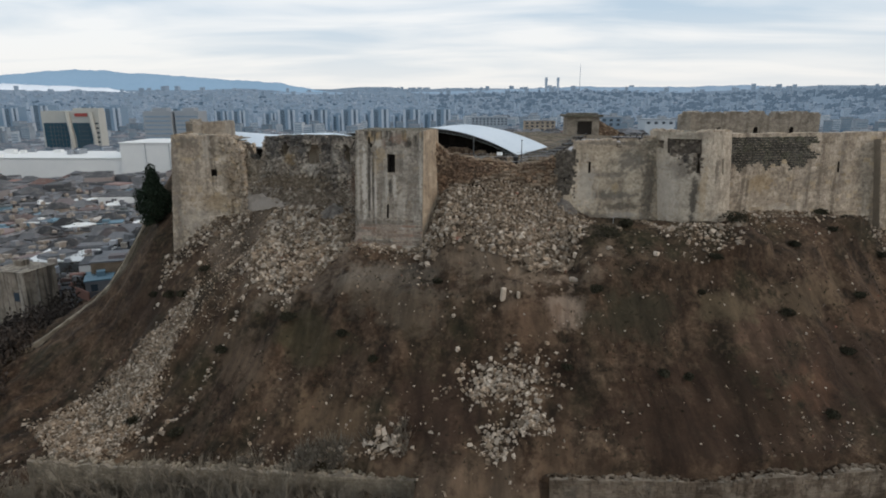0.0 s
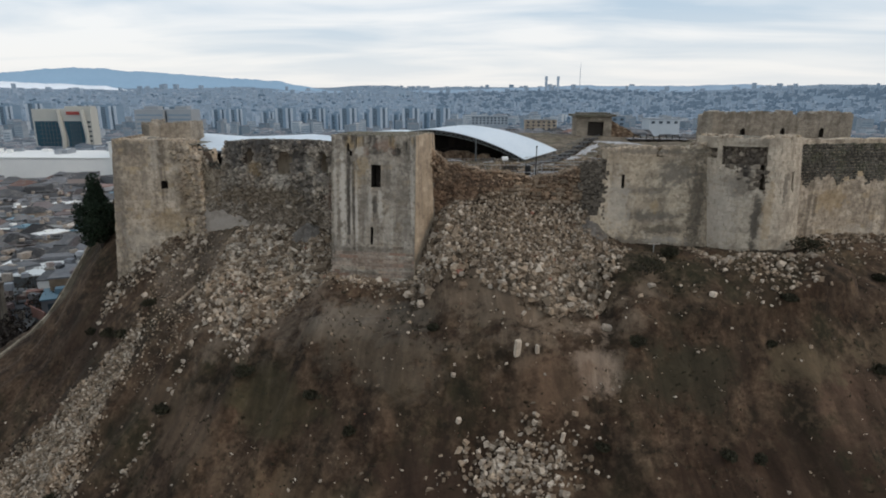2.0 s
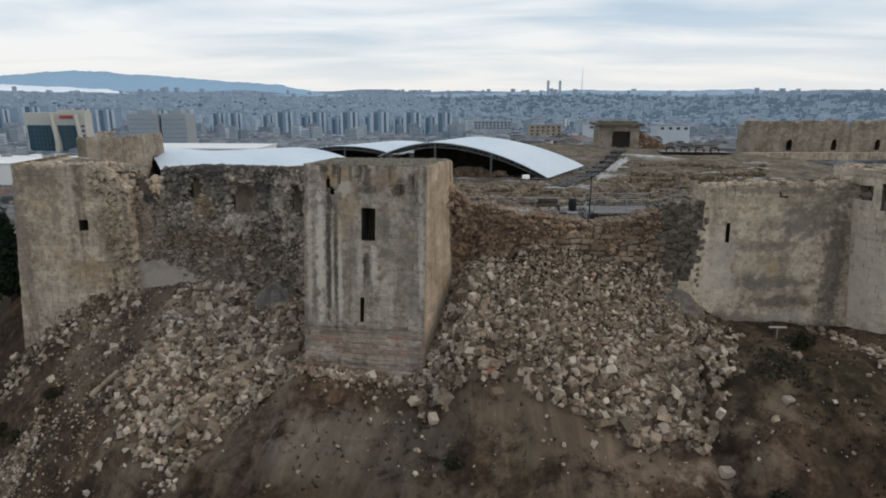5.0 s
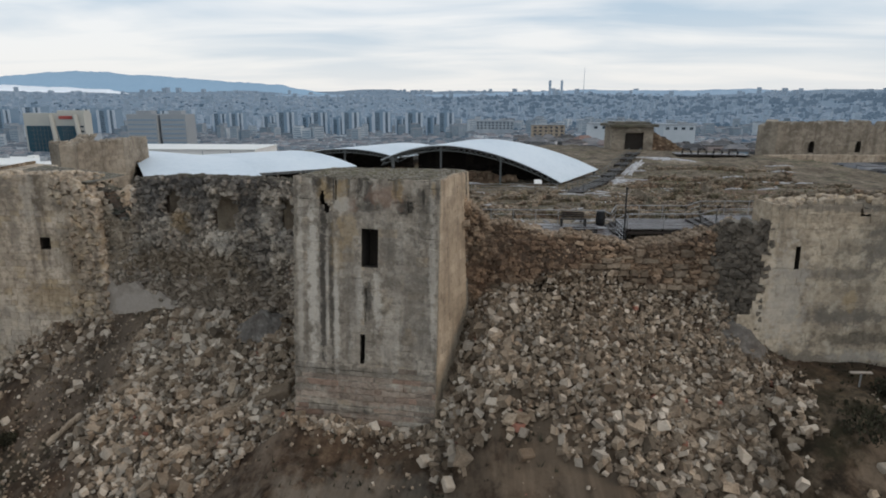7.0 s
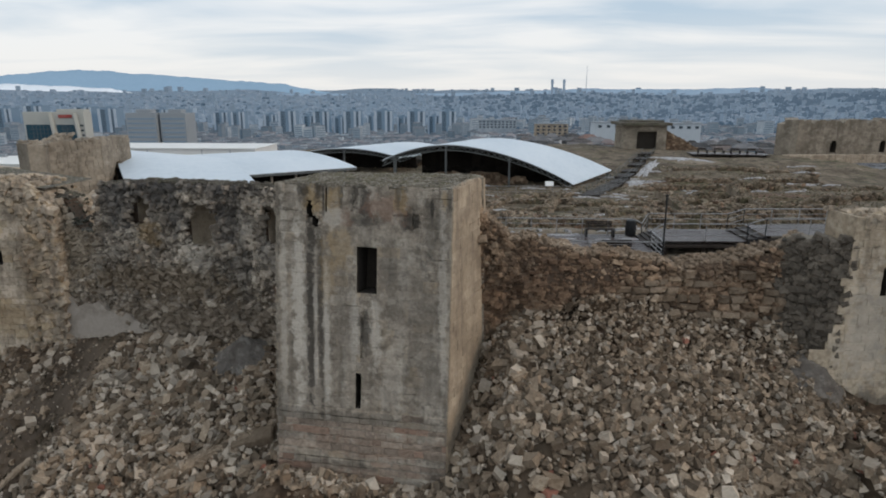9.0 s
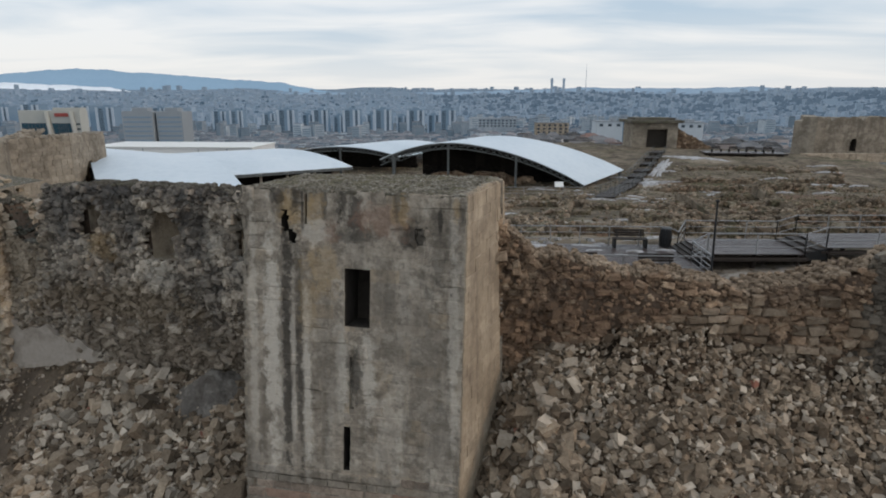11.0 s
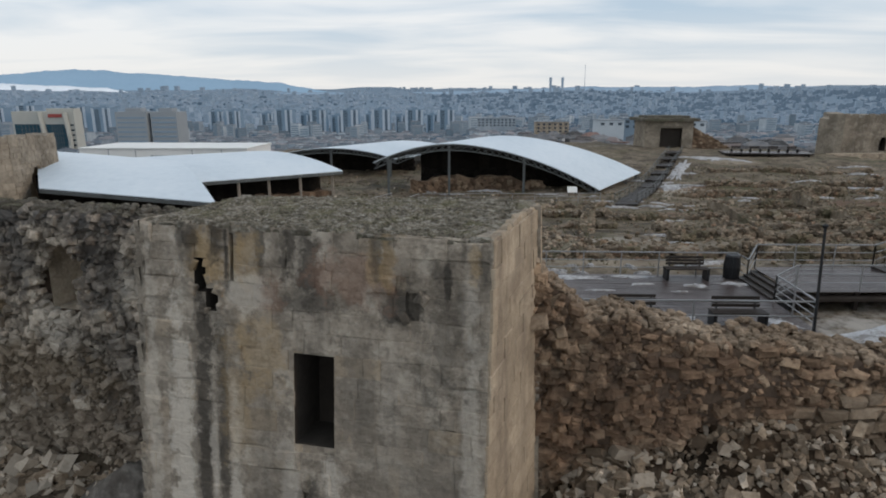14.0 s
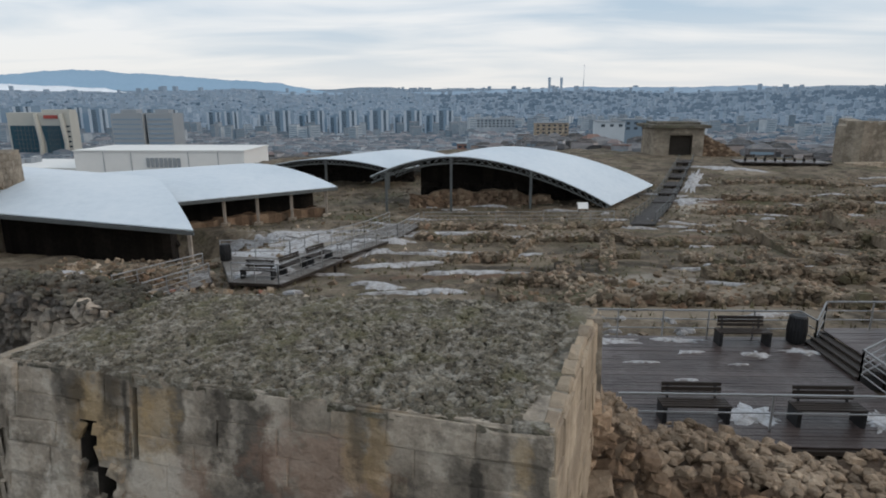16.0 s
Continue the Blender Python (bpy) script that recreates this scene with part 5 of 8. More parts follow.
# ---- the west side ----
def west_curtain():
    W = thing("curtain_wall", "dark weathered castle wall stripped to its rubble core, with arched niches", "wall", (-16, 68.6, 30.5))
    zb = 30.5
    corners = ((-24.3, 70.4, zb), (-8.3, 66.4, zb), (-24.3, 70.75, 41.4), (-8.3, 66.75, 41.4))
    face = LumpyFace(*corners)
    face.amp, face.seed = 0.3, 17.0
    flat = Face(*[(x + 0.08, y + 0.34, z) for x, y, z in corners])
    k = face.w / 16.0
    X = lambda x: (x + 24.3) * k
    tops = [(-24.3, 40.4), (-23.0, 40.0), (-22.7, 38.9), (-22.1, 38.35), (-21.1, 38.35), (-20.85, 39.8), (-20.5, 40.9), (-17, 41.1), (-13, 41.15), (-10, 41.0), (-8.3, 40.9)]
    top = lambda u: knots(u / k - 24.3, tops) - zb + 0.12 * fbm(u * 0.9, 6.1) + 0.05 * fbm(u * 4, 1)
    def niche(x0, x1, z0, z1, depth, n):
        """An arched opening in narrow upright strips."""
        out = []
        for i in range(n):
            q = abs((i + 0.5) / n * 2 - 1)
            out.append((X(x0 + (x1 - x0) * i / n), X(x0 + (x1 - x0) * (i + 1) / n), z0 - zb, z1 - zb - 0.55 * q * q, depth))
        return out

    use = niche(-18.55, -17.6, 39.0, 40.35, 3.0, 6) + niche(-15.45, -13.95, 38.0, 40.2, 3.0, 9) + niche(-11.2, -10.4, 38.3, 40.1, 3.0, 5)
    holes = [(X(-18.55), X(-17.6), 39.25 - zb, 40.35 - zb, 0.9), (X(-15.45), X(-13.95), 37.95 - zb, 40.2 - zb, 0.75), (X(-11.2), X(-10.4), 38.3 - zb, 40.1 - zb, 0.5)]
    g = Geo()
    wall_body(g, flat, lambda u: top(u) - 0.06, 0.8, use, step=0.35)
    part("wall_core", g, [M["mortar_brown"], M["niche_stone"]], W)
    g = Geo()
    torn_skin(g, face, top, use)
    part("earth_core", g, M["curtain_mortar"], W, "dark earth and mortar between the stones")
    coursed = lambda u, v: 2.6 < v + 0.5 * fbm(u * 0.5, 2.0) < 6.4 and fbm(u * 0.45, v * 0.6, 27) > -0.25
    st = rubble_face(face, 0.2, lambda u, v: v < top(u) - 0.05 and fbm(u * 0.8, v * 0.8, 43) < 0.3 and not coursed(u, v), 101, use)
    st += lay(face, 0.27, 0.45, keep=lambda u, v: coursed(u, v) and fbm(u * 0.9, v * 0.9, 44) < 0.28, seed=108, gap=0.045, v0=2.4, v1=6.6, spread=0.6)
    st.sort(key=lambda s: -s[0])
    part_stones(face, st[:290], 0.2, M["curtain_stone"], W, LUMP, 102, 0.3, 0.08, name="core_stone")
    g = Geo()
    r = random.Random(103)
    for q in st[290:]:
        join_stones(g, face, [q], 0.2, LUMP, r.randrange(9999), 0.3, r.choice((0.04, 0.08, 0.12, 0.15)))
    join_stones(g, face, rubble_face(face, 0.12, lambda u, v: v < top(u) - 0.05 and r.random() < 0.5, 105, use, 0.9), 0.12, LUMP, 106, 0.3, 0.03)
    tagged(part("rubble_core", g, M["curtain_stone"], W), kind="stuff")
    g = Geo()
    crumble(g, face, top, 1.6, 0.15, 104, density=1.2)
    tagged(part("loose_rubble", g, M["bare_core"], W), kind="stuff")
    # stones round the niches
    for n, (u0, u1, v0, v1, d) in enumerate(holes):
        for i in range(7):
            a = math.pi * i / 6
            g = Geo()
            u, v = (u0 + u1) / 2 + math.cos(a) * (u1 - u0) * 0.62, v1 - 0.15 + math.sin(a) * 0.4
            join_stones(g, face, [(u, v, 0.26, 0.22)], 0.28, ROUGH, 110 + i + n * 9, 0.2)
            part("arch_stone", g, M["curtain_stone"], W)
    # surviving smooth plaster low on the wall
    low = Face((-23.9, 69.75, 31.3), (-17.6, 68.55, 30.9), (-23.9, 70.1, 35.0), (-17.6, 68.9, 34.6))
    g = Geo()
    n = 26
    line = lambda a: 3.45 - 0.5 * a - 1.9 * max(0, a - 0.55) ** 1.2 + 0.18 * math.sin(a * 19) + 0.1 * math.sin(a * 47)
    vs = []
    for i in range(n + 1):
        a = i / n
        for v in (0.0, line(a)):
            for o in (0.06, -0.5):
                vs.append(low.at(a * low.w, v, o + 0.05 * fbm(a * 4, v)))
    f = []
    for i in range(n):
        o = i * 4
        f += [(o, o + 4, o + 6, o + 2), (o + 2, o + 6, o + 7, o + 3)]
    f += [(0, 2, 3, 1), (n * 4, n * 4 + 1, n * 4 + 3, n * 4 + 2)]
    g.add(vs, f)
    part("plaster_patch", g, M["plaster_post"], W, "patch of smooth grey plaster")


west_curtain()


def west_tower():
    T = thing("ruined_tower", "ochre castle tower with a torn side and small square window", "tower", (-28, 72, 28.0))
    zb, zt = 26.5, 41.1
    front = Face((-32.4, 69.9, zb), (-23.2, 69.5, zb), (-31.3, 70.2, zt), (-23.2, 69.9, zt))
    left = Face((-33.6, 78, zb), (-32.4, 69.9, zb), (-32.4, 78, zt), (-31.3, 70.2, zt))
    right = Face((-23.2, 69.5, zb), (-23.2, 74, zb), (-23.2, 69.9, zt), (-23.2, 74, zt))
    U = lambda x: (x + 31.9) / 8.6 * front.w
    holes = [(U(-27.2), U(-26.5), 36.5 - zb, 37.25 - zb, 0.9)]
    top = lambda u: front.h - 0.15 + 0.2 * fbm(u * 0.8, 1.9) - 0.9 * max(0, u - U(-24.6))
    torn = lambda u, v: u > U(-25.0) + 0.45 * math.sin(v * 1.7) + 0.25 * math.sin(v * 4.1) - 0.12 * max(0, v - 8) and v > 4.5
    g = Geo()
    wall_body(g, front, lambda u: top(u) - 0.05, 1.6, holes)
    wall_body(g, left, lambda u: left.h - 0.2, 1.6, step=1.0)
    wall_body(g, right, lambda u: right.h - 1.4, 1.0, step=1.0)
    part("wall_core", g, [M["ochre_stone"], M["recess_shade"]], T)
    st = lay(front, 0.38, 0.62, holes, keep=lambda u, v: not torn(u, v) and v < top(u), seed=121, gap=0.014)
    st.sort(key=lambda s: -s[1])
    part_stones(front, st[:290], 0.04, M["ochre_stone"], T, WORN, 122, name="facing_stone")
    g = Geo()
    join_stones(g, front, st[290:], 0.06, WORN, seed=123)
    join_stones(g, left, lay(left, 0.4, 0.65, seed=124), 0.1, seed=125)
    tagged(part("facing", g, M["ochre_stone"], T), kind="stuff")
    g = Geo()
    join_stones(g, front, rubble_face(front, 0.25, lambda u, v: torn(u, v) and v < top(u), 126), 0.24, ROUGH, 127, 0.28, 0.05)
    join_stones(g, right, rubble_face(right, 0.25, lambda u, v: v < right.h - 1.4, 128), 0.24, ROUGH, 129, 0.28, 0.05)
    tagged(part("rubble_core", g, M["ochre_stone"], T, "torn rubble side"), kind="stuff")
    g = Geo()
    g.add([(-31.2, 70.3, zt - 0.25), (-23.4, 70.0, zt - 0.5), (-23.4, 74, zt - 0.5), (-32.3, 78, zt - 0.25)], [(0, 1, 2, 3)])
    part("roof", g, M["tower_top"], T)
    g = Geo()
    crumble(g, front, top, 3.0, 0.3, 130, density=0.6)
    tagged(part("loose_rubble", g, M["ochre_stone"], T), kind="stuff")


west_tower()


def arched_ruin():
    T = thing("arched_ruin", "square ochre stone ruin with a pointed arch opening", "ruin", (-35, 92, 35))
    zb, zt = 34.5, 42.1
    a, b, c, d = (-35.7, 85.6), (-33.55, 91.6), (-34.3, 97.5), (-41.0, 97)
    front = Face((*a, zb), (*b, zb), (*a, zt), (*b, zt))
    side = Face((*b, zb), (*c, zb), (*b, zt), (*c, zt))
    west = Face((*d, zb), (*a, zb), (*d, zt), (*a, zt))
    top = lambda u: 7.2 + 0.3 * fbm(u * 0.9, 1.1) + 0.12 * fbm(u * 3.1, 5.0)
    g = Geo()
    wall_body(g, front, top, 1.2)
    wall_body(g, west, top, 1.2)
    # pointed arch: stepped columns of voussoirs
    w = side.w
    arch = []
    for i in range(24):
        u0, u1 = 1.2 + i * 0.15, 1.2 + (i + 1) * 0.15
        x = abs((u0 + u1) / 2 - 3.0) / 1.8
        arch.append((u0, u1, 0.3, 2.6 + 2.6 * (1 - x ** 1.6), 1.2))
    in_arch = lambda u, v: abs(u - 3.0) < 1.95 and v < 2.75 + 2.6 * (1 - min(1, abs(u - 3.0) / 1.8) ** 1.6)
    wall_body(g, side, top, 1.6, arch)
    part("wall_core", g, [M["keep_stone"], M["limestone_warm_lit"]], T)
    g = Geo()
    join_stones(g, front, lay(front, 0.4, 0.7, keep=lambda u, v: v < top(u) - 0.1, seed=141), 0.05, seed=142)
    join_stones(g, side, lay(side, 0.4, 0.6, keep=lambda u, v: not in_arch(u, v) and v < top(u) - 0.1, seed=143), 0.05, seed=144)
    tagged(part("stonework", g, M["keep_stone"], T), kind="stuff")
    g = Geo()
    g.add([(*a, zt - 1.2), (*b, zt - 1.2), (*c, zt - 1.2), (*d, zt - 1.2)], [(0, 1, 2, 3)])
    crumble(g, front, top, 1.4, 0.3, 145, density=0.8, slot=1)
    crumble(g, west, top, 1.4, 0.3, 146, density=0.8, slot=1)
    tagged(part("roof", g, [M["tower_top"], M["keep_stone"]], T), kind="stuff")
    # low wall joining it to the tower
    W = thing("boundary_wall", "low ragged stone wall along the west edge", "wall", (-34, 86, 33))
    f = Face((-32.6, 78, 31), (-35.2, 85.4, 31), (-32.6, 78, 38), (-35.2, 85.4, 38))
    f2 = Face((-35.2, 85.4, 31), (-32.6, 78, 31), (-35.2, 85.4, 38), (-32.6, 78, 38))
    g = Geo()
    tp = lambda u: 5.6 + 0.5 * fbm(u * 0.4, 2)
    wall_body(g, f2, tp, 1.4)
    crumble(g, f2, tp, 1.4, 0.4, 147, slot=2)
    join_stones(g, f2, lay(f2, 0.4, 0.6, keep=lambda u, v: v < tp(u), seed=148), 0.12, ROUGH, 149, 0.05, slot=2)
    tagged(part("stonework", g, [M["mortar"], M["recess_shade"], M["ochre_stone"]], W), kind="stuff")


arched_ruin()


# ---- fallen stone and scrub on the slope ----
def block(seed, j):
    r = random.Random(seed)
    v = [(x + r.uniform(-j, j), y + r.uniform(-j, j), z + r.uniform(-j, j)) for z in (-0.5, 0.5) for y in (-0.5, 0.5) for x in (-0.5, 0.5)]
    return v, [(0, 2, 3, 1), (4, 5, 7, 6), (0, 1, 5, 4), (1, 3, 7, 5), (3, 2, 6, 7), (2, 0, 4, 6)]


BLOCKS = [block(900 + i, 0.21) for i in range(24)]


def slope_turn(x, y):
    e = 0.6
    n = Vector((ground_z(x - e, y, False) - ground_z(x + e, y, False), ground_z(x, y - e, False) - ground_z(x, y + e, False), 2 * e)).normalized()
    return n.to_track_quat("Z", "Y").to_matrix().to_4x4()


def heap(name, label, place, count, sizes, seed, mix=(0.62, 0.32, 0.06), bury=0.12, piles=1.0, apart=None):
    """A spill of broken masonry; place() gives a point or None, with a size factor."""
    r = random.Random(seed)
    g = Geo()
    n, alone = 0, []
    while n < count:
        p = place(r)
        n += 1
        if p is None:
            continue
        x, y, k = p
        s = (sizes[0] + (sizes[1] - sizes[0]) * r.random() ** 1.7) * k * (1.6 if r.random() < 0.06 else 1.0)
        z = ground_z(x, y) + s * (0.5 - bury) * r.random() * piles + (0.10 * r.random() if count > 9000 else 0)
        m = Matrix.Translation((x, y, z)) @ Euler((r.gauss(0, 0.75), r.gauss(0, 0.75), r.uniform(0, 6.3))).to_matrix().to_4x4() @ Matrix.Diagonal((s * r.uniform(0.9, 1.5), s * r.uniform(0.7, 1.1), s * r.uniform(0.55, 1.0), 1))
        v, f = BLOCKS[r.randrange(24)]
        t = r.random()
        slot = 0 if t < mix[0] else 1 if t < mix[0] + mix[1] else 2
        if apart and len(alone) < 290 and s > 0.19 and apart(x, y):
            alone.append((m, (v, f), slot))
        else:
            g.add([m @ Vector(q) for q in v], f, slot)
    if apart:
        T = thing(name, label, "rubble", (alone[0][0].translation.x, alone[0][0].translation.y, alone[0][0].translation.z))
        tagged(part("small_rubble", g, [M["rubble"], M["rubble_pale"], M["rubble_red"]], T), kind="stuff")
        shared = {}
        for m, (v, f), slot in alone:
            key = (v[0], slot)
            if key not in shared:
                q = Geo()
                q.add(v, f)
                shared[key] = q.mesh("block", M[("rubble", "rubble_pale", "rubble_red")[slot]])
            ob = new("block", shared[key])
            ob.parent = T
            ob.matrix_local = Matrix.Translation(-Vector(T.location)) @ m
        return T
    return single(name, g, [M["rubble"], M["rubble_pale"], M["rubble_red"]], label, "rubble", kind="stuff")


LOW1 = [(-2.6, 57.3), (0, 57.9), (3, 56.6), (6, 55.2), (9, 54.2), (11, 54.4), (13, 56.6), (14.8, 60)]
LOW2 = [(-22.5, 63), (-20.5, 60.5), (-17.5, 57.0), (-15, 55.6), (-12.5, 57.6), (-10, 60.2), (-9.2, 60.6)]


def place_breach(r):
    x, y = r.uniform(-2.4, 14.6), r.uniform(52, 63.9)
    lo = knots(x, LOW1) + 0.7 * fbm(x * 0.6, y * 0.6, 3)
    if y < lo or (y - lo < 3.6 and r.random() < 0.93 - 0.24 * (y - lo)) or (x > 11.6 and r.random() < 0.3 * (x - 11.6)) or (x > 12.4 and y > 61.4):
        return None
    return x, y, 1.3 - 0.75 * min(1, max(0, (y - 54) / 9.0)) + (0.25 if x < 1.5 else 0)


def place_west(r):
    x, y = r.uniform(-22.4, -9.0), r.uniform(55, 69.4)
    lo, hi = knots(x, LOW2) + 0.8 * fbm(x * 0.5, y * 0.5, 6), 70.0 - (x + 24) * 0.25
    if y < lo or y > hi or x < -22.5 + 0.42 * (y - 60) - 0.4 or (y - lo < 3.5 and r.random() < 0.85 - 0.22 * (y - lo)):
        return None
    if math.hypot((x + 12.6) / 2.0, (y - 66.6) / 1.2) < 0.8 - 0.5 * r.random():
        return None
    return x, y, 1.0


def place_scree(r):
    t = r.random() ** 0.6 * (1.0 + 0.10 * r.random())
    a, b = Vector((-26.2, 62.6)), Vector((-36.0, 51.6))
    p = a + (b - a) * t
    side = Vector((0.75, -0.66))
    p += side * (0.2 * t + (r.uniform(-1, 1) + r.gauss(0, 0.24)) * (0.2 + 6.9 * t ** 0.9) * (0.85 + 0.35 * fbm(t * 6, 3.3)))
    return p.x, p.y, 0.8 + 0.3 * t


def place_mid(r):
    if r.random() < 0.62:
        x, y = r.gauss(5.3, 1.9), r.gauss(47.6, 0.75)
    elif r.random() < 0.5:
        x, y = r.gauss(4.4, 0.7), r.gauss(44.0, 0.6)
    else:
        x, y = r.gauss(7.2, 0.8), r.gauss(44.9, 0.45)
    return x, y, 1.0


def place_sparse(r):
    x, y = r.uniform(-45, 46), r.uniform(40, 64)
    if fbm(x * 0.12, y * 0.12, 11) < r.uniform(-0.5, 0.35):
        return None
    rr = math.hypot(x - 3, 112 - y)
    return (x, y, 1.0) if rr > 50 else None


def place_east(r):
    x = r.uniform(19, 50)
    y = (65.0 + (x - 27.8) * 0.206 if x > 28.5 else 63.6 - math.sqrt(max(0, 23 - (x - 24.4) ** 2))) - abs(r.gauss(0, 1.75)) - 0.2
    return x, y, 1.0


def place_foot(r):
    x = r.uniform(-33.5, -22.6)
    y = 69.8 - abs(r.gauss(0, 1.7))
    return x, y, 1.0


heap("rubble_heap", "steep spill of broken limestone blocks below the breach", place_breach, 23000, (0.08, 0.33), 301, (0.77, 0.227, 0.003), piles=2.0, apart=lambda x, y: y > 57 and x < 7)
heap("rubble_heap", "grey spill of stones and slabs below the west wall", place_west, 12500, (0.08, 0.33), 302, (0.64, 0.356, 0.004), piles=1.8, apart=lambda x, y: y > 60.5 and x > -15)
heap("rubble_scree", "tongue of pale stones low on the mound", place_scree, 18000, (0.06, 0.25), 303, (0.75, 0.25, 0.0))
heap("rubble_scree", "cluster of pale fallen blocks on brown earth", place_mid, 1000, (0.08, 0.32), 304, (0.5, 0.5, 0.0), 0.1)
heap("scattered_stones", "small stones scattered over the earth slope", place_sparse, 3800, (0.04, 0.17), 305, (0.6, 0.38, 0.02))
heap("rubble_scree", "pale stones fallen along the wall foot", place_east, 2000, (0.06, 0.27), 306, (0.68, 0.32, 0.0))
heap("rubble_scree", "stones and dust at the foot of the ruined tower", place_foot, 600, (0.10, 0.36), 307, (0.7, 0.3, 0.0))
heap("rubble_scree", "broken stones and grit along the foot of the square tower", lambda r: (lambda x: (x, 60.75 - 0.1 * (x + 9.1) - abs(r.gauss(0, 0.55)), 1.0))(r.uniform(-9.8, -1.6)), 900, (0.06, 0.26), 314, (0.75, 0.25, 0.0))
heap("rubble_scree", "few white blocks on the lower slope", lambda r: (r.gauss(-4.0, 0.7), r.gauss(44.6, 0.4), 1.0), 34, (0.2, 0.5), 308, (0.2, 0.8, 0.0))
heap("rubble_scree", "thin line of stones down the earth slope", lambda r: (lambda t: (-18 - 8.5 * t + r.gauss(0, 0.25), 61.5 - 12.5 * t + r.gauss(0, 0.3), 1.0))(r.random()), 150, (0.10, 0.28), 309, (0.4, 0.6, 0.0))


heap("rubble_scree", "grey stones and grit above the low wall at the mound foot", lambda r: (lambda x: (x, 43.6 - 0.05 * (x + 1.8) + abs(r.gauss(0, 1.0)), 1.0) if fbm(x * 0.3, 9.0) > r.uniform(-0.5, 0.4) else None)(r.uniform(-36, -3)), 2600, (0.06, 0.24), 311, (0.7, 0.3, 0.0))
heap("rubble_scree", "fine stones in the grey dust between the heaps", lambda r: (lambda x, y: (x, y, 1.0) if y < 69.6 and x < -22.0 + 0.42 * (y - 60) + 1.5 else None)(r.uniform(-27, -17), r.uniform(58, 70)), 2600, (0.03, 0.14), 312, (0.8, 0.2, 0.0))
heap("rubble_scree", "grit and pebbles lying on the dust fans", lambda r: (r.gauss(-12.4, 1.0), r.gauss(66.2, 0.8), 1.0) if r.random() < 0.55 else (r.gauss(12.2, 0.7), r.gauss(61.5, 0.6), 1.0), 1500, (0.04, 0.16), 313, (0.85, 0.15, 0.0), -0.6)
heap("yard_stones", "loose stones strewn over the excavated yard", lambda r: (lambda x, y: (x, y, 1.0) if fbm(x * 0.25, y * 0.25, 31) > r.uniform(-0.4, 0.3) else None)(r.uniform(-24, 48), r.uniform(76, 135)), 4200, (0.06, 0.24), 310, (0.9, 0.1, 0.0))


def fallen_block(x, y, size, turn, label, mat):
    g = Geo()
    size = tuple(0.75 * q for q in size) if max(size) < 1.2 else size
    sx, sy, sz = size
    m = Matrix.Translation((x, y, ground_z(x, y) + sz * 0.3)) @ Euler(turn).to_matrix().to_4x4()
    bm = bmesh.new()
    bmesh.ops.create_cube(bm, size=1.0, matrix=Matrix.Diagonal((sx, sy, sz, 1)))
    bmesh.ops.bevel(bm, geom=bm.edges[:], offset=min(size) * 0.14, segments=1, affect="EDGES")
    for v in bm.verts:
        v.co += Vector((1, 1, 1)) * 0.05 * min(size) * noise.noise(v.co * 3 + Vector((x, y, 0)))
        v.co = m @ v.co
    me = bpy.data.meshes.new("fallen_block")
    bm.to_mesh(me)
    bm.free()
    me.materials.append(mat)
    return tagged(new("fallen_block", me), label, "stone block", "fallen blocks")


for x, y, s, t, pale in ((5.3, 51.7, (0.40, 0.36, 1.2), (0.1, 0.05, 0.3), 1), (6.6, 51.6, (0.32, 0.32, 0.8), (-0.1, 0.1, 0.8), 1), (-2.6, 58.3, (0.9, 0.55, 0.6), (0.3, 0.2, 0.7), 1),
                         (-1.6, 57.2, (0.85, 0.6, 0.5), (0.2, -0.3, 1.9), 1), (1.6, 57.0, (0.9, 0.6, 0.5), (0.5, 0.1, 0.4), 0), (0.5, 62.2, (0.7, 0.6, 0.6), (0.4, 0.4, 0.2), 1),
                         (2.9, 47.9, (0.45, 0.4, 0.5), (0.2, 0.3, 1), 1), (1.4, 49.6, (0.4, 0.4, 0.55), (0.2, 0.1, 0.5), 1), (8.05, 48.6, (0.3, 0.3, 0.9), (0.1, 0.2, 0.9), 1), (8.8, 48.4, (0.3, 0.3, 0.5), (0.3, 0.2, 0.2), 1), (1.0, 51.6, (0.4, 0.3, 0.4), (0.3, 0.2, 0.2), 1),
                         (-14.4, 59.2, (1.3, 0.8, 0.5), (0.3, 0.1, 2.1), 0), (-10.8, 63.0, (1.8, 0.9, 0.5), (0.1, -0.2, 0.2), 0), (8.8, 55.0, (1.0, 0.7, 0.6), (0.3, 0.1, 1.2), 0),
                         (11.6, 53.6, (0.9, 0.6, 0.55), (0.2, 0.3, 0.4), 1), (19.0, 54.5, (0.8, 0.55, 0.5), (0.1, 0.2, 0.9), 1), (15.2, 56.0, (0.7, 0.5, 0.4), (0.2, 0.1, 0.3), 1)):
    fallen_block(x, y, s, t, "pale limestone block lying on the earth slope" if pale else "long broken masonry slab among grey rubble", M["rubble_pale"] if pale else M["rubble"])


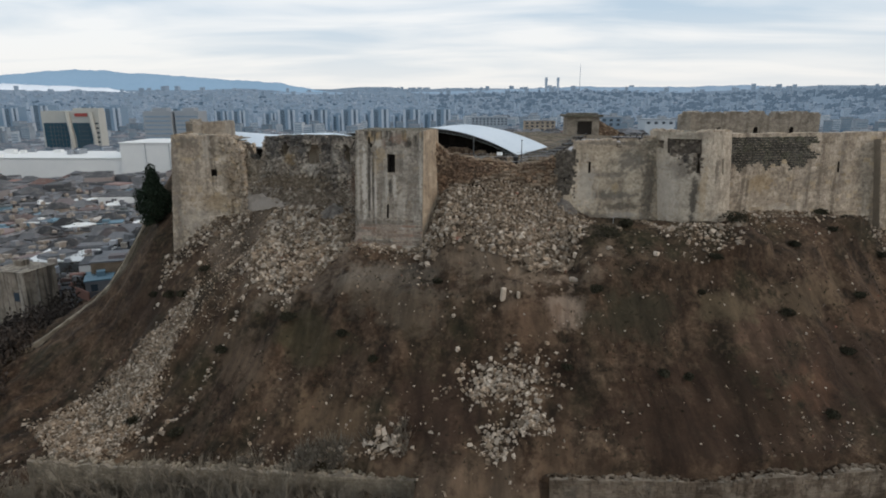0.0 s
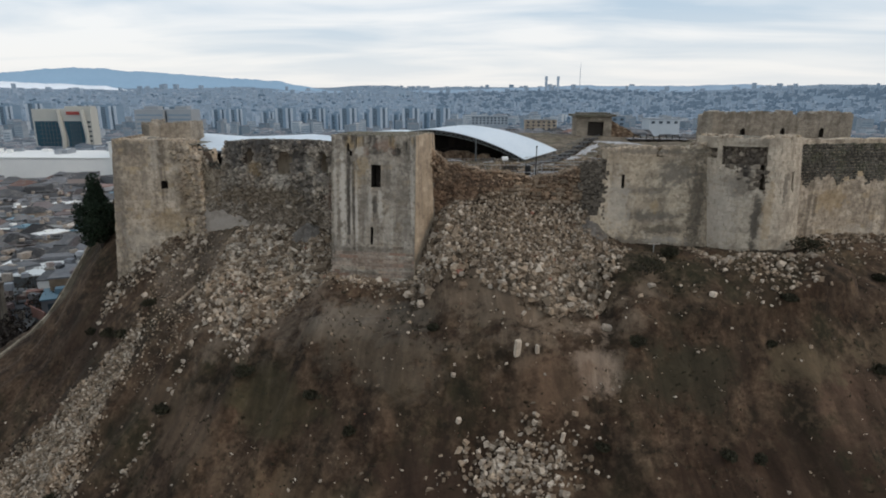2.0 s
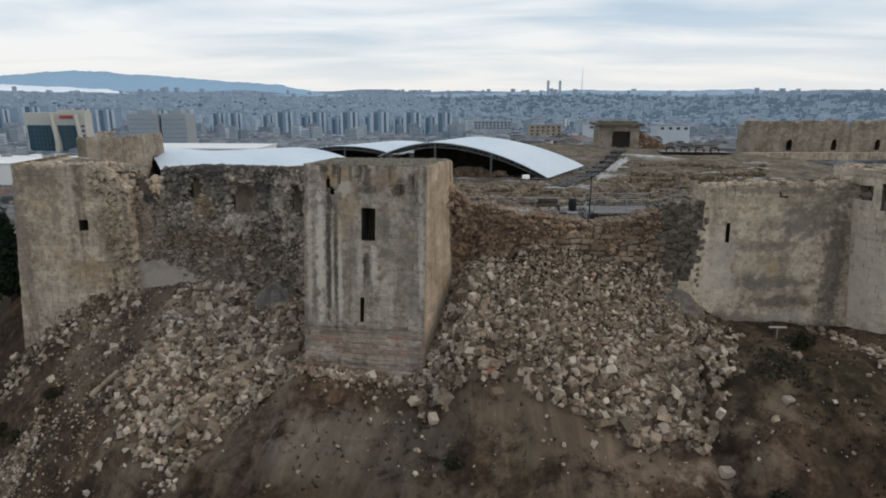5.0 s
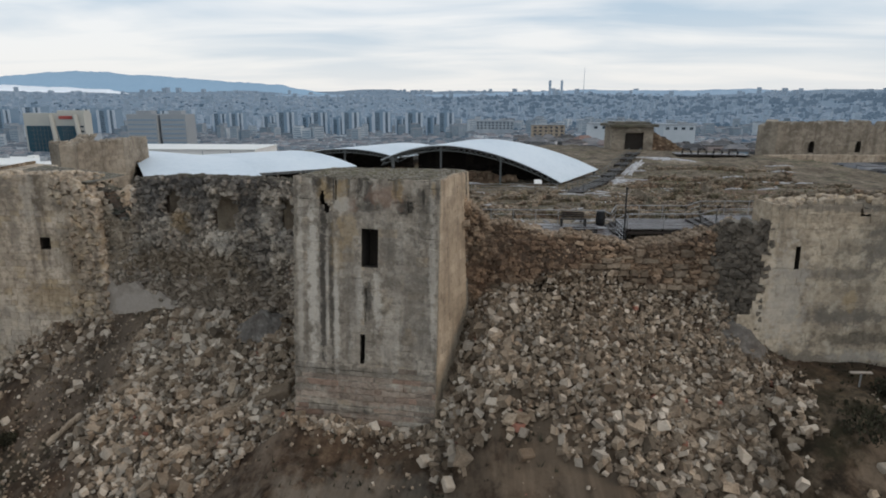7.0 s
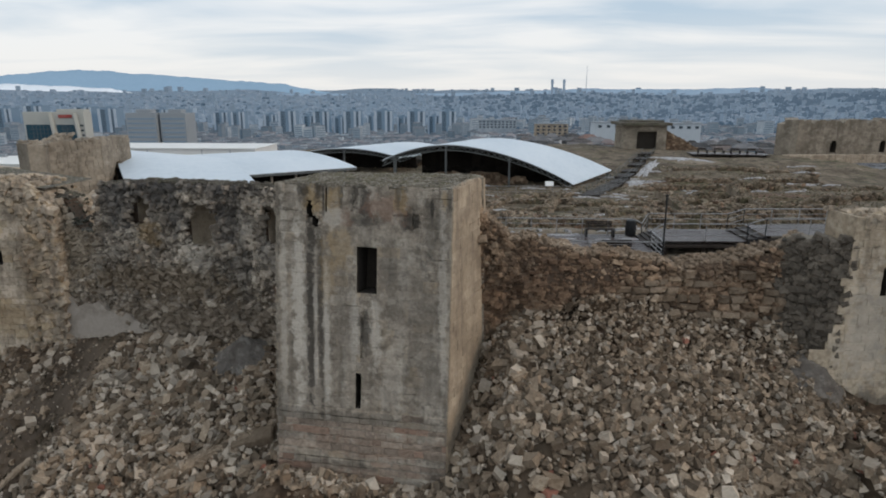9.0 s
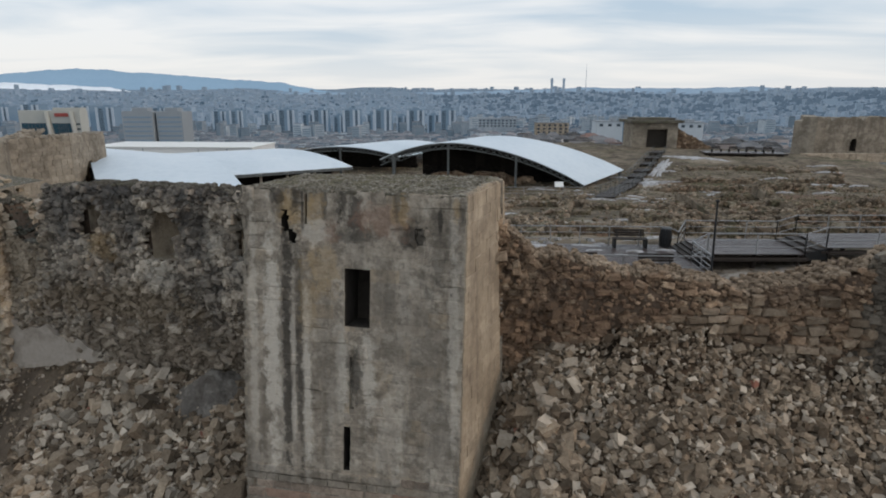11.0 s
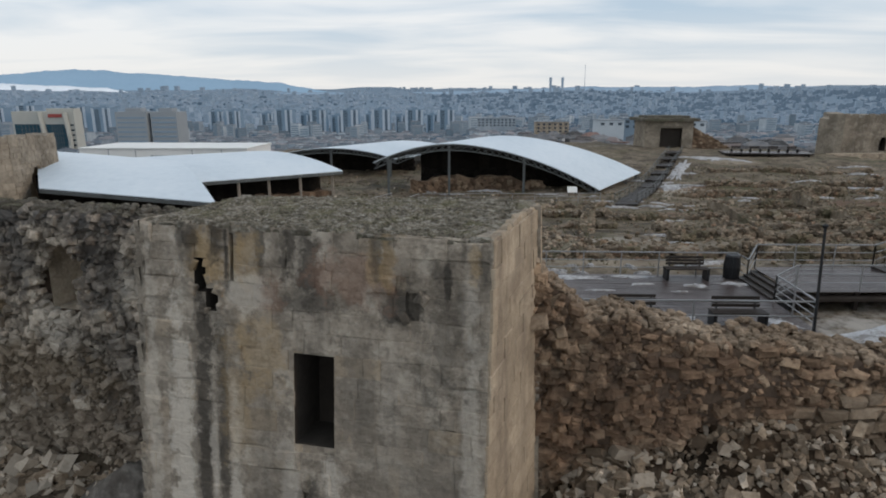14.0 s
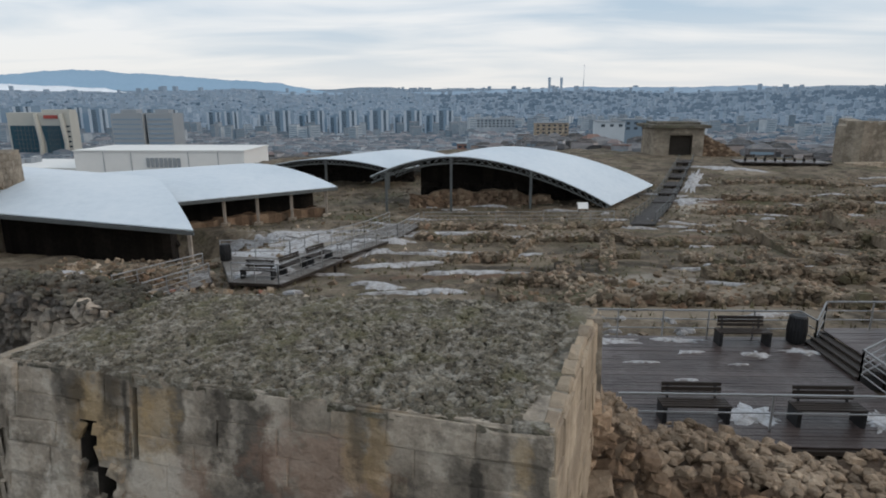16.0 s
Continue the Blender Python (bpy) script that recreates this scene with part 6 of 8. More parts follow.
def masonry_slab(a, b, w, h, seed):
    """A long fragment of fallen walling, rough on all sides, lying along the slope."""
    a, b = Vector((*a, ground_z(*a))), Vector((*b, ground_z(*b)))
    d = (b - a).normalized()
    side = d.cross(Vector((0, 0, 1))).normalized()
    up = side.cross(d)
    g = Geo()
    n, m = 14, 10
    vs = []
    for i in range(n + 1):
        t = i / n
        c = a + (b - a) * t + up * 0.12
        k = 0.75 + 0.3 * fbm(t * 3, seed) if 0 < i < n else 0.45
        for j in range(m):
            q = 6.2832 * j / m
            x, z = math.copysign(abs(math.cos(q)) ** 0.5, math.cos(q)), math.copysign(abs(math.sin(q)) ** 0.5, math.sin(q))
            e = 1 + 0.28 * fbm(t * 9, q * 1.3, seed)
            vs.append(tuple(c + side * (x * w / 2 * k * e) + up * (z * h / 2 * k * e)))
    g.add(vs, [(i * m + j, i * m + (j + 1) % m, (i + 1) * m + (j + 1) % m, (i + 1) * m + j) for i in range(n) for j in range(m)] + [tuple(range(m))[::-1], tuple(n * m + j for j in range(m))])
    return single("masonry_slab", g, M["rubble"], "long broken piece of walling lying on grey rubble", "masonry slab", "fallen slabs")


for i, (a, b, w, h) in enumerate((((-14.6, 61.7), (-10.1, 63.9), 0.9, 0.75), ((-19.6, 64.0), (-17.3, 65.2), 0.7, 0.6), ((-23.2, 63.0), (-21.9, 64.2), 0.5, 0.4), ((-15.2, 60.4), (-12.9, 61.6), 0.6, 0.45))):
    masonry_slab(a, b, w, h, 7.0 + i * 3)


def dust_cone(x, y, r, h, label):
    g = Geo()
    n, k = 40, 12
    vs = []
    for j in range(k + 1):
        for i in range(n):
            a = 6.2832 * i / n
            q = r * j / k * (1 + 0.5 * fbm(math.cos(a) * 1.6, math.sin(a) * 1.6, x))
            px, py = x + q * math.cos(a), y + q * math.sin(a) * 0.75
            vs.append((px, py, ground_z(px, py) + h * (1 - j / k) ** 1.2 * (1 + 0.3 * fbm(px, py, 1)) + 0.12 * fbm(px * 2.5, py * 2.5, 2) * (1 - j / k) - (0.25 if j == k else 0.06 if j == k - 1 else -0.02)))
    g.add(vs, [(j * n + i, j * n + (i + 1) % n, (j + 1) * n + (i + 1) % n, (j + 1) * n + i) for j in range(k) for i in range(n)][::1])
    return single("dust_fan", g, M["dust"], label, "dust", smooth=True)


dust_cone(-12.4, 66.6, 1.7, 1.0, "fan of fine grey mortar dust against the wall")
dust_cone(12.2, 61.9, 1.3, 0.6, "fan of fine grey mortar dust below the torn wall")




def leaf_cloud(g, centre, rad, n, size, r, slot=0, profile=None):
    for _ in range(n):
        while True:
            p = Vector((r.uniform(-1, 1), r.uniform(-1, 1), r.uniform(-1, 1)))
            if p.length < 1:
                break
        w = profile(p.z) if profile else 1.0
        q = Vector((centre[0] + p.x * rad[0] * w, centre[1] + p.y * rad[1] * w, centre[2] + p.z * rad[2]))
        s = size * r.uniform(0.6, 1.4)
        m = Matrix.Translation(q) @ Euler((r.uniform(0, 6), r.uniform(0, 6), r.uniform(0, 6))).to_matrix().to_4x4()
        g.add([m @ Vector((-s, 0, 0)), m @ Vector((0, -s * 0.5, 0)), m @ Vector((s, 0, 0)), m @ Vector((0, s * 0.5, 0.1 * s))], [(0, 1, 2, 3)], slot)


def shrub(x, y, w, h, seed):
    r = random.Random(seed)
    z = ground_z(x, y)
    T = thing("shrub", "low dark scrub bush on the earth slope, the two widest standing for shaded hollows", "bush", (x, y, z), "scrub bushes")
    g = Geo()
    for _ in range(7):
        a = r.uniform(0, 6.3)
        leaf_cloud(g, (x + math.cos(a) * w * 0.3 * r.random(), y + math.sin(a) * w * 0.3 * r.random(), z + h * r.uniform(0.35, 0.6)), (w * 0.34, w * 0.34, h * 0.42), 90, 0.10, r)
    part("crown", g, M["leaf_scrub"], T)
    g = Geo()
    for _ in range(6):
        a = r.uniform(0, 6.3)
        g.tube([(x, y, z - 0.1), (x + 0.3 * w * math.cos(a), y + 0.3 * w * math.sin(a), z + 0.6 * h)], [0.025, 0.01], 5)
    part("stem", g, M["bark"], T)


# The first two, the widest, stand in for dark shaded hollows in the slope.
for i, (x, y, w, h) in enumerate(((27.6, 59.4, 3.2, 1.4), (15.2, 57.0, 3.4, 1.2), (17.4, 59.6, 1.6, 0.8), (39.8, 66.4, 1.5, 0.7), (42.6, 66.8, 1.3, 0.6), (39.4, 57.6, 1.3, 0.6), (34.0, 60.0, 1.2, 0.6),
                                  (13.3, 52.0, 1.5, 0.7), (22.9, 53.6, 0.8, 0.4), (18.4, 48.2, 1.2, 0.5), (24.5, 55.0, 1.4, 0.6), (30.5, 53.5, 1.6, 0.7), (36.0, 53.0, 1.4, 0.6), (-14.5, 54.5, 2.2, 0.7), (-8.8, 52.3, 1.5, 0.6), (-21.5, 55.5, 1.6, 0.7),
                                  (-26.0, 63.6, 1.6, 0.7), (-30.5, 64.4, 2.0, 0.8), (-28.4, 62.6, 1.5, 0.7), (-33.5, 66.5, 1.5, 0.7), (-6.0, 50.0, 1.1, 0.5), (20.6, 48.6, 1.2, 0.5), (-0.5, 54.6, 1.0, 0.5),
                                  (10.5, 48.0, 1.1, 0.5), (-24.0, 50.2, 1.6, 0.7), (-29.6, 53.0, 1.5, 0.7), (32.0, 47.5, 1.3, 0.6), (38.6, 62.2, 1.1, 0.5), (44.5, 63.0, 1.3, 0.6))):
    shrub(x, y, w, h, 400 + i)


def grass(name, label, count, place, seed, mat, tall=1.0):
    """Short dry tufts, three blades each."""
    r = random.Random(seed)
    g = Geo()
    for _ in range(count):
        p = place(r)
        if p is None:
            continue
        x, y = p
        z = ground_z(x, y) - 0.03
        for _ in range(4):
            a, h, w = r.uniform(0, 6.3), r.uniform(0.10, 0.32) * tall, r.uniform(0.02, 0.05)
            dx, dy = math.cos(a), math.sin(a)
            o = r.uniform(-0.1, 0.1)
            g.add([(x + o - dy * w, y + dx * w, z), (x + o + dy * w, y - dx * w, z), (x + o + dx * h * 0.6, y + dy * h * 0.6, z + h)], [(0, 1, 2)])
    return single(name, g, mat, label, "grass", kind="stuff")


def grass_slope(r):
    x, y = r.uniform(-45, 48), r.uniform(42, 66)
    return (x, y) if math.hypot(x - 3, 112 - y) > 50 and fbm(x * 0.15, y * 0.15, 21) > r.uniform(-0.3, 0.5) else None


def grass_top(r):
    x, y = r.uniform(-24, 48), r.uniform(77, 135)
    return (x, y) if fbm(x * 0.2, y * 0.2, 23) > r.uniform(-0.5, 0.4) else None


heap("yard_stones", "pale broken stones at the edge of the deep excavation", lambda r: (r.uniform(-27, -12), r.uniform(76.5, 90), 1.0), 1500, (0.06, 0.28), 314, (0.88, 0.10, 0.02))
grass("slope_grass", "sparse dry tufts of grass and weeds on the mound", 9000, grass_slope, 501, M["leaf_scrub"])
grass("ruin_grass", "dry winter grass between the excavated walls", 9000, grass_top, 502, M["dry_grass"])


def thicket(r):
    x, y = r.uniform(-37, -2.5), r.uniform(39.8, 45.6)
    return (x, y) if fbm(x * 0.3, y * 0.3, 25) > r.uniform(-0.5, 0.35) + 0.02 * max(0.0, x + 20) else None


grass("undergrowth", "tangled grey winter undergrowth at the mound foot", 9000, thicket, 503, M["thicket_bark"], 5.0)


# ---- trees ----
def dark_tree():
    x, y, r = -36.6, 74.7, random.Random(61)
    z = ground_z(x, y) - 0.9
    T = thing("evergreen_tree", "dense dark evergreen tree beside the ruined tower", "tree", (x, y, z))
    g = Geo()
    g.tube([(x, y, z), (x + 0.05, y, z + 1.6), (x, y, z + 4), (x, y, z + 7.4)], [0.17, 0.14, 0.1, 0.03])
    for i in range(12):
        a, h = i * 2.4, 1.8 + i * 0.42
        k = 1.7 * (1 - i / 15)
        g.tube([(x, y, z + h), (x + k * math.cos(a), y + k * math.sin(a), z + h + 0.5)], [0.05, 0.015], 5)
    part("trunk", g, M["bark"], T)
    g = Geo()
    prof = lambda t: max(0.05, 1 - abs(t + 0.45) ** 1.5 * (0.75 if t > -0.45 else 1.6))
    for i in range(46):
        t = r.uniform(-0.95, 0.97)
        a, k = r.uniform(0, 6.3), r.uniform(0.2, 1.0)
        w = 2.5 * prof(t) * k
        leaf_cloud(g, (x + w * math.cos(a), y + w * math.sin(a), z + 4.9 + 3.4 * t), (0.7, 0.7, 0.75), 95, 0.14, r)
    leaf_cloud(g, (x, y, z + 4.9), (2.5, 2.5, 3.6), 5200, 0.15, r, 0, prof)
    part("crown", g, M["leaf_dark"], T)


dark_tree()


def bare_tree(x, y, h, seed):
    r = random.Random(seed)
    z = ground_z(x, y) - 0.2
    T = thing("bare_tree", "leafless winter tree at the foot of the mound", "tree", (x, y, z), "bare trees")
    g, b = Geo(), Geo()

    def grow(p, d, length, rad, level):
        q = p + d * length
        mid = p + d * length * 0.5 + Vector((r.uniform(-1, 1), r.uniform(-1, 1), 0)) * length * 0.06
        (g if level == 0 else b).tube([p, mid, q], [rad, rad * 0.8, rad * 0.55], 5)
        if level < 4:
            for _ in range(r.choice((2, 3)) if level else 4):
                e = (d + Vector((r.uniform(-1, 1), r.uniform(-1, 1), r.uniform(-0.1, 0.7))) * 0.75).normalized()
                s = p + d * length * r.uniform(0.55, 1.0)
                grow(s, e, length * r.uniform(0.5, 0.72), rad * 0.55, level + 1)

    grow(Vector((x, y, z)), Vector((r.uniform(-0.1, 0.1), r.uniform(-0.1, 0.1), 1)).normalized(), h * 0.42, 0.10, 0)
    part("trunk", g, M["thicket_bark"], T)
    part("crown", b, M["thicket_bark"], T)


r_ = random.Random(41)
for i in range(34):
    bare_tree(-35.5 + 29.0 * (i / 34) ** 1.25 + r_.uniform(-0.5, 0.5), r_.uniform(39.6, 42.6), r_.uniform(4.5, 7.0) * (1.15 if i < 14 else 0.8), 700 + i)
bare_tree(10.2, 40.9, 3.4, 760)
bare_tree(20.2, 41.1, 3.2, 761)


# ---- walls at the foot of the mound ----
def terrace_wall(a, b, z0, z1, thick, label, seed, mat):
    W = thing("retaining_wall", label, "wall", (a[0], a[1], z0))
    f = Face((*a, z0), (*b, z0), (*a, z1), (*b, z1))
    top = lambda u: f.h + 0.5 * fbm(u * 0.22, seed) + 0.28 * fbm(u * 1.1, seed) + 0.12 * fbm(u * 3.1, seed)
    g = Geo()
    wall_body(g, f, top, thick)
    part("wall_core", g, [M["mortar"], M["recess_shade"]], W)
    g = Geo()
    join_stones(g, f, lay(f, 0.34, 0.6, keep=lambda u, v: v < top(u), seed=seed), 0.06, DRESSED, seed + 1)
    tagged(part("facing", g, mat, W), kind="stuff")
    g = Geo()
    crumble(g, f, top, thick + 0.5, 0.26, seed + 2, density=1.0)
    tagged(part("loose_rubble", g, mat, W), kind="stuff")


terrace_wall((8.5, 42.2), (22.5, 42.3), 13.6, 17.0, 0.25, "dull tan retaining wall below the mound", 801, M["terrace_stone"])
terrace_wall((22.5, 42.3), (42.0, 45.0), 13.6, 17.2, 0.25, "dull tan retaining wall below the mound", 803, M["terrace_stone"])
terrace_wall((-18.0, 43.7), (-1.8, 42.9), 13.6, 16.3, 0.3, "low grey stone retaining wall below the mound", 805, M["foot_wall"])
terrace_wall((-34.0, 44.6), (-18.0, 43.7), 13.6, 16.1, 0.3, "low grey stone retaining wall behind bare trees", 807, M["foot_wall"])


def flank_kerb(th, d0, d1, label):
    """A low stone kerb running straight down the side of the mound."""
    W = thing("kerb", label, "kerb", (3 + 58 * math.sin(th), 112 - 58 * math.cos(th), 26.0))
    g = Geo()
    n = int((d1 - d0) / 0.6)
    side = Vector((math.cos(th), math.sin(th), 0))
    rows = []
    for i in range(n + 1):
        q = 59.6 - 3.6 - 2.3 + d0 + (d1 - d0) * i / n
        x, y = 3 + q * math.sin(th), 112 - q * math.cos(th)
        p = Vector((x, y, ground_z(x, y, False) + 0.15 * fbm(i * 0.5, th)))
        rows.append([p - side * 0.35 - Vector((0, 0, 0.6)), p - side * 0.3 + Vector((0, 0, 0.5)), p + side * 0.3 + Vector((0, 0, 0.5)), p + side * 0.35 - Vector((0, 0, 0.6))])
    g.add([p for row in rows for p in row], [(4 * i + k, 4 * i + 4 + k, 4 * i + 5 + k, 4 * i + k + 1) for i in range(n) for k in range(3)])
    part("coping", g, M["foot_wall"], W)


flank_kerb(-0.905, 0.5, 19.0, "low pale stone kerb down the flank of the mound")


# ---- the castle yard ----
def rail_run(T, pts, height=0.95, spacing=1.6, rails=3, mat=None, w=0.042):
    """Posts and rails along a line of points, each one a part."""
    mat = mat or M["steel"]
    for a, b in zip(pts, pts[1:]):
        a, b = Vector(a), Vector(b)
        n = max(1, round((b - a).length / spacing))
        for i in range(n + 1):
            p = a + (b - a) * i / n
            g = Geo()
            g.bar(p, p + Vector((0, 0, height)), w)
            post = part("post", g, mat, T)
            g = Geo()
            g.box(Matrix.Translation(p + Vector((0, 0, height))), w * 1.6, w * 1.6, 0.02)
            part("cap", g, mat, post)
        for k in range(rails):
            h = height * (k + 1) / rails
            g = Geo()
            g.bar(a + Vector((0, 0, h)), b + Vector((0, 0, h)), w * (1.2 if k == rails - 1 else 0.7))
            part("rail", g, mat, T)


def railing(label, pts, **k):
    T = thing("railing", label, "railing", pts[0], "yard railings")
    rail_run(T, pts, **k)


def deck(name, label, corners, z, board=0.16, thick=0.16, single_boards=False, mat="deck"):
    """A boarded platform with a dark edge beam; every board is real."""
    za, zc = z if isinstance(z, tuple) else (z, z)
    z = za
    D = thing(name, label, "deck", (*corners[0], z), kind="structure")
    f = Face((*corners[0], za), (*corners[1], za), (*corners[3], zc), (*corners[2], zc))
    g, n = Geo(), int(f.h / board)
    r = random.Random(int(z * 100))
    for i in range(n):
        v0, v1 = f.h * i / n, f.h * (i + 1) / n - 0.012
        dz = Vector((0, 0, r.uniform(-0.004, 0.004)))
        P = [f.at(0, v0) + dz, f.at(f.w, v0) + dz, f.at(f.w, v1) + dz, f.at(0, v1) + dz]
        Q = [p - Vector((0, 0, 0.03)) for p in P]
        q = Geo() if single_boards else g
        q.add(P + Q, [(0, 1, 2, 3), (4, 5, 1, 0), (5, 6, 2, 1), (6, 7, 3, 2), (7, 4, 0, 3)])
        if single_boards:
            part("board", q, M[mat], D)
    if g.v:
        tagged(part("boards", g, M[mat], D), kind="stuff")
    c = [Vector((*p, q)) for p, q in zip(corners, (za, za, zc, zc))]
    for i in range(4):
        g = Geo()
        a, b = c[i], c[(i + 1) % 4]
        g.bar(a - Vector((0, 0, 0.035 + thick / 2)), b - Vector((0, 0, 0.035 + thick / 2)), thick, 0.12)
        part("edge_beam", g, M["bench_wood"], D)
    for u in (0.05, 0.5, 0.95):
        for v in (0.05, 0.95):
            g = Geo()
            p = f.at(f.w * u, f.h * v)
            g.bar((p.x, p.y, ground_z(p.x, p.y) - 0.3), (p.x, p.y, p.z - 0.04), 0.14)
            part("support_post", g, M["bench_wood"], D)
    return D


deck("viewing_deck", "wet dark brown boarded viewing deck with melting snow", ((-2.4, 68.6), (8.35, 68.6), (8.35, 75.4), (-2.4, 75.4)), 37.3, single_boards=True)
# Deep dark edge beams stand for the shaded void under the raised decks.
deck("viewing_deck", "raised dark brown boarded deck beyond the steps", ((9.05, 72.15), (13.6, 72.3), (13.8, 75.5), (9.05, 75.4)), 37.65, thick=0.4, single_boards=True)
deck("viewing_deck", "higher dark boarded landing beside the raised deck", ((14.6, 72.4), (19.5, 72.7), (19.7, 75.8), (14.8, 75.5)), 37.95, thick=0.4)
deck("viewing_deck", "distant boarded deck with dark benches", ((36.0, 143.6), (48.0, 142.0), (48.6, 146.0), (36.5, 147.6)), 36.4)
deck("boardwalk", "grey boarded platform with benches and melting snow", ((-14.5, 83.75), (-11.9, 83.45), (-9.75, 88.2), (-16.9, 88.7)), 36.5, mat="walk_wood", thick=0.1)
deck("boardwalk", "grey boardwalk with steel railings among the excavations", ((-12.9, 88.85), (-10.1, 88.7), (-7.6, 97.0), (-10.2, 97.8)), (36.48, 35.75), mat="walk_wood", thick=0.1)
deck("boardwalk", "grey boardwalk continuing toward the big shelter", ((-10.2, 97.8), (-7.6, 97.0), (-6.6, 104.0), (-9.2, 104.4)), (35.74, 35.25), mat="walk_wood", thick=0.1)
deck("boardwalk", "short grey boarded ramp leading down from the platform", ((-19.2, 81.6), (-17.2, 80.4), (-15.5, 84.0), (-16.6, 86.1)), 36.42, mat="walk_wood", thick=0.1)
for i in range(9):
    # flights of a stepped boardwalk, each landing a little higher than the last
    x, y = 11.6 + 17.8 * i / 9, 105.0 + 41.0 * i / 9
    deck("boardwalk", "dark wet landing of the stepped boardwalk to the gate house", ((x - 1.0, y), (x + 1.0, y), (x + 2.75, y + 4.1), (x + 0.75, y + 4.1)), ground_z(x, y, False) + 0.25 + 0.05 * i, mat="bench_wood", thick=0.1)

railing("thin steel railing along the back of the decks", [(-2.3, 75.35, 37.3), (8.3, 75.35, 37.3), (8.65, 74.95, 37.12), (9.1, 75.35, 37.65), (13.75, 75.4, 37.65), (14.7, 75.45, 37.95), (19.6, 75.7, 37.95)])
railing("thin steel railing along the front of the deck", [(0.8, 69.3, 37.3), (8.15, 69.3, 37.3)], spacing=3.4, rails=2)
railing("thin steel railing on the deck's east edge", [(8.2, 69.35, 37.3), (8.34, 72.1, 37.3), (9.05, 72.2, 37.65)], rails=4)
railing("thin steel railing along the front of the raised deck", [(9.1, 72.22, 37.65), (13.6, 72.36, 37.65), (14.6, 72.46, 37.95), (19.4, 72.76, 37.95)], spacing=2.2)
railing("steel railing round the boarded platform", [(-14.4, 83.85, 36.5), (-12.0, 83.55, 36.5), (-9.85, 88.15, 36.5)], spacing=1.6)
railing("steel railing on the boardwalk edge", [(-10.2, 88.8, 36.48), (-7.7, 97.0, 35.75), (-6.7, 104.0, 35.25)])
railing("steel railing on the far boardwalk edge", [(-16.8, 88.5, 36.5), (-12.9, 88.75, 36.48), (-10.15, 97.7, 35.75), (-9.15, 104.3, 35.25)])
railing("steel railing along the ramp", [(-17.1, 80.6, 36.42), (-15.55, 83.95, 36.42)], spacing=1.2, rails=4)
railing("steel railing along the ramp", [(-19.1, 81.7, 36.42), (-16.7, 85.9, 36.42)], spacing=1.2, rails=4)
railing("steel railing beside the stepped boardwalk", [(12.6, 105.0, 35.2), (17.05, 115.25, 34.6), (21.5, 125.5, 34.9), (25.95, 135.75, 35.7), (30.4, 146.0, 36.3)], spacing=2.5, mat=M["steel_dark"])
railing("steel railing beside the stepped boardwalk", [(10.6, 105.0, 35.2), (15.05, 115.25, 34.6), (19.5, 125.5, 34.9), (23.95, 135.75, 35.7), (28.4, 146.0, 36.3)], spacing=2.5, mat=M["steel_dark"])
railing("steel railing in front of the shelter", [(-6.5, 106.5, 34.85), (10.0, 108.0, 34.75)], spacing=2.2)


def flight(label, x0, x1, y0, y1, z0, z1, n):
    """Steps climbing towards the east between two decks."""
    S = thing("steps", label, "steps", (x0, y0, z0), "deck steps")
    for i in range(n):
        w = (x1 - x0) / n
        g = Geo()
        g.box(Matrix.Translation((x0 + w * (i + 0.5), (y0 + y1) / 2, z0 + (z1 - z0) * (i + 1) / (n + 1) - 0.05)), w + 0.04, y1 - y0, 0.05)
        tread = part("tread", g, M["bench_wood"], S)
        g = Geo()
        g.box(Matrix.Translation((x0 + w * i + 0.03, (y0 + y1) / 2, z0 - 0.02)), 0.03, y1 - y0 - 0.1, (z1 - z0) * (i + 1) / (n + 1) - 0.03)
        part("riser", g, M["bench_wood"], tread)
    for y in (y0, y1):
        g = Geo()
        g.add([(x0, y - 0.04, z0 - 0.3), (x1, y - 0.04, z0 - 0.3), (x1, y - 0.04, z1 - 0.06), (x0, y - 0.04, z0 + 0.02), (x0, y + 0.04, z0 - 0.3), (x1, y + 0.04, z0 - 0.3), (x1, y + 0.04, z1 - 0.06), (x0, y + 0.04, z0 + 0.02)],
              [(0, 1, 2, 3), (7, 6, 5, 4), (3, 2, 6, 7), (0, 3, 7, 4), (1, 5, 6, 2)])
        part("stringer", g, M["dark_metal"], S)


flight("flight of low dark wooden steps up to the raised deck", 8.3, 9.07, 72.2, 75.0, 37.3, 37.65, 3)
flight("few dark wooden steps between the raised decks", 13.72, 14.7, 72.5, 75.3, 37.65, 37.95, 2)


def bench_parts(T):
    for s in (-1, 1):
        g = Geo()
        g.box(Matrix.Translation((s * 0.78, 0.0, 0)), 0.10, 0.48, 0.44)
        part("leg", g, M["dark_metal"], T, local=True)
        g = Geo()
        g.bar((s * 0.6, 0.22, 0.40), (s * 0.6, 0.32, 0.88), 0.05)
        part("back_post", g, M["dark_metal"], T, local=True)
    for i in range(4):
        g = Geo()
        g.box(Matrix.Translation((0, -0.18 + 0.12 * i, 0.44)), 1.7, 0.10, 0.045)
        part("seat_slat", g, M["bench_wood"], T, local=True)
    for i in range(3):
        g = Geo()
        g.box(Matrix.Translation((0, 0.25 + 0.025 * i, 0.54 + 0.12 * i)), 1.5, 0.035, 0.10)
        part("back_slat", g, M["bench_wood"], T, local=True)


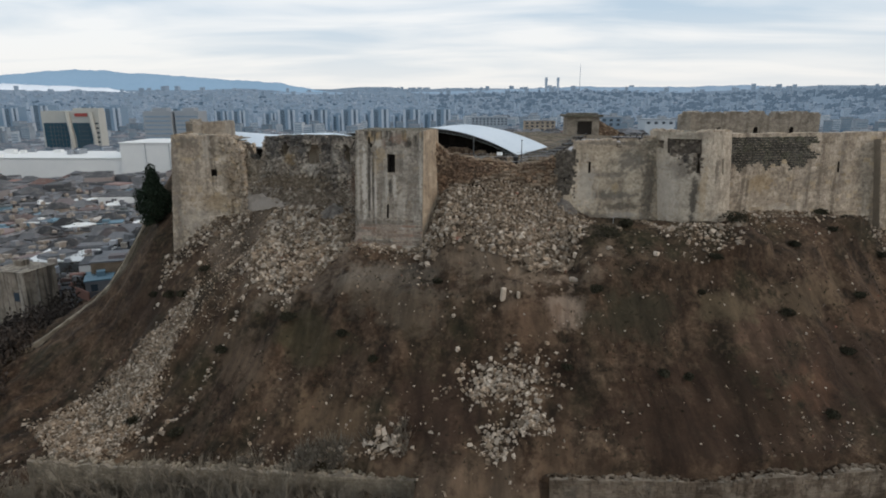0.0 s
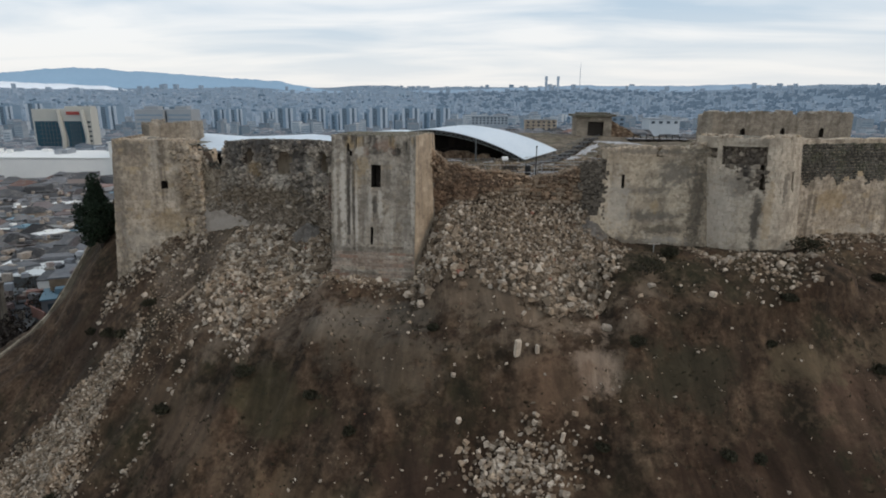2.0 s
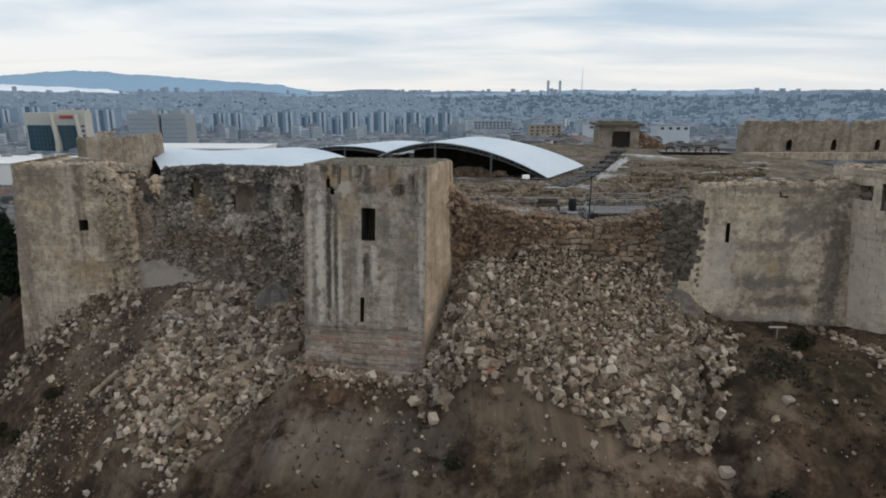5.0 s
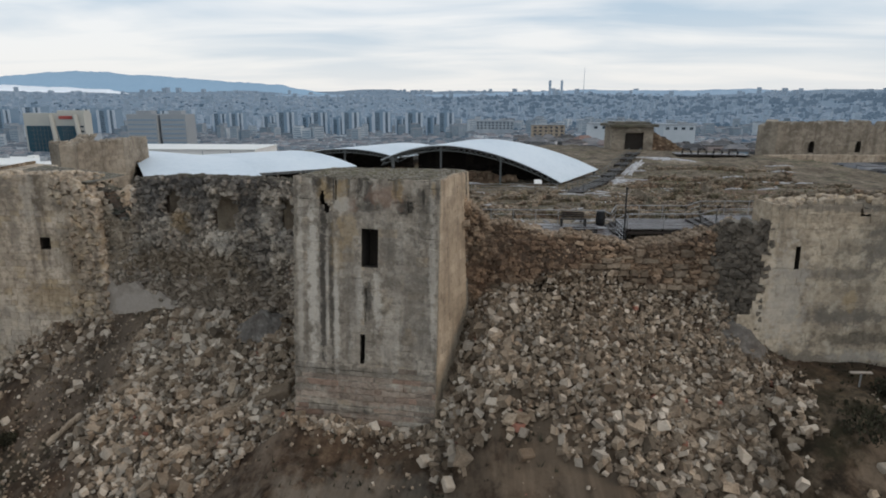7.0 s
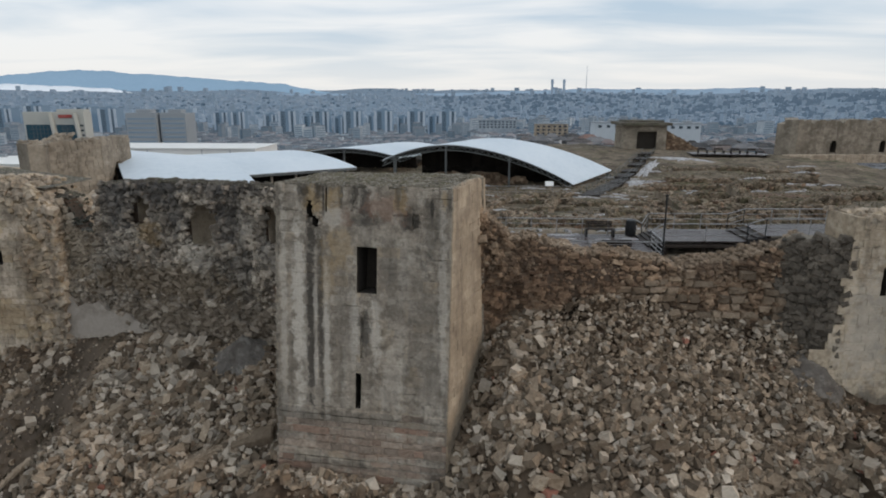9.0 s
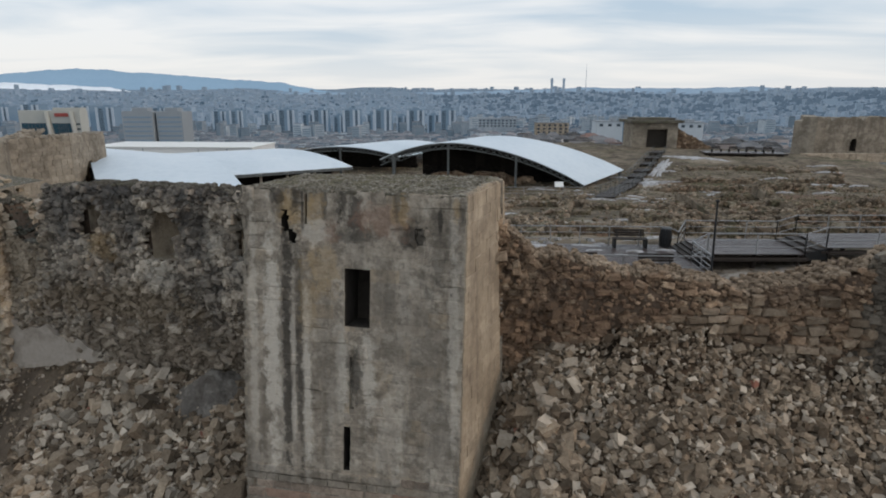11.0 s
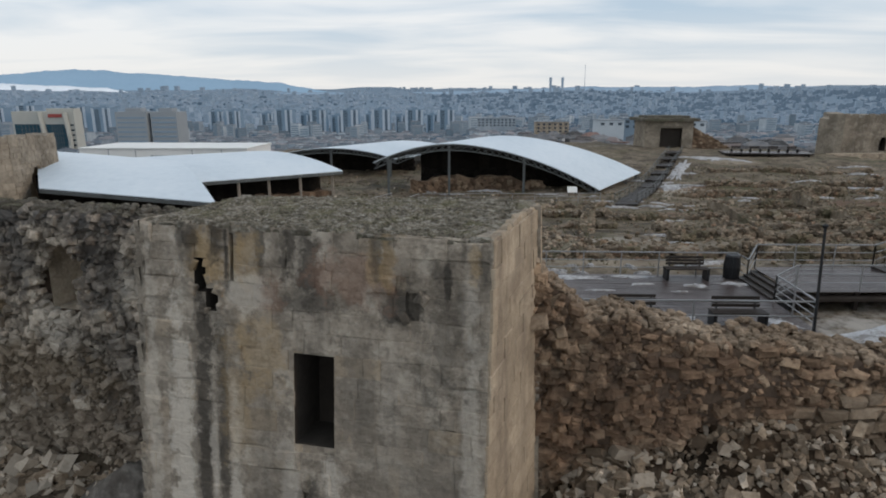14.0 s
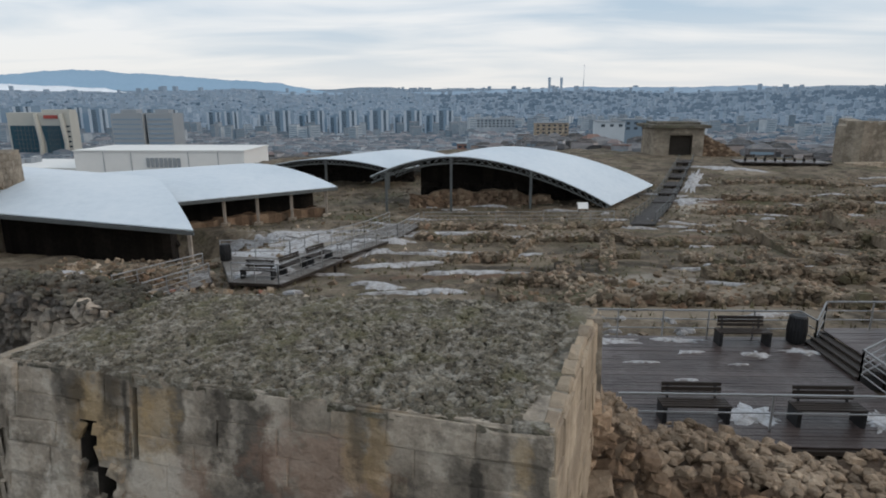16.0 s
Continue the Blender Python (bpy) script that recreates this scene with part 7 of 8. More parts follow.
bench = thing("park_bench", "dark wooden slatted bench standing on the boards", "bench", (6.18, 74.75, 37.3), "yard benches")
bench_parts(bench)
for x, y, z, a in ((2.8, 69.8, 37.3, 0), (6.03, 69.7, 37.3, 0), (-13.25, 84.35, 36.5, -0.08), (-11.85, 85.7, 36.5, 1.12), (-10.95, 87.65, 36.5, 1.12), (38.4, 145.6, 36.4, 0.1), (41.0, 145.2, 36.4, 0.1), (43.6, 144.9, 36.4, 0.1), (46.2, 144.6, 36.4, 0.1)):
    copy_thing(bench, pose(x, y, z, 0, 0, math.degrees(a)))


def litter_bin(x, y, z):
    T = thing("litter_bin", "dark barrel-shaped litter bin on the deck", "bin", (x, y, z), "litter bins")
    g = Geo()
    g.tube([(0, 0, 0.02), (0, 0, 0.2), (0, 0, 0.5), (0, 0, 0.8), (0, 0, 0.92)], [0.24, 0.27, 0.30, 0.27, 0.24], 18)
    part("body", g, M["dark_metal"], T, smooth=False, local=True)
    for i in range(18):
        a = 6.2832 * i / 18
        g = Geo()
        g.bar((0.275 * math.cos(a), 0.275 * math.sin(a), 0.05), (0.30 * math.cos(a), 0.30 * math.sin(a), 0.5), 0.05, 0.03)
        g.bar((0.30 * math.cos(a), 0.30 * math.sin(a), 0.5), (0.26 * math.cos(a), 0.26 * math.sin(a), 0.9), 0.05, 0.03)
        part("slat", g, M["dark_metal"], T, local=True)
    g = Geo()
    g.tube([(0, 0, 0.92), (0, 0, 0.97)], [0.27, 0.22], 18)
    part("lid", g, M["dark_metal"], T, local=True)
    return T


a_bin = litter_bin(8.02, 74.95, 37.3)
copy_thing(a_bin, pose(-16.2, 87.7, 36.5))


def lamp_post():
    T = thing("lamp_post", "thin dark lamp post at the deck corner", "lamp post", (8.1, 69.1, 37.0))
    g = Geo()
    g.tube([(0, 0, 0), (0.01, 0.05, 0.4), (0.1, 0.42, 3.5)], [0.07, 0.05, 0.04], 10)
    part("pole", g, M["dark_metal"], T, local=True)
    g = Geo()
    g.tube([(0.1, 0.42, 3.5), (0.1, 0.43, 3.58), (0.1, 0.435, 3.62)], [0.06, 0.10, 0.03], 10)
    part("head", g, M["dark_metal"], T, local=True)
    g = Geo()
    g.tube([(0, 0, 0), (0, 0, 0.05)], [0.16, 0.16], 10)
    part("base_plate", g, M["dark_metal"], T, local=True)


lamp_post()


def info_board(x, y, z):
    T = thing("information_board", "small white information board on a stand", "sign", (x, y, z))
    g = Geo()
    g.box(pose(0, 0, 0.75, 50), 1.0, 0.7, 0.04)
    part("panel", g, M["hall_white"], T, local=True)
    for s in (-0.35, 0.35):
        g = Geo()
        g.bar((s, 0.1, 0), (s, 0.1, 0.8), 0.06)
        part("leg", g, M["dark_metal"], T, local=True)


info_board(8.35, 113.6, ground_z(8.35, 113.6, False) + 0.05)


def tilted_stand(x, y, z):
    T = thing("reading_stand", "small pale board on a thin post among weeds", "sign", (x, y, z))
    g = Geo()
    g.box(pose(0, 0, 1.2, 8), 0.92, 0.14, 0.05)
    part("board", g, M["plaster_post"], T, local=True)
    g = Geo()
    g.bar((0, 0, -0.2), (0, 0, 1.22), 0.06)
    part("post", g, M["steel"], T, local=True)


tilted_stand(16.36, 59.9, 32.65)


# low excavated walls, weathered and half buried
def ruin_wall(x, y, length, turn, h, thick, seed):
    z = ground_z(x, y) - 0.45
    a = radians(turn)
    dx, dy = math.cos(a), math.sin(a)
    T = thing("ruin_wall", "low weathered excavated wall of rough stones with grass", "ruin wall", (x, y, z), "excavated walls")
    r = random.Random(seed)
    g = Geo()
    p = Vector((x, y, z))
    d = Vector((dx, dy, 0)) * length
    f = Face(p, p + d, p + Vector((0, 0, h + 0.45)), p + d + Vector((0, 0, h + 0.45)))
    top = lambda u: (0.8 * h + 0.45) * (0.72 + 0.6 * fbm(u * 0.28, seed * 1.7)) + 0.1 * fbm(u * 1.7, seed)
    wall_body(g, f, top, thick, step=0.4)
    join_stones(g, f, rubble_face(f, 0.22, lambda u, v: v < top(u), seed), 0.2, ROUGH, seed, 0.3, 0.06, slot=2)
    crumble(g, f, top, thick, 0.2, seed + 1, density=0.6, slot=2)
    tagged(part("stonework", g, [M["ruin_ground"], M["recess_shade"], M["ruin_stone"]], T), kind="stuff")


for i, w in enumerate(((-1.5, 79.8, 16, 2, 0.9, 1.4), (15.0, 80.6, 24, 3, 1.0, 1.6), (-3.0, 83.6, 11, -4, 0.5, 0.8), (9.0, 84.6, 18, 4, 0.8, 1.0), (2.0, 79.8, 8, 85, 0.5, 0.8), (12.5, 80.5, 9, 82, 0.6, 0.9),
                       (-5.5, 90.5, 13, 3, 0.6, 0.9), (9.5, 89.4, 22, -2, 0.8, 1.1), (-6.5, 97.2, 15, 1, 0.6, 0.9), (8.0, 96.0, 20, 5, 0.7, 1.0), (-6.8, 103.2, 17, 2, 0.7, 0.9), (24.0, 88.0, 18, 80, 0.6, 0.9),
                       (31.0, 90.0, 16, -3, 0.9, 1.3), (15.0, 103.5, 22, -4, 0.9, 1.2), (18.5, 112.0, 18, 8, 0.9, 1.2), (25.0, 121.0, 20, 3, 0.9, 1.2), (29.0, 131.0, 20, -2, 0.8, 1.2), (38.0, 104.0, 20, 10, 1.0, 1.3),
                       (4.5, 85.0, 10, 78, 0.4, 0.7), (-0.5, 91.0, 9, 70, 0.4, 0.7), (17.5, 90.0, 12, 86, 0.6, 0.8), (-26.5, 78.0, 8, -20, 0.9, 1.2), (-24.0, 82.0, 7, 10, 0.8, 1.0), (-19.5, 76.5, 9, -15, 0.9, 1.0),
                       (-11.5, 78.6, 9, 4, 0.6, 0.8), (-13.0, 75.0, 9, 4, 0.7, 0.9), (20.5, 96.5, 14, 6, 1.0, 1.4), (34.0, 116.0, 16, 2, 0.9, 1.2))):
    ruin_wall(*w, 1200 + i * 3)


def snow_patch(x, y, w, d, turn, seed, z=None):
    r = random.Random(seed)
    g = Geo()
    n, k = 56, 4
    a0 = radians(turn)
    out = [max(0.15, 0.9 + 0.75 * fbm(math.cos(6.2832 * i / n) * 1.7, math.sin(6.2832 * i / n) * 1.7, seed * 3.7) + 0.5 * fbm(math.cos(6.2832 * i / n) * 6, math.sin(6.2832 * i / n) * 6, seed * 1.3) + r.uniform(-0.1, 0.1)) for i in range(n)]
    vs = []
    for j in range(k + 1):
        for i in range(n):
            a = 6.2832 * i / n
            q = out[i] * j / k
            u, v = w / 2 * q * math.cos(a), d / 2 * q * math.sin(a)
            px, py = x + u * math.cos(a0) - v * math.sin(a0), y + u * math.sin(a0) + v * math.cos(a0)
            b = ground_z(px, py) if z is None else z
            vs.append((px, py, b + (0.045 if z is not None else 0.16) * (1 - (j / k) ** 3) + (0.004 if j < k else -0.02 if z is not None else -0.12)))
    g.add(vs, [(j * n + i, j * n + (i + 1) % n, (j + 1) * n + (i + 1) % n, (j + 1) * n + i) for j in range(k) for i in range(n)])
    return single("snow_patch", g, M["snow"], "thin patch of melting snow", "snow", "snow patches", smooth=True)


r_ = random.Random(77)
for i in range(80):
    y = r_.uniform(77, 135)
    snow_patch(r_.uniform(-12, 14 + (y - 75) * 0.7), y, r_.uniform(0.8, 5.0), r_.uniform(0.15, 0.5), r_.uniform(-10, 10), 1500 + i)
for i, (x, y, w, d, t) in enumerate(((-15.5, 92.5, 6, 5, 20), (-14.5, 97, 7, 3.5, 30), (-2.5, 93.4, 8, 1.6, 2), (-8.0, 95.6, 3, 1.4, 30), (-3.5, 86.5, 4, 1.6, 0), (-7.0, 83.2, 3, 1.2, 0), (25.4, 132.4, 1.7, 17, -27), (33.4, 140.2, 9, 2.4, -10),
                                     (20.6, 121.0, 2.2, 4, -30), (0.5, 99.4, 9, 0.8, 1), (7.5, 98.4, 5, 0.7, 1), (-6.3, 89.8, 5.5, 1.3, 18), (-13.0, 81.6, 2.4, 0.5, 0), (-10.8, 81.7, 0.9, 0.4, 0), (-4.4, 81.9, 3.0, 1.0, 5), (-17.0, 93.0, 7, 3.0, 15), (-20.0, 97.5, 7, 3.6, 10), (-17.5, 99.0, 6, 2.6, -5), (-15.0, 100.5, 6, 1.4, 12), (-20.5, 94.0, 4, 2.0, 0), (-23.5, 86.5, 2.6, 1.6, 20), (-9.0, 92.5, 4, 1.4, 60), (-5.5, 101.6, 9, 0.7, 0), (12.2, 70.0, 5, 2.4, 0), (16.5, 70.0, 6, 2.6, 0))):
    snow_patch(x, y, w, d, t, 1600 + i)
for i, (x, y, w, d) in enumerate(((6.3, 73.9, 0.9, 0.45), (7.8, 74.15, 1.7, 0.55), (4.3, 70.1, 1.3, 1.2), (7.5, 69.8, 1.0, 1.4), (4.2, 74.0, 0.8, 0.25), (1.6, 74.9, 2.8, 0.5), (4.0, 75.0, 1.6, 0.35), (3.4, 72.0, 0.7, 0.15), (2.6, 73.2, 1.0, 0.12), (5.4, 73.1, 0.6, 0.1))):
    snow_patch(x, y, w, d, 0, 1650 + i, 37.305)
for i in range(15):
    t = r_.random() ** 1.4
    snow_patch(-11.4 + 2.2 * t + r_.uniform(-0.4, 0.4), 89.8 + 7.0 * t, r_.uniform(0.5, 0.9), r_.uniform(0.4, 1.0), 0, 1700 + i, 36.47 - 0.6 * t)
for i in range(14):
    v = r_.uniform(0.15, 0.85)
    snow_patch(-15.0 - 1.6 * v + r_.uniform(0.3, 0.9) * (2.2 + 3.4 * v), 83.8 + 4.6 * v, r_.uniform(0.7, 1.9), r_.uniform(0.3, 0.8), r_.uniform(-20, 60), 1730 + i, 36.505 + 0.002 * i)
for i in range(30):
    # slush left in small spots behind the viewing deck
    snow_patch(r_.uniform(-1.6, 5.4), r_.uniform(75.9, 78.6), r_.uniform(0.2, 0.75), r_.uniform(0.10, 0.26), r_.uniform(-20, 20), 1760 + i)


# ---- shelters over the excavations ----
def vault(name, label, spring_a, spring_b, run, rise, posts, floor, seed, split=0.5, thick=0.35, lattice=True, eave=(), fascia=False, fade=0.0):
    """A white arched roof from spring line a to spring line b, carried back along run, on steel posts with a latticed front arch."""
    T = thing(name, label, "shelter", (spring_a[0], spring_a[1], floor), "excavation shelters")
    A, B, R = Vector(spring_a), Vector(spring_b), Vector(run)
    n, k = 32, 10

    def P(s, t, d=0.0):
        x = (s - split) / (split if s < split else 1 - split)
        return A + (B - A) * s + R * t + Vector((0, 0, rise * (1 - fade * t) * (1 - x * x) - d))

    g = Geo()
    vs = [P(i / n, j / k) for j in range(k + 1) for i in range(n + 1)]
    f = [(j * (n + 1) + i, j * (n + 1) + i + 1, (j + 1) * (n + 1) + i + 1, (j + 1) * (n + 1) + i) for j in range(k) for i in range(n)]
    g.add(vs, f)
    # Underside of the same sheet, coloured much darker than its top.
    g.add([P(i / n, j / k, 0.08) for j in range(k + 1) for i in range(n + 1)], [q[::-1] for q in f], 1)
    for j in (0, k):
        t = j / k
        for i in range(n):
            g.add([P(i / n, t), P((i + 1) / n, t), P((i + 1) / n, t, 0.08), P(i / n, t, 0.08)], [(0, 1, 2, 3)])
    for s in (0, 1):
        g.add([P(s, 0), P(s, 1), P(s, 1, 0.08), P(s, 0, 0.08)], [(0, 1, 2, 3)])
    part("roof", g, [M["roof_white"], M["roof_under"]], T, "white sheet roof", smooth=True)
    for t in (0.0, 0.33, 0.66, 1.0):
        g = Geo()
        t2 = 0.012 if t == 0 else 0.99 if t == 1 else t
        for i in range(n):
            g.bar(P(i / n, t2, 0.14), P((i + 1) / n, t2, 0.14), 0.13)
            if lattice:
                g.bar(P(i / n, t2, 0.14 + thick), P((i + 1) / n, t2, 0.14 + thick), 0.10)
                g.bar(P(i / n, t2, 0.14), P((i + 1) / n, t2, 0.14 + thick), 0.06)
                g.bar(P(i / n, t2, 0.14 + thick), P((i + 1) / n, t2, 0.14), 0.06)
        if lattice:
            tagged(part("arch_truss", g, M["steel_dark"], T), kind="stuff")
        else:
            g = Geo()
            g.tube([P(i / n, t2, 0.16) for i in range(n + 1)], [0.09] * (n + 1), 6)
            part("arch_rib", g, M["steel_dark"], T)
    for s in posts:
        for t in (0.0, 1.0):
            p = P(s, 0.015 if t == 0 else 0.985, 0.2)
            g = Geo()
            g.bar((p.x, p.y, floor - 1.0), p, 0.24)
            part("post", g, M["steel_dark"] if lattice else M["plaster_post"], T)
    for t in eave:
        for s in (0.02,):
            p = P(s, t, 0.1)
            g = Geo()
            g.bar((p.x, p.y, floor - 1.0), p, 0.2)
            post = part("post", g, M["plaster_post"], T)
            g = Geo()
            g.box(Matrix.Translation((p.x, p.y, ground_z(p.x, p.y) - 0.1)), 0.6, 0.6, 0.35)
            part("footing", g, M["rubble_pale"], post)
    if fascia:
        g = Geo()
        g.bar(P(0, 0, 0.24) - (B - A).normalized() * 0.03, P(0, 1, 0.24) - (B - A).normalized() * 0.03, 0.12, 0.2)
        part("fascia", g, M["steel_dark"], T, "dark steel eave beam")
    return P


def earth_bank(label, P, line, z0, seed, drop=0.35, mat="shaded_earth", share=1.0):
    """A cut face of earth and masonry standing under a roof, its top close below the sheeting; the default colour
    includes the shade there.
    """
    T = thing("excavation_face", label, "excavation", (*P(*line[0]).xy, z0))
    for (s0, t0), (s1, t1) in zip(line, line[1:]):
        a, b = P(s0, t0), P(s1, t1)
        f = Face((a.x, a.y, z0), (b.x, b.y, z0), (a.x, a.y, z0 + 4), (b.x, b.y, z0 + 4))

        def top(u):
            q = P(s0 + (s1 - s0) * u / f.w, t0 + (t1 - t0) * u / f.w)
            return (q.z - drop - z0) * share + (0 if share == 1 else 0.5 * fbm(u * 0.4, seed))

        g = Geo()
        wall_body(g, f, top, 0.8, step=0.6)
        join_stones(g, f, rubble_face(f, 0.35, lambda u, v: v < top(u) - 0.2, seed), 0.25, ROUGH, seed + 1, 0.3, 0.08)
        tagged(part("earth_face", g, [M[mat], M["recess_shade"]], T), kind="stuff")


big_roof = vault("arched_shelter", "large white arched roof on a dark steel lattice over excavations", (-12.34, 115.0, 37.81), (11.86, 116.95, 34.7), (6.7, 8.6, 0.9), 3.1, (0.06, 0.325, 0.655, 0.98), 34.4, 1, 0.42, 0.6, fade=0.2)
small_roof = vault("arched_shelter", "smaller white arched roof behind the large shelter", (-28.0, 127.0, 37.0), (-11.4, 127.5, 37.0), (8.0, 14.0, 0), 1.35, (0.05, 0.5, 0.95), 35.0, 2, 0.5, 0.5)
low_roof = vault("white_shelter", "low white curved roof on slim pale posts", (-14.6, 110.0, 37.5), (-31.5, 122.5, 37.5), (-10.8, -8.7, 0), 1.35, (), 35.2, 3, 0.5, 0.3, False, (0.06, 0.3, 0.52, 0.72), True)
wide_roof = vault("white_shelter", "wide low white curved roof over a deep dark opening", (-19.24, 90.62, 37.6), (-33.5, 111.5, 37.6), (-12.6, 0.9, 0.8), 1.6, (), 35.2, 4, 0.5, 0.3, False, (0.015,), True)
# Near-black faces close the openings; deep shade is put into their colour.
earth_bank("cut earth face deep under the large shelter, near black for its shade", big_roof, [(0.04, 0.55), (0.5, 0.5), (0.94, 0.55)], 32.5, 51)
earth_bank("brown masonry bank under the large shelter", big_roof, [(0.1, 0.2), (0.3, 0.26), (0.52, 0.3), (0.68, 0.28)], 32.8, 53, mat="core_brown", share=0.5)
earth_bank("cut earth face under the smaller shelter, near black for its shade", small_roof, [(0.03, 0.3), (0.97, 0.3)], 33.5, 55)
earth_bank("cut earth face under the low shelter, near black for its shade", low_roof, [(0.17, 0.02), (0.17, 0.98)], 33.5, 57)
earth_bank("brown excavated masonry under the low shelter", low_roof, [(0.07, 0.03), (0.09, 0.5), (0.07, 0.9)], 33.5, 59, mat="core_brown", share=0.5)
earth_bank("cut earth face under the wide shelter, near black for its shade", wide_roof, [(0.17, 0.03), (0.17, 0.97)], 32.0, 61)
earth_bank("reddish masonry at the mouth of the wide shelter", wide_roof, [(0.04, 0.06), (0.05, 0.3)], 33.5, 63, mat="core_brown", share=0.42)


# ---- buildings of the castle yard ----
def gate_house():
    T = thing("gate_house", "small square stone house with a dark doorway", "building", (32, 158, 35.5))
    zb, zt = 35.2, 40.6
    f = Face((27.4, 155.5, zb), (35.0, 155.0, zb), (27.4, 155.5, zt), (35.0, 155.0, zt))
    s = Face((27.6, 163.0, zb), (27.4, 155.5, zb), (27.6, 163.0, zt), (27.4, 155.5, zt))
    e = Face((35.0, 155.0, zb), (35.4, 163.0, zb), (35.0, 155.0, zt), (35.4, 163.0, zt))
    door = [(2.4, 5.9, 0.4, 4.3, 0.9)]
    g = Geo()
    wall_body(g, f, lambda u: f.h, 1.0, door)
    wall_body(g, s, lambda u: s.h, 0.8)
    wall_body(g, e, lambda u: e.h, 0.8)
    part("wall_core", g, [M["mortar"], M["recess_shade"]], T)
    g = Geo()
    for k in (f, s, e):
        join_stones(g, k, lay(k, 0.4, 0.7, door if k is f else (), seed=31), 0.08, seed=32)
    tagged(part("stonework", g, M["keep_stone"], T), kind="stuff")
    g = Geo()
    g.box(Matrix.Translation((31.3, 159.2, zt)), 9.2, 9.4, 0.5)
    g.box(Matrix.Translation((31.6, 160.0, zt + 0.5)), 7.0, 6.0, 0.35)
    part("roof", g, M["bare_core"], T, "flat stone roof slab")
    W = thing("ruin_wall", "sloping broken end of masonry beside the gate house", "ruin wall", (36, 157, 35.2), "excavated walls")
    f = Face((35.2, 156.0, zb), (42.5, 156.4, zb), (35.2, 156.0, 40.0), (42.5, 156.4, 40.0))
    g = Geo()
    tp = lambda u: 4.6 - 0.55 * u + 0.3 * fbm(u, 3)
    wall_body(g, f, tp, 2.5)
    join_stones(g, f, lay(f, 0.3, 0.45, keep=lambda u, v: v < tp(u), seed=33), 0.15, ROUGH, 34, 0.1, slot=2)
    tagged(part("stonework", g, [M["mortar_brown"], M["recess_shade"], M["core_brown"]], W), kind="stuff")


gate_house()


def keep_building():
    T = thing("stone_keep", "long roofless limestone building with small arched windows", "building", (67, 150, 35.5))
    zb, zt = 34.8, 42.0
    a, b, c = (52.3, 147.0), (86.0, 151.0), (58.7, 160.0)
    f = Face((*a, zb), (*b, zb), (*a, zt), (*b, zt))
    s = Face((*c, zb), (*a, zb), (*c, zt), (*a, zt))
    top = lambda u: f.h - 0.2 + 0.8 * fbm(u * 0.3, 4.2) + 0.45 * fbm(u * 1.1, 2.2) - (0.9 if 20 < u < 22.5 else 0)
    holes = [(0.9, 2.3, 2.2, 4.8, 2.0)] + [(u, u + 1.1, 1.6, 3.6, 1.0) for u in (8.6, 17.6, 26.5)]
    g = Geo()
    wall_body(g, f, lambda u: top(u) - 0.05, 2.2, holes)
    wall_body(g, s, lambda u: s.h, 2.0, step=1.0)
    part("wall_core", g, [M["keep_stone"], M["recess_shade"]], T)
    g = Geo()
    join_stones(g, f, lay(f, 0.4, 0.75, holes, keep=lambda u, v: v < top(u), seed=36), 0.08, seed=37)
    join_stones(g, s, lay(s, 0.4, 0.75, seed=38), 0.08, seed=39)
    tagged(part("stonework", g, M["keep_stone"], T), kind="stuff")
    for u0, u1, v0, v1, d in holes[1:]:
        for i in range(7):
            t = math.pi * i / 6
            g = Geo()
            join_stones(g, f, [((u0 + u1) / 2 + 0.62 * math.cos(t), v1 - 0.25 + 0.5 * math.sin(t), 0.3, 0.3)], 0.16, DRESSED, 40 + i)
            part("arch_stone", g, M["keep_stone"], T)
    g = Geo()
    for x, y, w, h in ((60, 145.8, 16, 0.9), (74, 147.5, 18, 0.8)):
        g.box(pose(x, y, 34.9, 0, 0, 6), w, 2.0, h + 0.4)
    part("plinth", g, M["ochre_stone"], T)


keep_building()


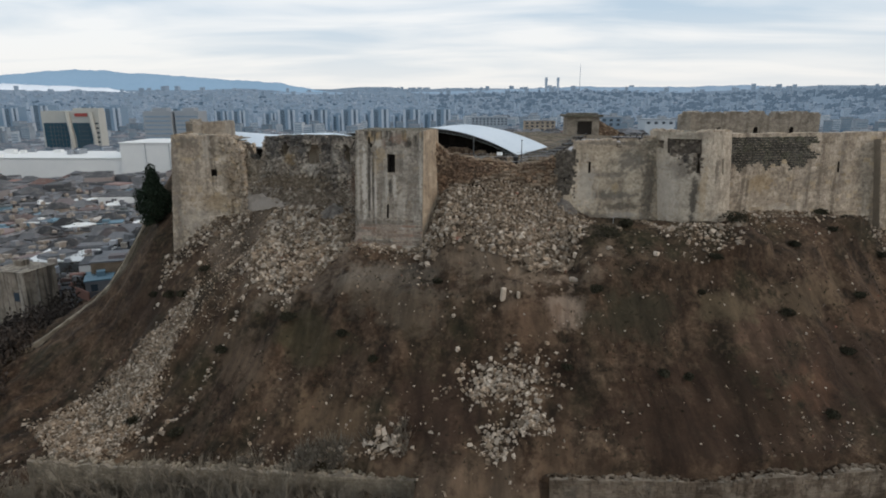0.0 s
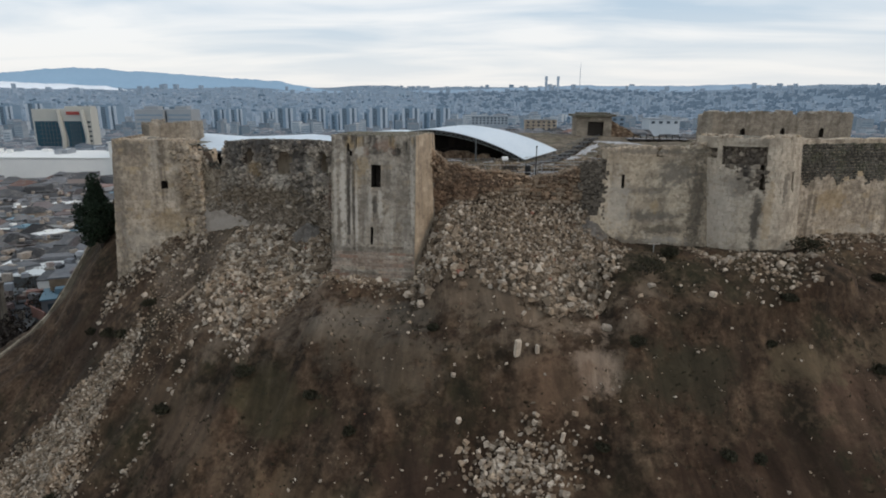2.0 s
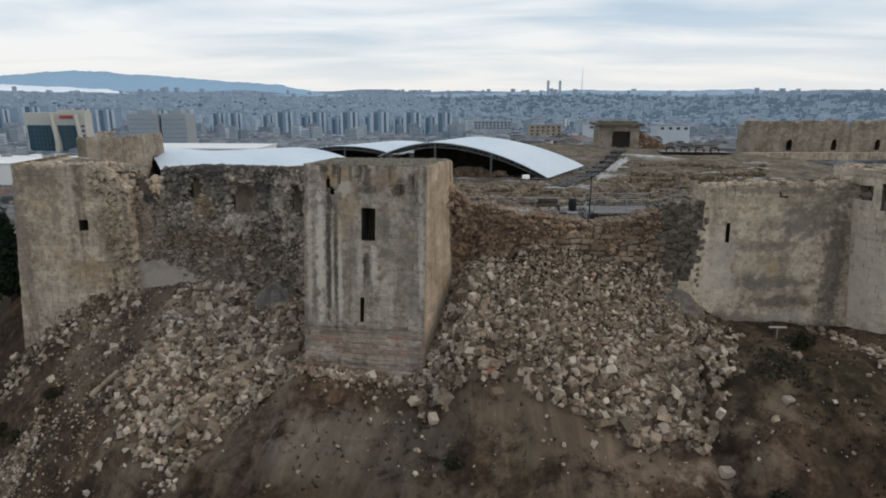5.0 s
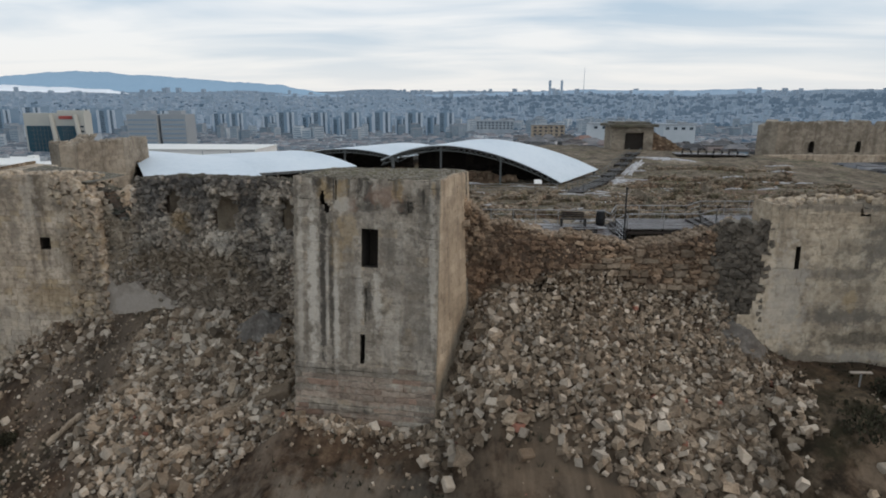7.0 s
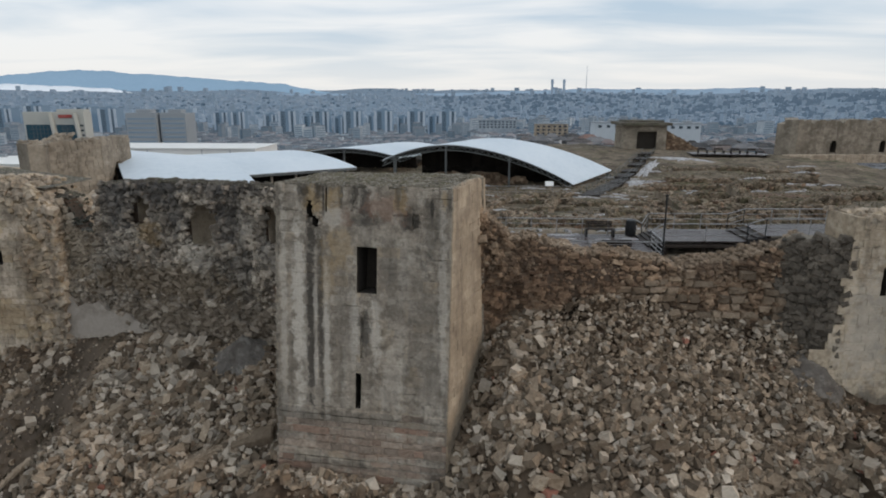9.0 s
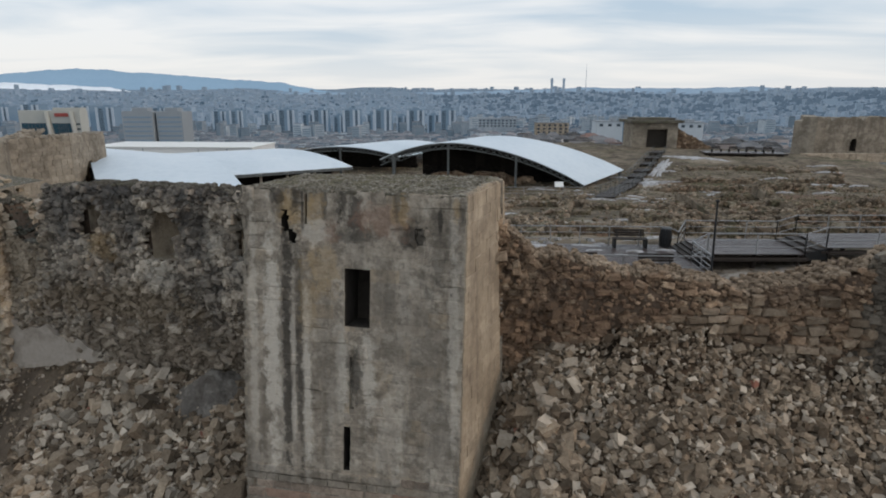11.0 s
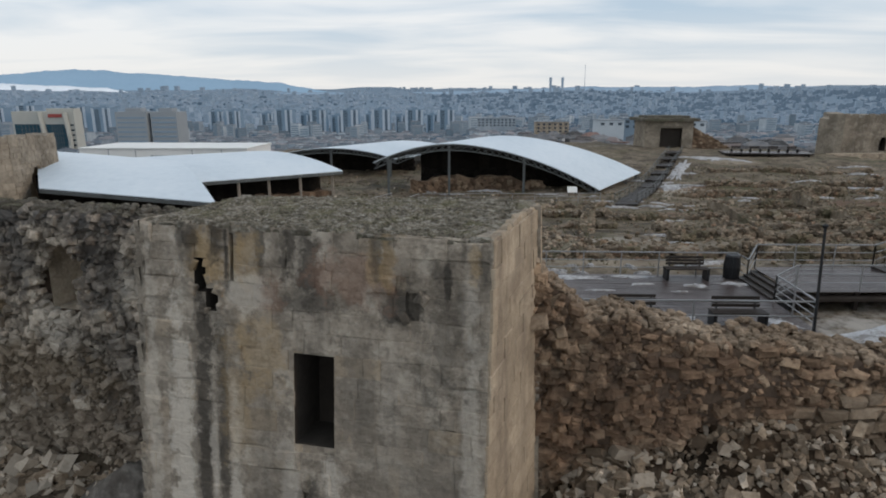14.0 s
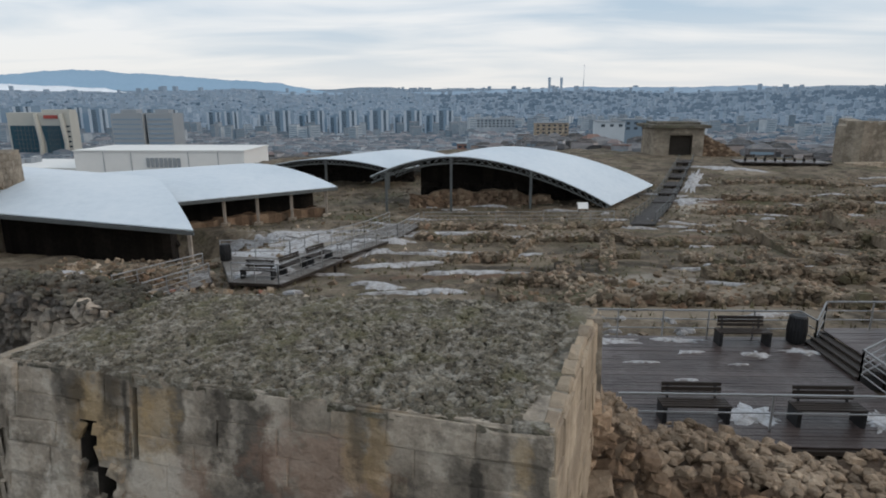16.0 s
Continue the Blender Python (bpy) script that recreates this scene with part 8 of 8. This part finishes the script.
# ---- the town ----
def house(x, y, w, d, h, turn, seed, label, roof="flat", wall=None, cover=None, rows=True):
    r = random.Random(seed)
    z = ground_z(x, y) - 1.0
    T = thing("house", label, "house", (x, y, z), "old town houses")
    T.rotation_euler = (0, 0, radians(turn))
    g = Geo()
    g.box(Matrix(), w, d, h + 1)
    part("wall", g, wall or M["town_wall"], T, local=True)
    g = Geo()
    top = h + 1
    if roof == "hip":
        e = 0.4
        q = [(-w / 2 - e, -d / 2 - e, top), (w / 2 + e, -d / 2 - e, top), (w / 2 + e, d / 2 + e, top), (-w / 2 - e, d / 2 + e, top), (-w / 4, 0, top + 1.8), (w / 4, 0, top + 1.8)]
        g.add(q, [(0, 1, 5, 4), (1, 2, 5), (2, 3, 4, 5), (3, 0, 4), (3, 2, 1, 0)])
    else:
        g.box(Matrix.Translation((0, 0, top)), w + 0.3, d + 0.3, 0.25)
        g.box(Matrix.Translation((r.uniform(-w / 4, w / 4), r.uniform(-d / 4, d / 4), top + 0.25)), w * 0.25, d * 0.25, r.uniform(0.3, 1.0))
    part("roof", g, cover or M["town_roof"], T, local=True)
    if not rows:
        g = Geo()
        g.box(Matrix.Translation((0.2 * w, -d / 2 - 0.02, 0.6 * h)), 1.0, 0.12, 1.5)
        part("window", g, M["window_glass"], T, local=True)
    for fl in range(max(1, int(h / 3)) if rows else 0):
        n = max(2, int(w / 3))
        for i in range(n):
            g = Geo()
            g.box(Matrix.Translation((-w / 2 + w * (i + 0.5) / n, -d / 2 - 0.02, 1.9 + 3 * fl)), 1.1, 0.12, 1.3)
            win = part("window", g, M["window_glass"], T, local=True)
            g = Geo()
            g.box(Matrix.Translation((-w / 2 + w * (i + 0.5) / n, -d / 2 - 0.06, 1.78 + 3 * fl)), 1.35, 0.2, 0.12)
            part("sill", g, M["plaster_post"], win, local=True)
        g = Geo()
        g.box(Matrix.Translation((w / 2 + 0.02, r.uniform(-d / 4, d / 4), 1.9 + 3 * fl)), 0.12, 1.1, 1.3)
        part("window", g, M["window_glass"], T, local=True)


def old_town():
    r = random.Random(91)
    placed = []
    tones = ["pale rendered town house with a flat roof", "grey concrete town house with a flat roof", "town house with a faded red tiled roof"]
    n = 0
    while len(placed) < 170 and n < 4000:
        n += 1
        a = radians(r.uniform(22.5, 41))
        q = r.uniform(126, 300)
        x, y = 1.8 - q * math.sin(a), 1.8 + q * math.cos(a)
        if math.hypot(x - 3, 112 - y) < 70 or math.hypot(x + 70, y - 96) < 10 or any(math.hypot(x - u, y - v) < 7.0 for u, v in placed):
            continue
        placed.append((x, y))
        k = r.choice((0, 0, 1, 1, 1, 2))
        paint = M[r.choice(("town_wall", "town_wall", "town_wall", "hall_white", "plaster_post", "sky_paint"))]
        lid = M[r.choice(("town_roof", "town_roof", "town_roof", "town_roof", "hall_white", "steel_dark", "sky_paint"))]
        house(x, y, r.uniform(4.5, 7.5), r.uniform(4.5, 7), r.choice((2.8, 3.0, 5.4, 5.8)), r.uniform(-25, 35), 2000 + n, tones[k], "hip" if k == 2 else "flat", paint, M["town_roof"] if k == 2 else lid)
    # odd shapes near the foot of the mound
    house(-72.2, 97.0, 7, 6, 9.4, -12, 1, "tall old ochre stone house with one small window", "flat", M["limestone"], M["limestone"], False)
    house(-84.0, 127.0, 14, 12, 5.0, 10, 2, "market hall with a pale sheet roof", "flat", M["steel_dark"], M["hall_white"])
    house(-84.0, 150.0, 17, 9, 3.4, 15, 3, "open garage with a blue steel front", "flat", M["office_glass"], M["hall_white"])
    house(-66.0, 118.0, 12, 9, 5.2, 20, 4, "low stone house with a grey roof", "flat", M["rubble"], M["town_roof"], False)
    house(-120.0, 225.0, 26, 14, 8, 5, 5, "white apartment house with rows of windows", "flat", M["hall_white"], M["town_roof"])


old_town()


def street():
    g = Geo()
    pts = [(-66, 90), (-74, 108), (-80, 135), (-78, 165), (-90, 210)]
    vs = []
    for i, (x, y) in enumerate(pts):
        u, v = pts[max(0, i - 1)], pts[min(len(pts) - 1, i + 1)]
        d = Vector((v[0] - u[0], v[1] - u[1])).normalized()
        for s in (-3.5, 3.5):
            px, py = x - d.y * s, y + d.x * s
            vs.append((px, py, ground_z(px, py, False) + 0.35))
    g.add(vs, [(2 * i, 2 * i + 2, 2 * i + 3, 2 * i + 1) for i in range(len(pts) - 1)])
    single("road", g, M["street"], "grey street curving round the mound", "road", kind="structure", smooth=True)


street()


def joined_town():
    r = random.Random(55)
    near, mid, far = Geo(), Geo(), Geo()

    def put(g, x, y, w, d, h, roof):
        z = ground_z(x, y, False) - 2
        m = Matrix.Translation((x, y, z)) @ Matrix.Rotation(r.uniform(-0.6, 0.6), 4, "Z")
        g.box(m, w, d, h + 2, 0)
        if roof:
            q = [(-w / 2, -d / 2, h + 2.02), (w / 2, -d / 2, h + 2.02), (w / 2, d / 2, h + 2.02), (-w / 2, d / 2, h + 2.02), (-w / 4, 0, h + 4), (w / 4, 0, h + 4)]
            g.add([m @ Vector(p) for p in q], [(0, 1, 5, 4), (1, 2, 5), (2, 3, 4, 5), (3, 0, 4)], 1)
        else:
            g.box(m @ Matrix.Translation((0, 0, h + 2.0)), w * 0.96, d * 0.96, 0.4, 1)
        if h > 8 and w < 40:
            for k in range(int(h / 3.2)):
                g.box(m @ Matrix.Translation((0, -d / 2 - 0.05, 3 + 3.2 * k)), w * 0.86, 0.2, 1.2, 2)

    for i in range(11000):
        a = radians(r.uniform(-40, 46))
        q = 300 * (4200 / 300) ** (r.random() ** 0.8)
        x, y = -q * math.sin(a), q * math.cos(a)
        if math.hypot(x - 3, 112 - y) < 130:
            continue
        if 320 < y < 460 and -370 < x < -100:
            continue
        k = 1 + q / 2500
        tall = q > 900 and r.random() < 0.10
        put(far if q > 1500 else mid if q > 550 else near, x, y, r.uniform(5, 11) * k, r.uniform(5, 10) * k, (r.uniform(14, 26) if tall else r.uniform(4, 9)) * (0.8 + 0.2 * k), r.random() < 0.35 and not tall)
    for i in range(620):
        a = radians(r.uniform(24, 42))
        q = r.uniform(150, 400)
        x, y = 1.8 - q * math.sin(a), q * math.cos(a)
        if math.hypot(x - 3, 112 - y) < 84 or y > 320:
            continue
        put(near, x, y, r.uniform(4.5, 8), r.uniform(4.5, 7.5), r.uniform(2.5, 6), r.random() < 0.3)
    for i in range(150):
        a = radians(r.uniform(-24, -4))
        q = r.uniform(330, 480)
        put(near, -q * math.sin(a), q * math.cos(a), r.uniform(6, 13), r.uniform(6, 10), r.uniform(9, 17), r.random() < 0.5)
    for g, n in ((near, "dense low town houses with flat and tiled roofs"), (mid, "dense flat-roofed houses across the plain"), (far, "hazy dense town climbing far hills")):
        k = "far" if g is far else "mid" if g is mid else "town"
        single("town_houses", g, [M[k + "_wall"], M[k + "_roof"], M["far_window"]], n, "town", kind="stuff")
    # dark trees and bare groves between the roofs
    t, u = Geo(), Geo()
    for i in range(2600):
        a = radians(r.uniform(-40, 44))
        q = 150 * (3600 / 150) ** (r.random() ** 0.7)
        x, y = -q * math.sin(a), q * math.cos(a)
        if math.hypot(x - 3, 112 - y) < 95 or (320 < y < 460 and -370 < x < -100):
            continue
        s = r.uniform(1.3, 2.8) * (1 + q / 2200)
        z = ground_z(x, y, False)
        for _ in range(5):
            b = BLOCKS[r.randrange(24)]
            m = Matrix.Translation((x + r.uniform(-s, s) * 1.6, y + r.uniform(-s, s), z + s * r.uniform(0.3, 1.1))) @ Euler((r.random() * 6, r.random() * 6, 0)).to_matrix().to_4x4() @ Matrix.Scale(s * r.uniform(0.5, 1.2), 4)
            (t if q < 700 else u).add([m @ Vector(p) for p in b[0]], b[1])
    bits = [Geo() for _ in range(4)]
    for i in range(2000):
        a = radians(r.uniform(23, 42))
        q = r.uniform(128, 330)
        x, y = 1.8 - q * math.sin(a), 1.8 + q * math.cos(a)
        if math.hypot(x - 3, 112 - y) < 72:
            continue
        z, k = ground_z(x, y, False) - 0.4, r.random()
        m = Matrix.Translation((x, y, z)) @ Matrix.Rotation(r.uniform(-0.6, 0.6), 4, "Z")
        if k < 0.45:
            bits[r.randrange(4)].box(m, r.uniform(1.0, 2.6), r.uniform(1.0, 2.4), r.uniform(1.8, 4.2))
        elif k < 0.75:
            bits[r.randrange(4)].box(m, r.uniform(3, 8), 0.25, r.uniform(1.6, 2.6))
        else:
            bits[r.randrange(2)].box(m @ Matrix.Translation((0, 0, r.uniform(4.5, 6.5))), r.uniform(0.8, 1.6), r.uniform(0.8, 1.6), r.uniform(0.7, 1.4))
    for g, k in zip(bits, ("town_wall", "plaster_post", "red_block", "town_roof")):
        single("town_sheds", g, M[k], "small sheds, roof tanks and yard walls of the old town", "sheds", kind="stuff")
    w = Geo()
    for i in range(640):
        # a dense grove fills part of the old town
        a = radians(r.uniform(24, 42) if i > 130 else r.uniform(31, 37))
        q = r.uniform(95, 330) if i > 130 else r.uniform(146, 182)
        x, y = 1.8 - q * math.sin(a), 1.8 + q * math.cos(a)
        if math.hypot(x - 3, 112 - y) < 71:
            continue
        z, s = ground_z(x, y, False), r.uniform(1.4, 2.6)
        w.tube([(x, y, z - 0.5), (x, y, z + s * 1.2)], [0.15, 0.06], 5)
        for _ in range(3):
            leaf_cloud(w, (x + r.uniform(-s, s) * 0.5, y + r.uniform(-s, s) * 0.5, z + s * r.uniform(0.9, 1.5)), (s * 0.8, s * 0.8, s * 0.8), 45, 0.28, r)
    for i in range(170):
        # scrubby trees along the foot of the mound
        x, y = r.uniform(-70, -50), r.uniform(56, 94)
        if math.hypot(x - 3, 112 - y) < 67.5:
            continue
        z, s = ground_z(x, y, False), r.uniform(1.2, 2.2)
        w.tube([(x, y, z - 0.5), (x, y, z + s * 1.2)], [0.15, 0.06], 5)
        for _ in range(3):
            leaf_cloud(w, (x + r.uniform(-s, s) * 0.6, y + r.uniform(-s, s) * 0.6, z + s * r.uniform(0.5, 1.3)), (s * 0.8, s * 0.8, s * 0.7), 45, 0.28, r)
    single("town_trees", w, M["winter_twigs"], "dark bare trees between the old town houses", "trees", kind="stuff")
    v = Geo()
    for i in range(1500):
        a = radians(-39 + 42 * r.random() ** 1.7)
        q = r.uniform(650, 3700)
        x, y = -q * math.sin(a), q * math.cos(a)
        z = ground_z(x, y, False)
        for _ in range(5):
            b, s = BLOCKS[r.randrange(24)], r.uniform(3, 7) * (0.7 + q / 2600)
            m = Matrix.Translation((x + r.uniform(-s, s) * 2, y, z + s * r.uniform(0.2, 1.0))) @ Euler((r.random() * 6, r.random() * 6, 0)).to_matrix().to_4x4() @ Matrix.Scale(s, 4)
            (u if q < 1700 else v).add([m @ Vector(p) for p in b[0]], b[1])
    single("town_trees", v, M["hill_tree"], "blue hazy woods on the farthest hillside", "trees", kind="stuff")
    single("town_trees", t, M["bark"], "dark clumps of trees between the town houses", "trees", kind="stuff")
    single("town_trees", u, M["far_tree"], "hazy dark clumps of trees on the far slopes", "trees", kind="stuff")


joined_town()


def apartment_tower(x, y, w, d, z0, z1, seed, label="grey high-rise apartment block with pale corner strips"):
    T = thing("apartment_building", label, "apartment block", (x, y, z0), "high-rise blocks")
    h = z1 - z0
    g = Geo()
    g.box(Matrix(), w, d, h)
    part("wall", g, M["tower_wall"], T, local=True)
    for s in (-0.5, 0.18, 0.5):
        g = Geo()
        g.box(Matrix.Translation((s * w * 0.9, -d / 2 - 0.6, 0)), w * 0.13, 1.4, h)
        part("pilaster", g, M["tower_strip"], T, local=True)
    for s in (-0.25, 0.34):
        for k in range(int(h / 3.1)):
            g = Geo()
            g.box(Matrix.Translation((s * w * 0.9, -d / 2 - 0.1, 1 + 3.1 * k)), w * 0.24, 0.5, 1.7)
            part("window", g, M["window_glass"], T, local=True)
    g = Geo()
    g.box(Matrix.Translation((0, 0, h)), w * 1.06, d * 1.06, 1.2)
    g.box(Matrix.Translation((0, 0, h + 1.2)), w * 0.35, d * 0.4, 3)
    part("roof", g, M["tower_wall"], T, local=True)


for i, (x, w, top, y) in enumerate(((-328, 31, 26, 1150), (-270, 28, 25, 1165), (-210, 30, 26, 1150), (-154, 31, 27, 1150), (-95, 30, 26, 1150), (-39, 29, 26, 1160), (-300, 22, 16, 1190), (-240, 22, 15, 1180), (-124, 20, 15, 1190), (-66, 22, 16, 1190), (-182, 20, 17, 1200),
                                    (-640, 32, 30, 1120), (-690, 30, 32, 1130), (-560, 26, 28, 1150), (-515, 30, 28, 1120), (-430, 24, 24, 1180), (-470, 26, 22, 1200), (-760, 30, 34, 1100), (-830, 28, 30, 1120), (-890, 30, 30, 1140), (-385, 24, 18, 1230))):
    apartment_tower(x, y, w, w * 0.8, -22, top, i)


def glass_office():
    x0, x1, y = -416, -358, 598
    T = thing("office_building", "cream office block with two tall dark glass bays", "office", ((x0 + x1) / 2, y, -12))
    g = Geo()
    g.box(Matrix.Translation(((x0 + x1) / 2, y + 6, -12)), x1 - x0, 12, 46)
    part("wall", g, M["office_frame"], T)
    for a, b, top in ((x0 + 2.0, x0 + 27.0, 22.5), (x0 + 32.0, x0 + 49.0, 22.5)):
        g = Geo()
        n = 8
        vs = []
        for i in range(n + 1):
            t = i / n
            c = 1.5 * math.sin(t * math.pi * 1.25)
            z = -10 + (top + 10) * t
            l, r = a + (c if a > x0 + 5 else 0), b + c
            vs += [(l, y - 0.6, z), (r, y - 0.6, z), (l, y + 1, z), (r, y + 1, z)]
        g.add(vs, [(4 * i, 4 * i + 1, 4 * i + 5, 4 * i + 4) for i in range(n)] + [(4 * i + 1, 4 * i + 3, 4 * i + 7, 4 * i + 5) for i in range(n)] + [(4 * i + 2, 4 * i, 4 * i + 4, 4 * i + 6) for i in range(n)] + [(4 * n, 4 * n + 1, 4 * n + 3, 4 * n + 2)])
        bay = part("glass_bay", g, M["office_glass"], T, "tall dark blue glass bay")
        for k in range(1, 6):
            g = Geo()
            g.box(Matrix.Translation((a + 3 + (b - a - 4) * k / 6, y - 0.7, -10)), 0.35, 0.2, top + 10)
            part("mullion", g, M["steel_dark"], bay)
        for k in range(1, 8):
            g = Geo()
            g.box(Matrix.Translation(((a + b) / 2 + 1, y - 0.68, -10 + 4.0 * k)), b - a - 4, 0.15, 0.3)
            part("transom", g, M["steel_dark"], bay)
    for a in (x0 + 28.2, x0 + 51.5):
        g = Geo()
        pts = [(a + 1.5 * math.sin(t * math.pi * 1.25), y - 1.6, -11 + 44 * t) for t in [i / 10 for i in range(11)]]
        g.tube(pts, [2.1] * 11, 6)
        part("curved_pier", g, M["office_frame"], T, "pale curved pier")
    for k in range(7):
        g = Geo()
        g.box(Matrix.Translation((x1 - 2.6, y - 0.2, -6 + 4.5 * k)), 3.2, 0.5, 1.6)
        part("window", g, M["window_glass"], T)
    g = Geo()
    g.box(Matrix.Translation((x1 - 17, y - 0.6, 28.6)), 13, 0.6, 3.0)
    part("sign_panel", g, M["red_sign"], T, "plain dark red sign panel")
    g = Geo()
    g.box(Matrix.Translation(((x0 + x1) / 2 + 16, y + 6, 34)), 26, 9, 2.5)
    part("roof", g, M["office_frame"], T)


glass_office()


def grey_office(x, y, w, label):
    T = thing("office_building", label, "office", (x, y, -10), "grey office slabs")
    g = Geo()
    g.box(Matrix(), w, 16, 46)
    part("wall", g, M["office_grey"], T, local=True)
    for k in range(13):
        g = Geo()
        g.box(Matrix.Translation((0, -8.0, 3 + 3.2 * k)), w * 0.9, 0.3, 1.0)
        part("window_band", g, M["tower_wall"], T, local=True)
    g = Geo()
    g.box(Matrix.Translation((0, 0, 46)), w * 0.5, 8, 2.5)
    part("roof", g, M["office_grey"], T, local=True)


grey_office(-234.6, 478, 22, "grey concrete office slab with faint window bands")
grey_office(-212.6, 480, 18.5, "pale grey office slab beside its twin")


def white_hall():
    T = thing("exhibition_hall", "long white windowless hall with panel joints", "hall", (-166, 374, -10))
    g = Geo()
    g.box(Matrix.Translation((-166, 394, -10)), 92, 40, 28.4)
    part("wall", g, M["hall_white"], T)
    for x in (-196, -181, -150, -134):
        g = Geo()
        g.box(Matrix.Translation((x, 373.9, -10)), 0.3, 0.3, 28)
        part("panel_joint", g, M["office_grey"], T)
    for i in range(8):
        g = Geo()
        g.box(Matrix.Translation((-172 + 2.4 * i, 373.8, 10)), 1.7, 0.5, 5.0)
        part("louvre", g, M["office_grey"], T)
    g = Geo()
    g.box(Matrix.Translation((-166, 394, 18.4)), 93, 41, 0.6)
    part("roof", g, M["hall_white"], T)
    L = thing("exhibition_hall", "low white flat-roofed hall wing", "hall", (-285, 390, -10))
    g = Geo()
    g.box(Matrix.Translation((-284, 400, -10)), 143, 50, 19)
    part("wall", g, M["hall_white"], L)
    g = Geo()
    g.box(Matrix.Translation((-284, 400, 9)), 144, 51, 0.5)
    part("roof", g, M["hall_white"], L, "flat white roof")
    for i in range(26):
        w = rng.uniform(2, 7)
        g = Geo()
        g.box(Matrix.Translation((rng.uniform(-350, -216), rng.uniform(378, 422), 9.4)), w, rng.uniform(2, 5), rng.uniform(1, 3.5))
        part("roof_unit", g, M["office_grey"] if i % 3 else M["hall_white"], L, "machine box on the roof")


white_hall()


def long_white(x, y, w, d, z0, h, label, mat, floors):
    T = thing("low_building", label, "building", (x, y, z0))
    g = Geo()
    g.box(Matrix(), w, d, h)
    part("wall", g, M[mat], T, local=True)
    n = int(w / 5)
    for k in range(floors):
        for i in range(n):
            g = Geo()
            g.box(Matrix.Translation((-w / 2 + w * (i + 0.5) / n, -d / 2, h - 3.4 - 3.6 * k)), 2.6, 0.4, 1.9)
            part("window", g, M["window_glass"], T, local=True)
    g = Geo()
    g.box(Matrix.Translation((0, 0, h)), w + 1.2, d + 1.2, 0.6)
    g.box(Matrix.Translation((w * 0.2, 0, h + 0.6)), w * 0.2, d * 0.4, 1.8)
    part("roof", g, M["office_grey"], T, local=True)


long_white(38, 900, 52, 20, -20, 39, "pale institutional building with rows of windows", "mid_wall", 3)
long_white(104, 520, 19, 20, -10, 38.6, "white flat-roofed building beyond the castle", "pale_block", 1)
long_white(123, 524, 17, 16, -10, 40, "blue-grey glazed block with a pale roof edge", "blue_block", 2)
long_white(161, 520, 24, 20, -10, 38, "low pale flat-roofed hall beyond the castle", "pale_block", 1)
long_white(86, 700, 34, 16, -10, 31, "ochre school building with rows of windows", "ochre_stone", 3)
long_white(-60, 520, 60, 22, -14, 19, "pale low block between the roofs", "mid_wall", 2)
long_white(10, 600, 40, 18, -14, 21, "faded brick-red block between the roofs", "red_block", 3)


def mast(x, y, z0, h, w, label):
    T = thing("radio_mast", label, "mast", (x, y, z0))
    g = Geo()
    g.tube([(0, 0, 0), (0, 0, h)], [w, w * 0.3], 6)
    part("pole", g, M["far_wall"], T, local=True)


mast(640, 3500, 40, 190, 2.2, "tall thin radio mast on the skyline")
for x in (455, 520):
    T = thing("water_tower", "slender tower on the far skyline", "tower", (x, 3500, 50), "skyline towers")
    g = Geo()
    g.tube([(0, 0, 0), (0, 0, 85), (0, 0, 90), (0, 0, 108)], [6.5, 6.5, 8, 7], 10)
    part("shaft", g, M["far_wall"], T, local=True)
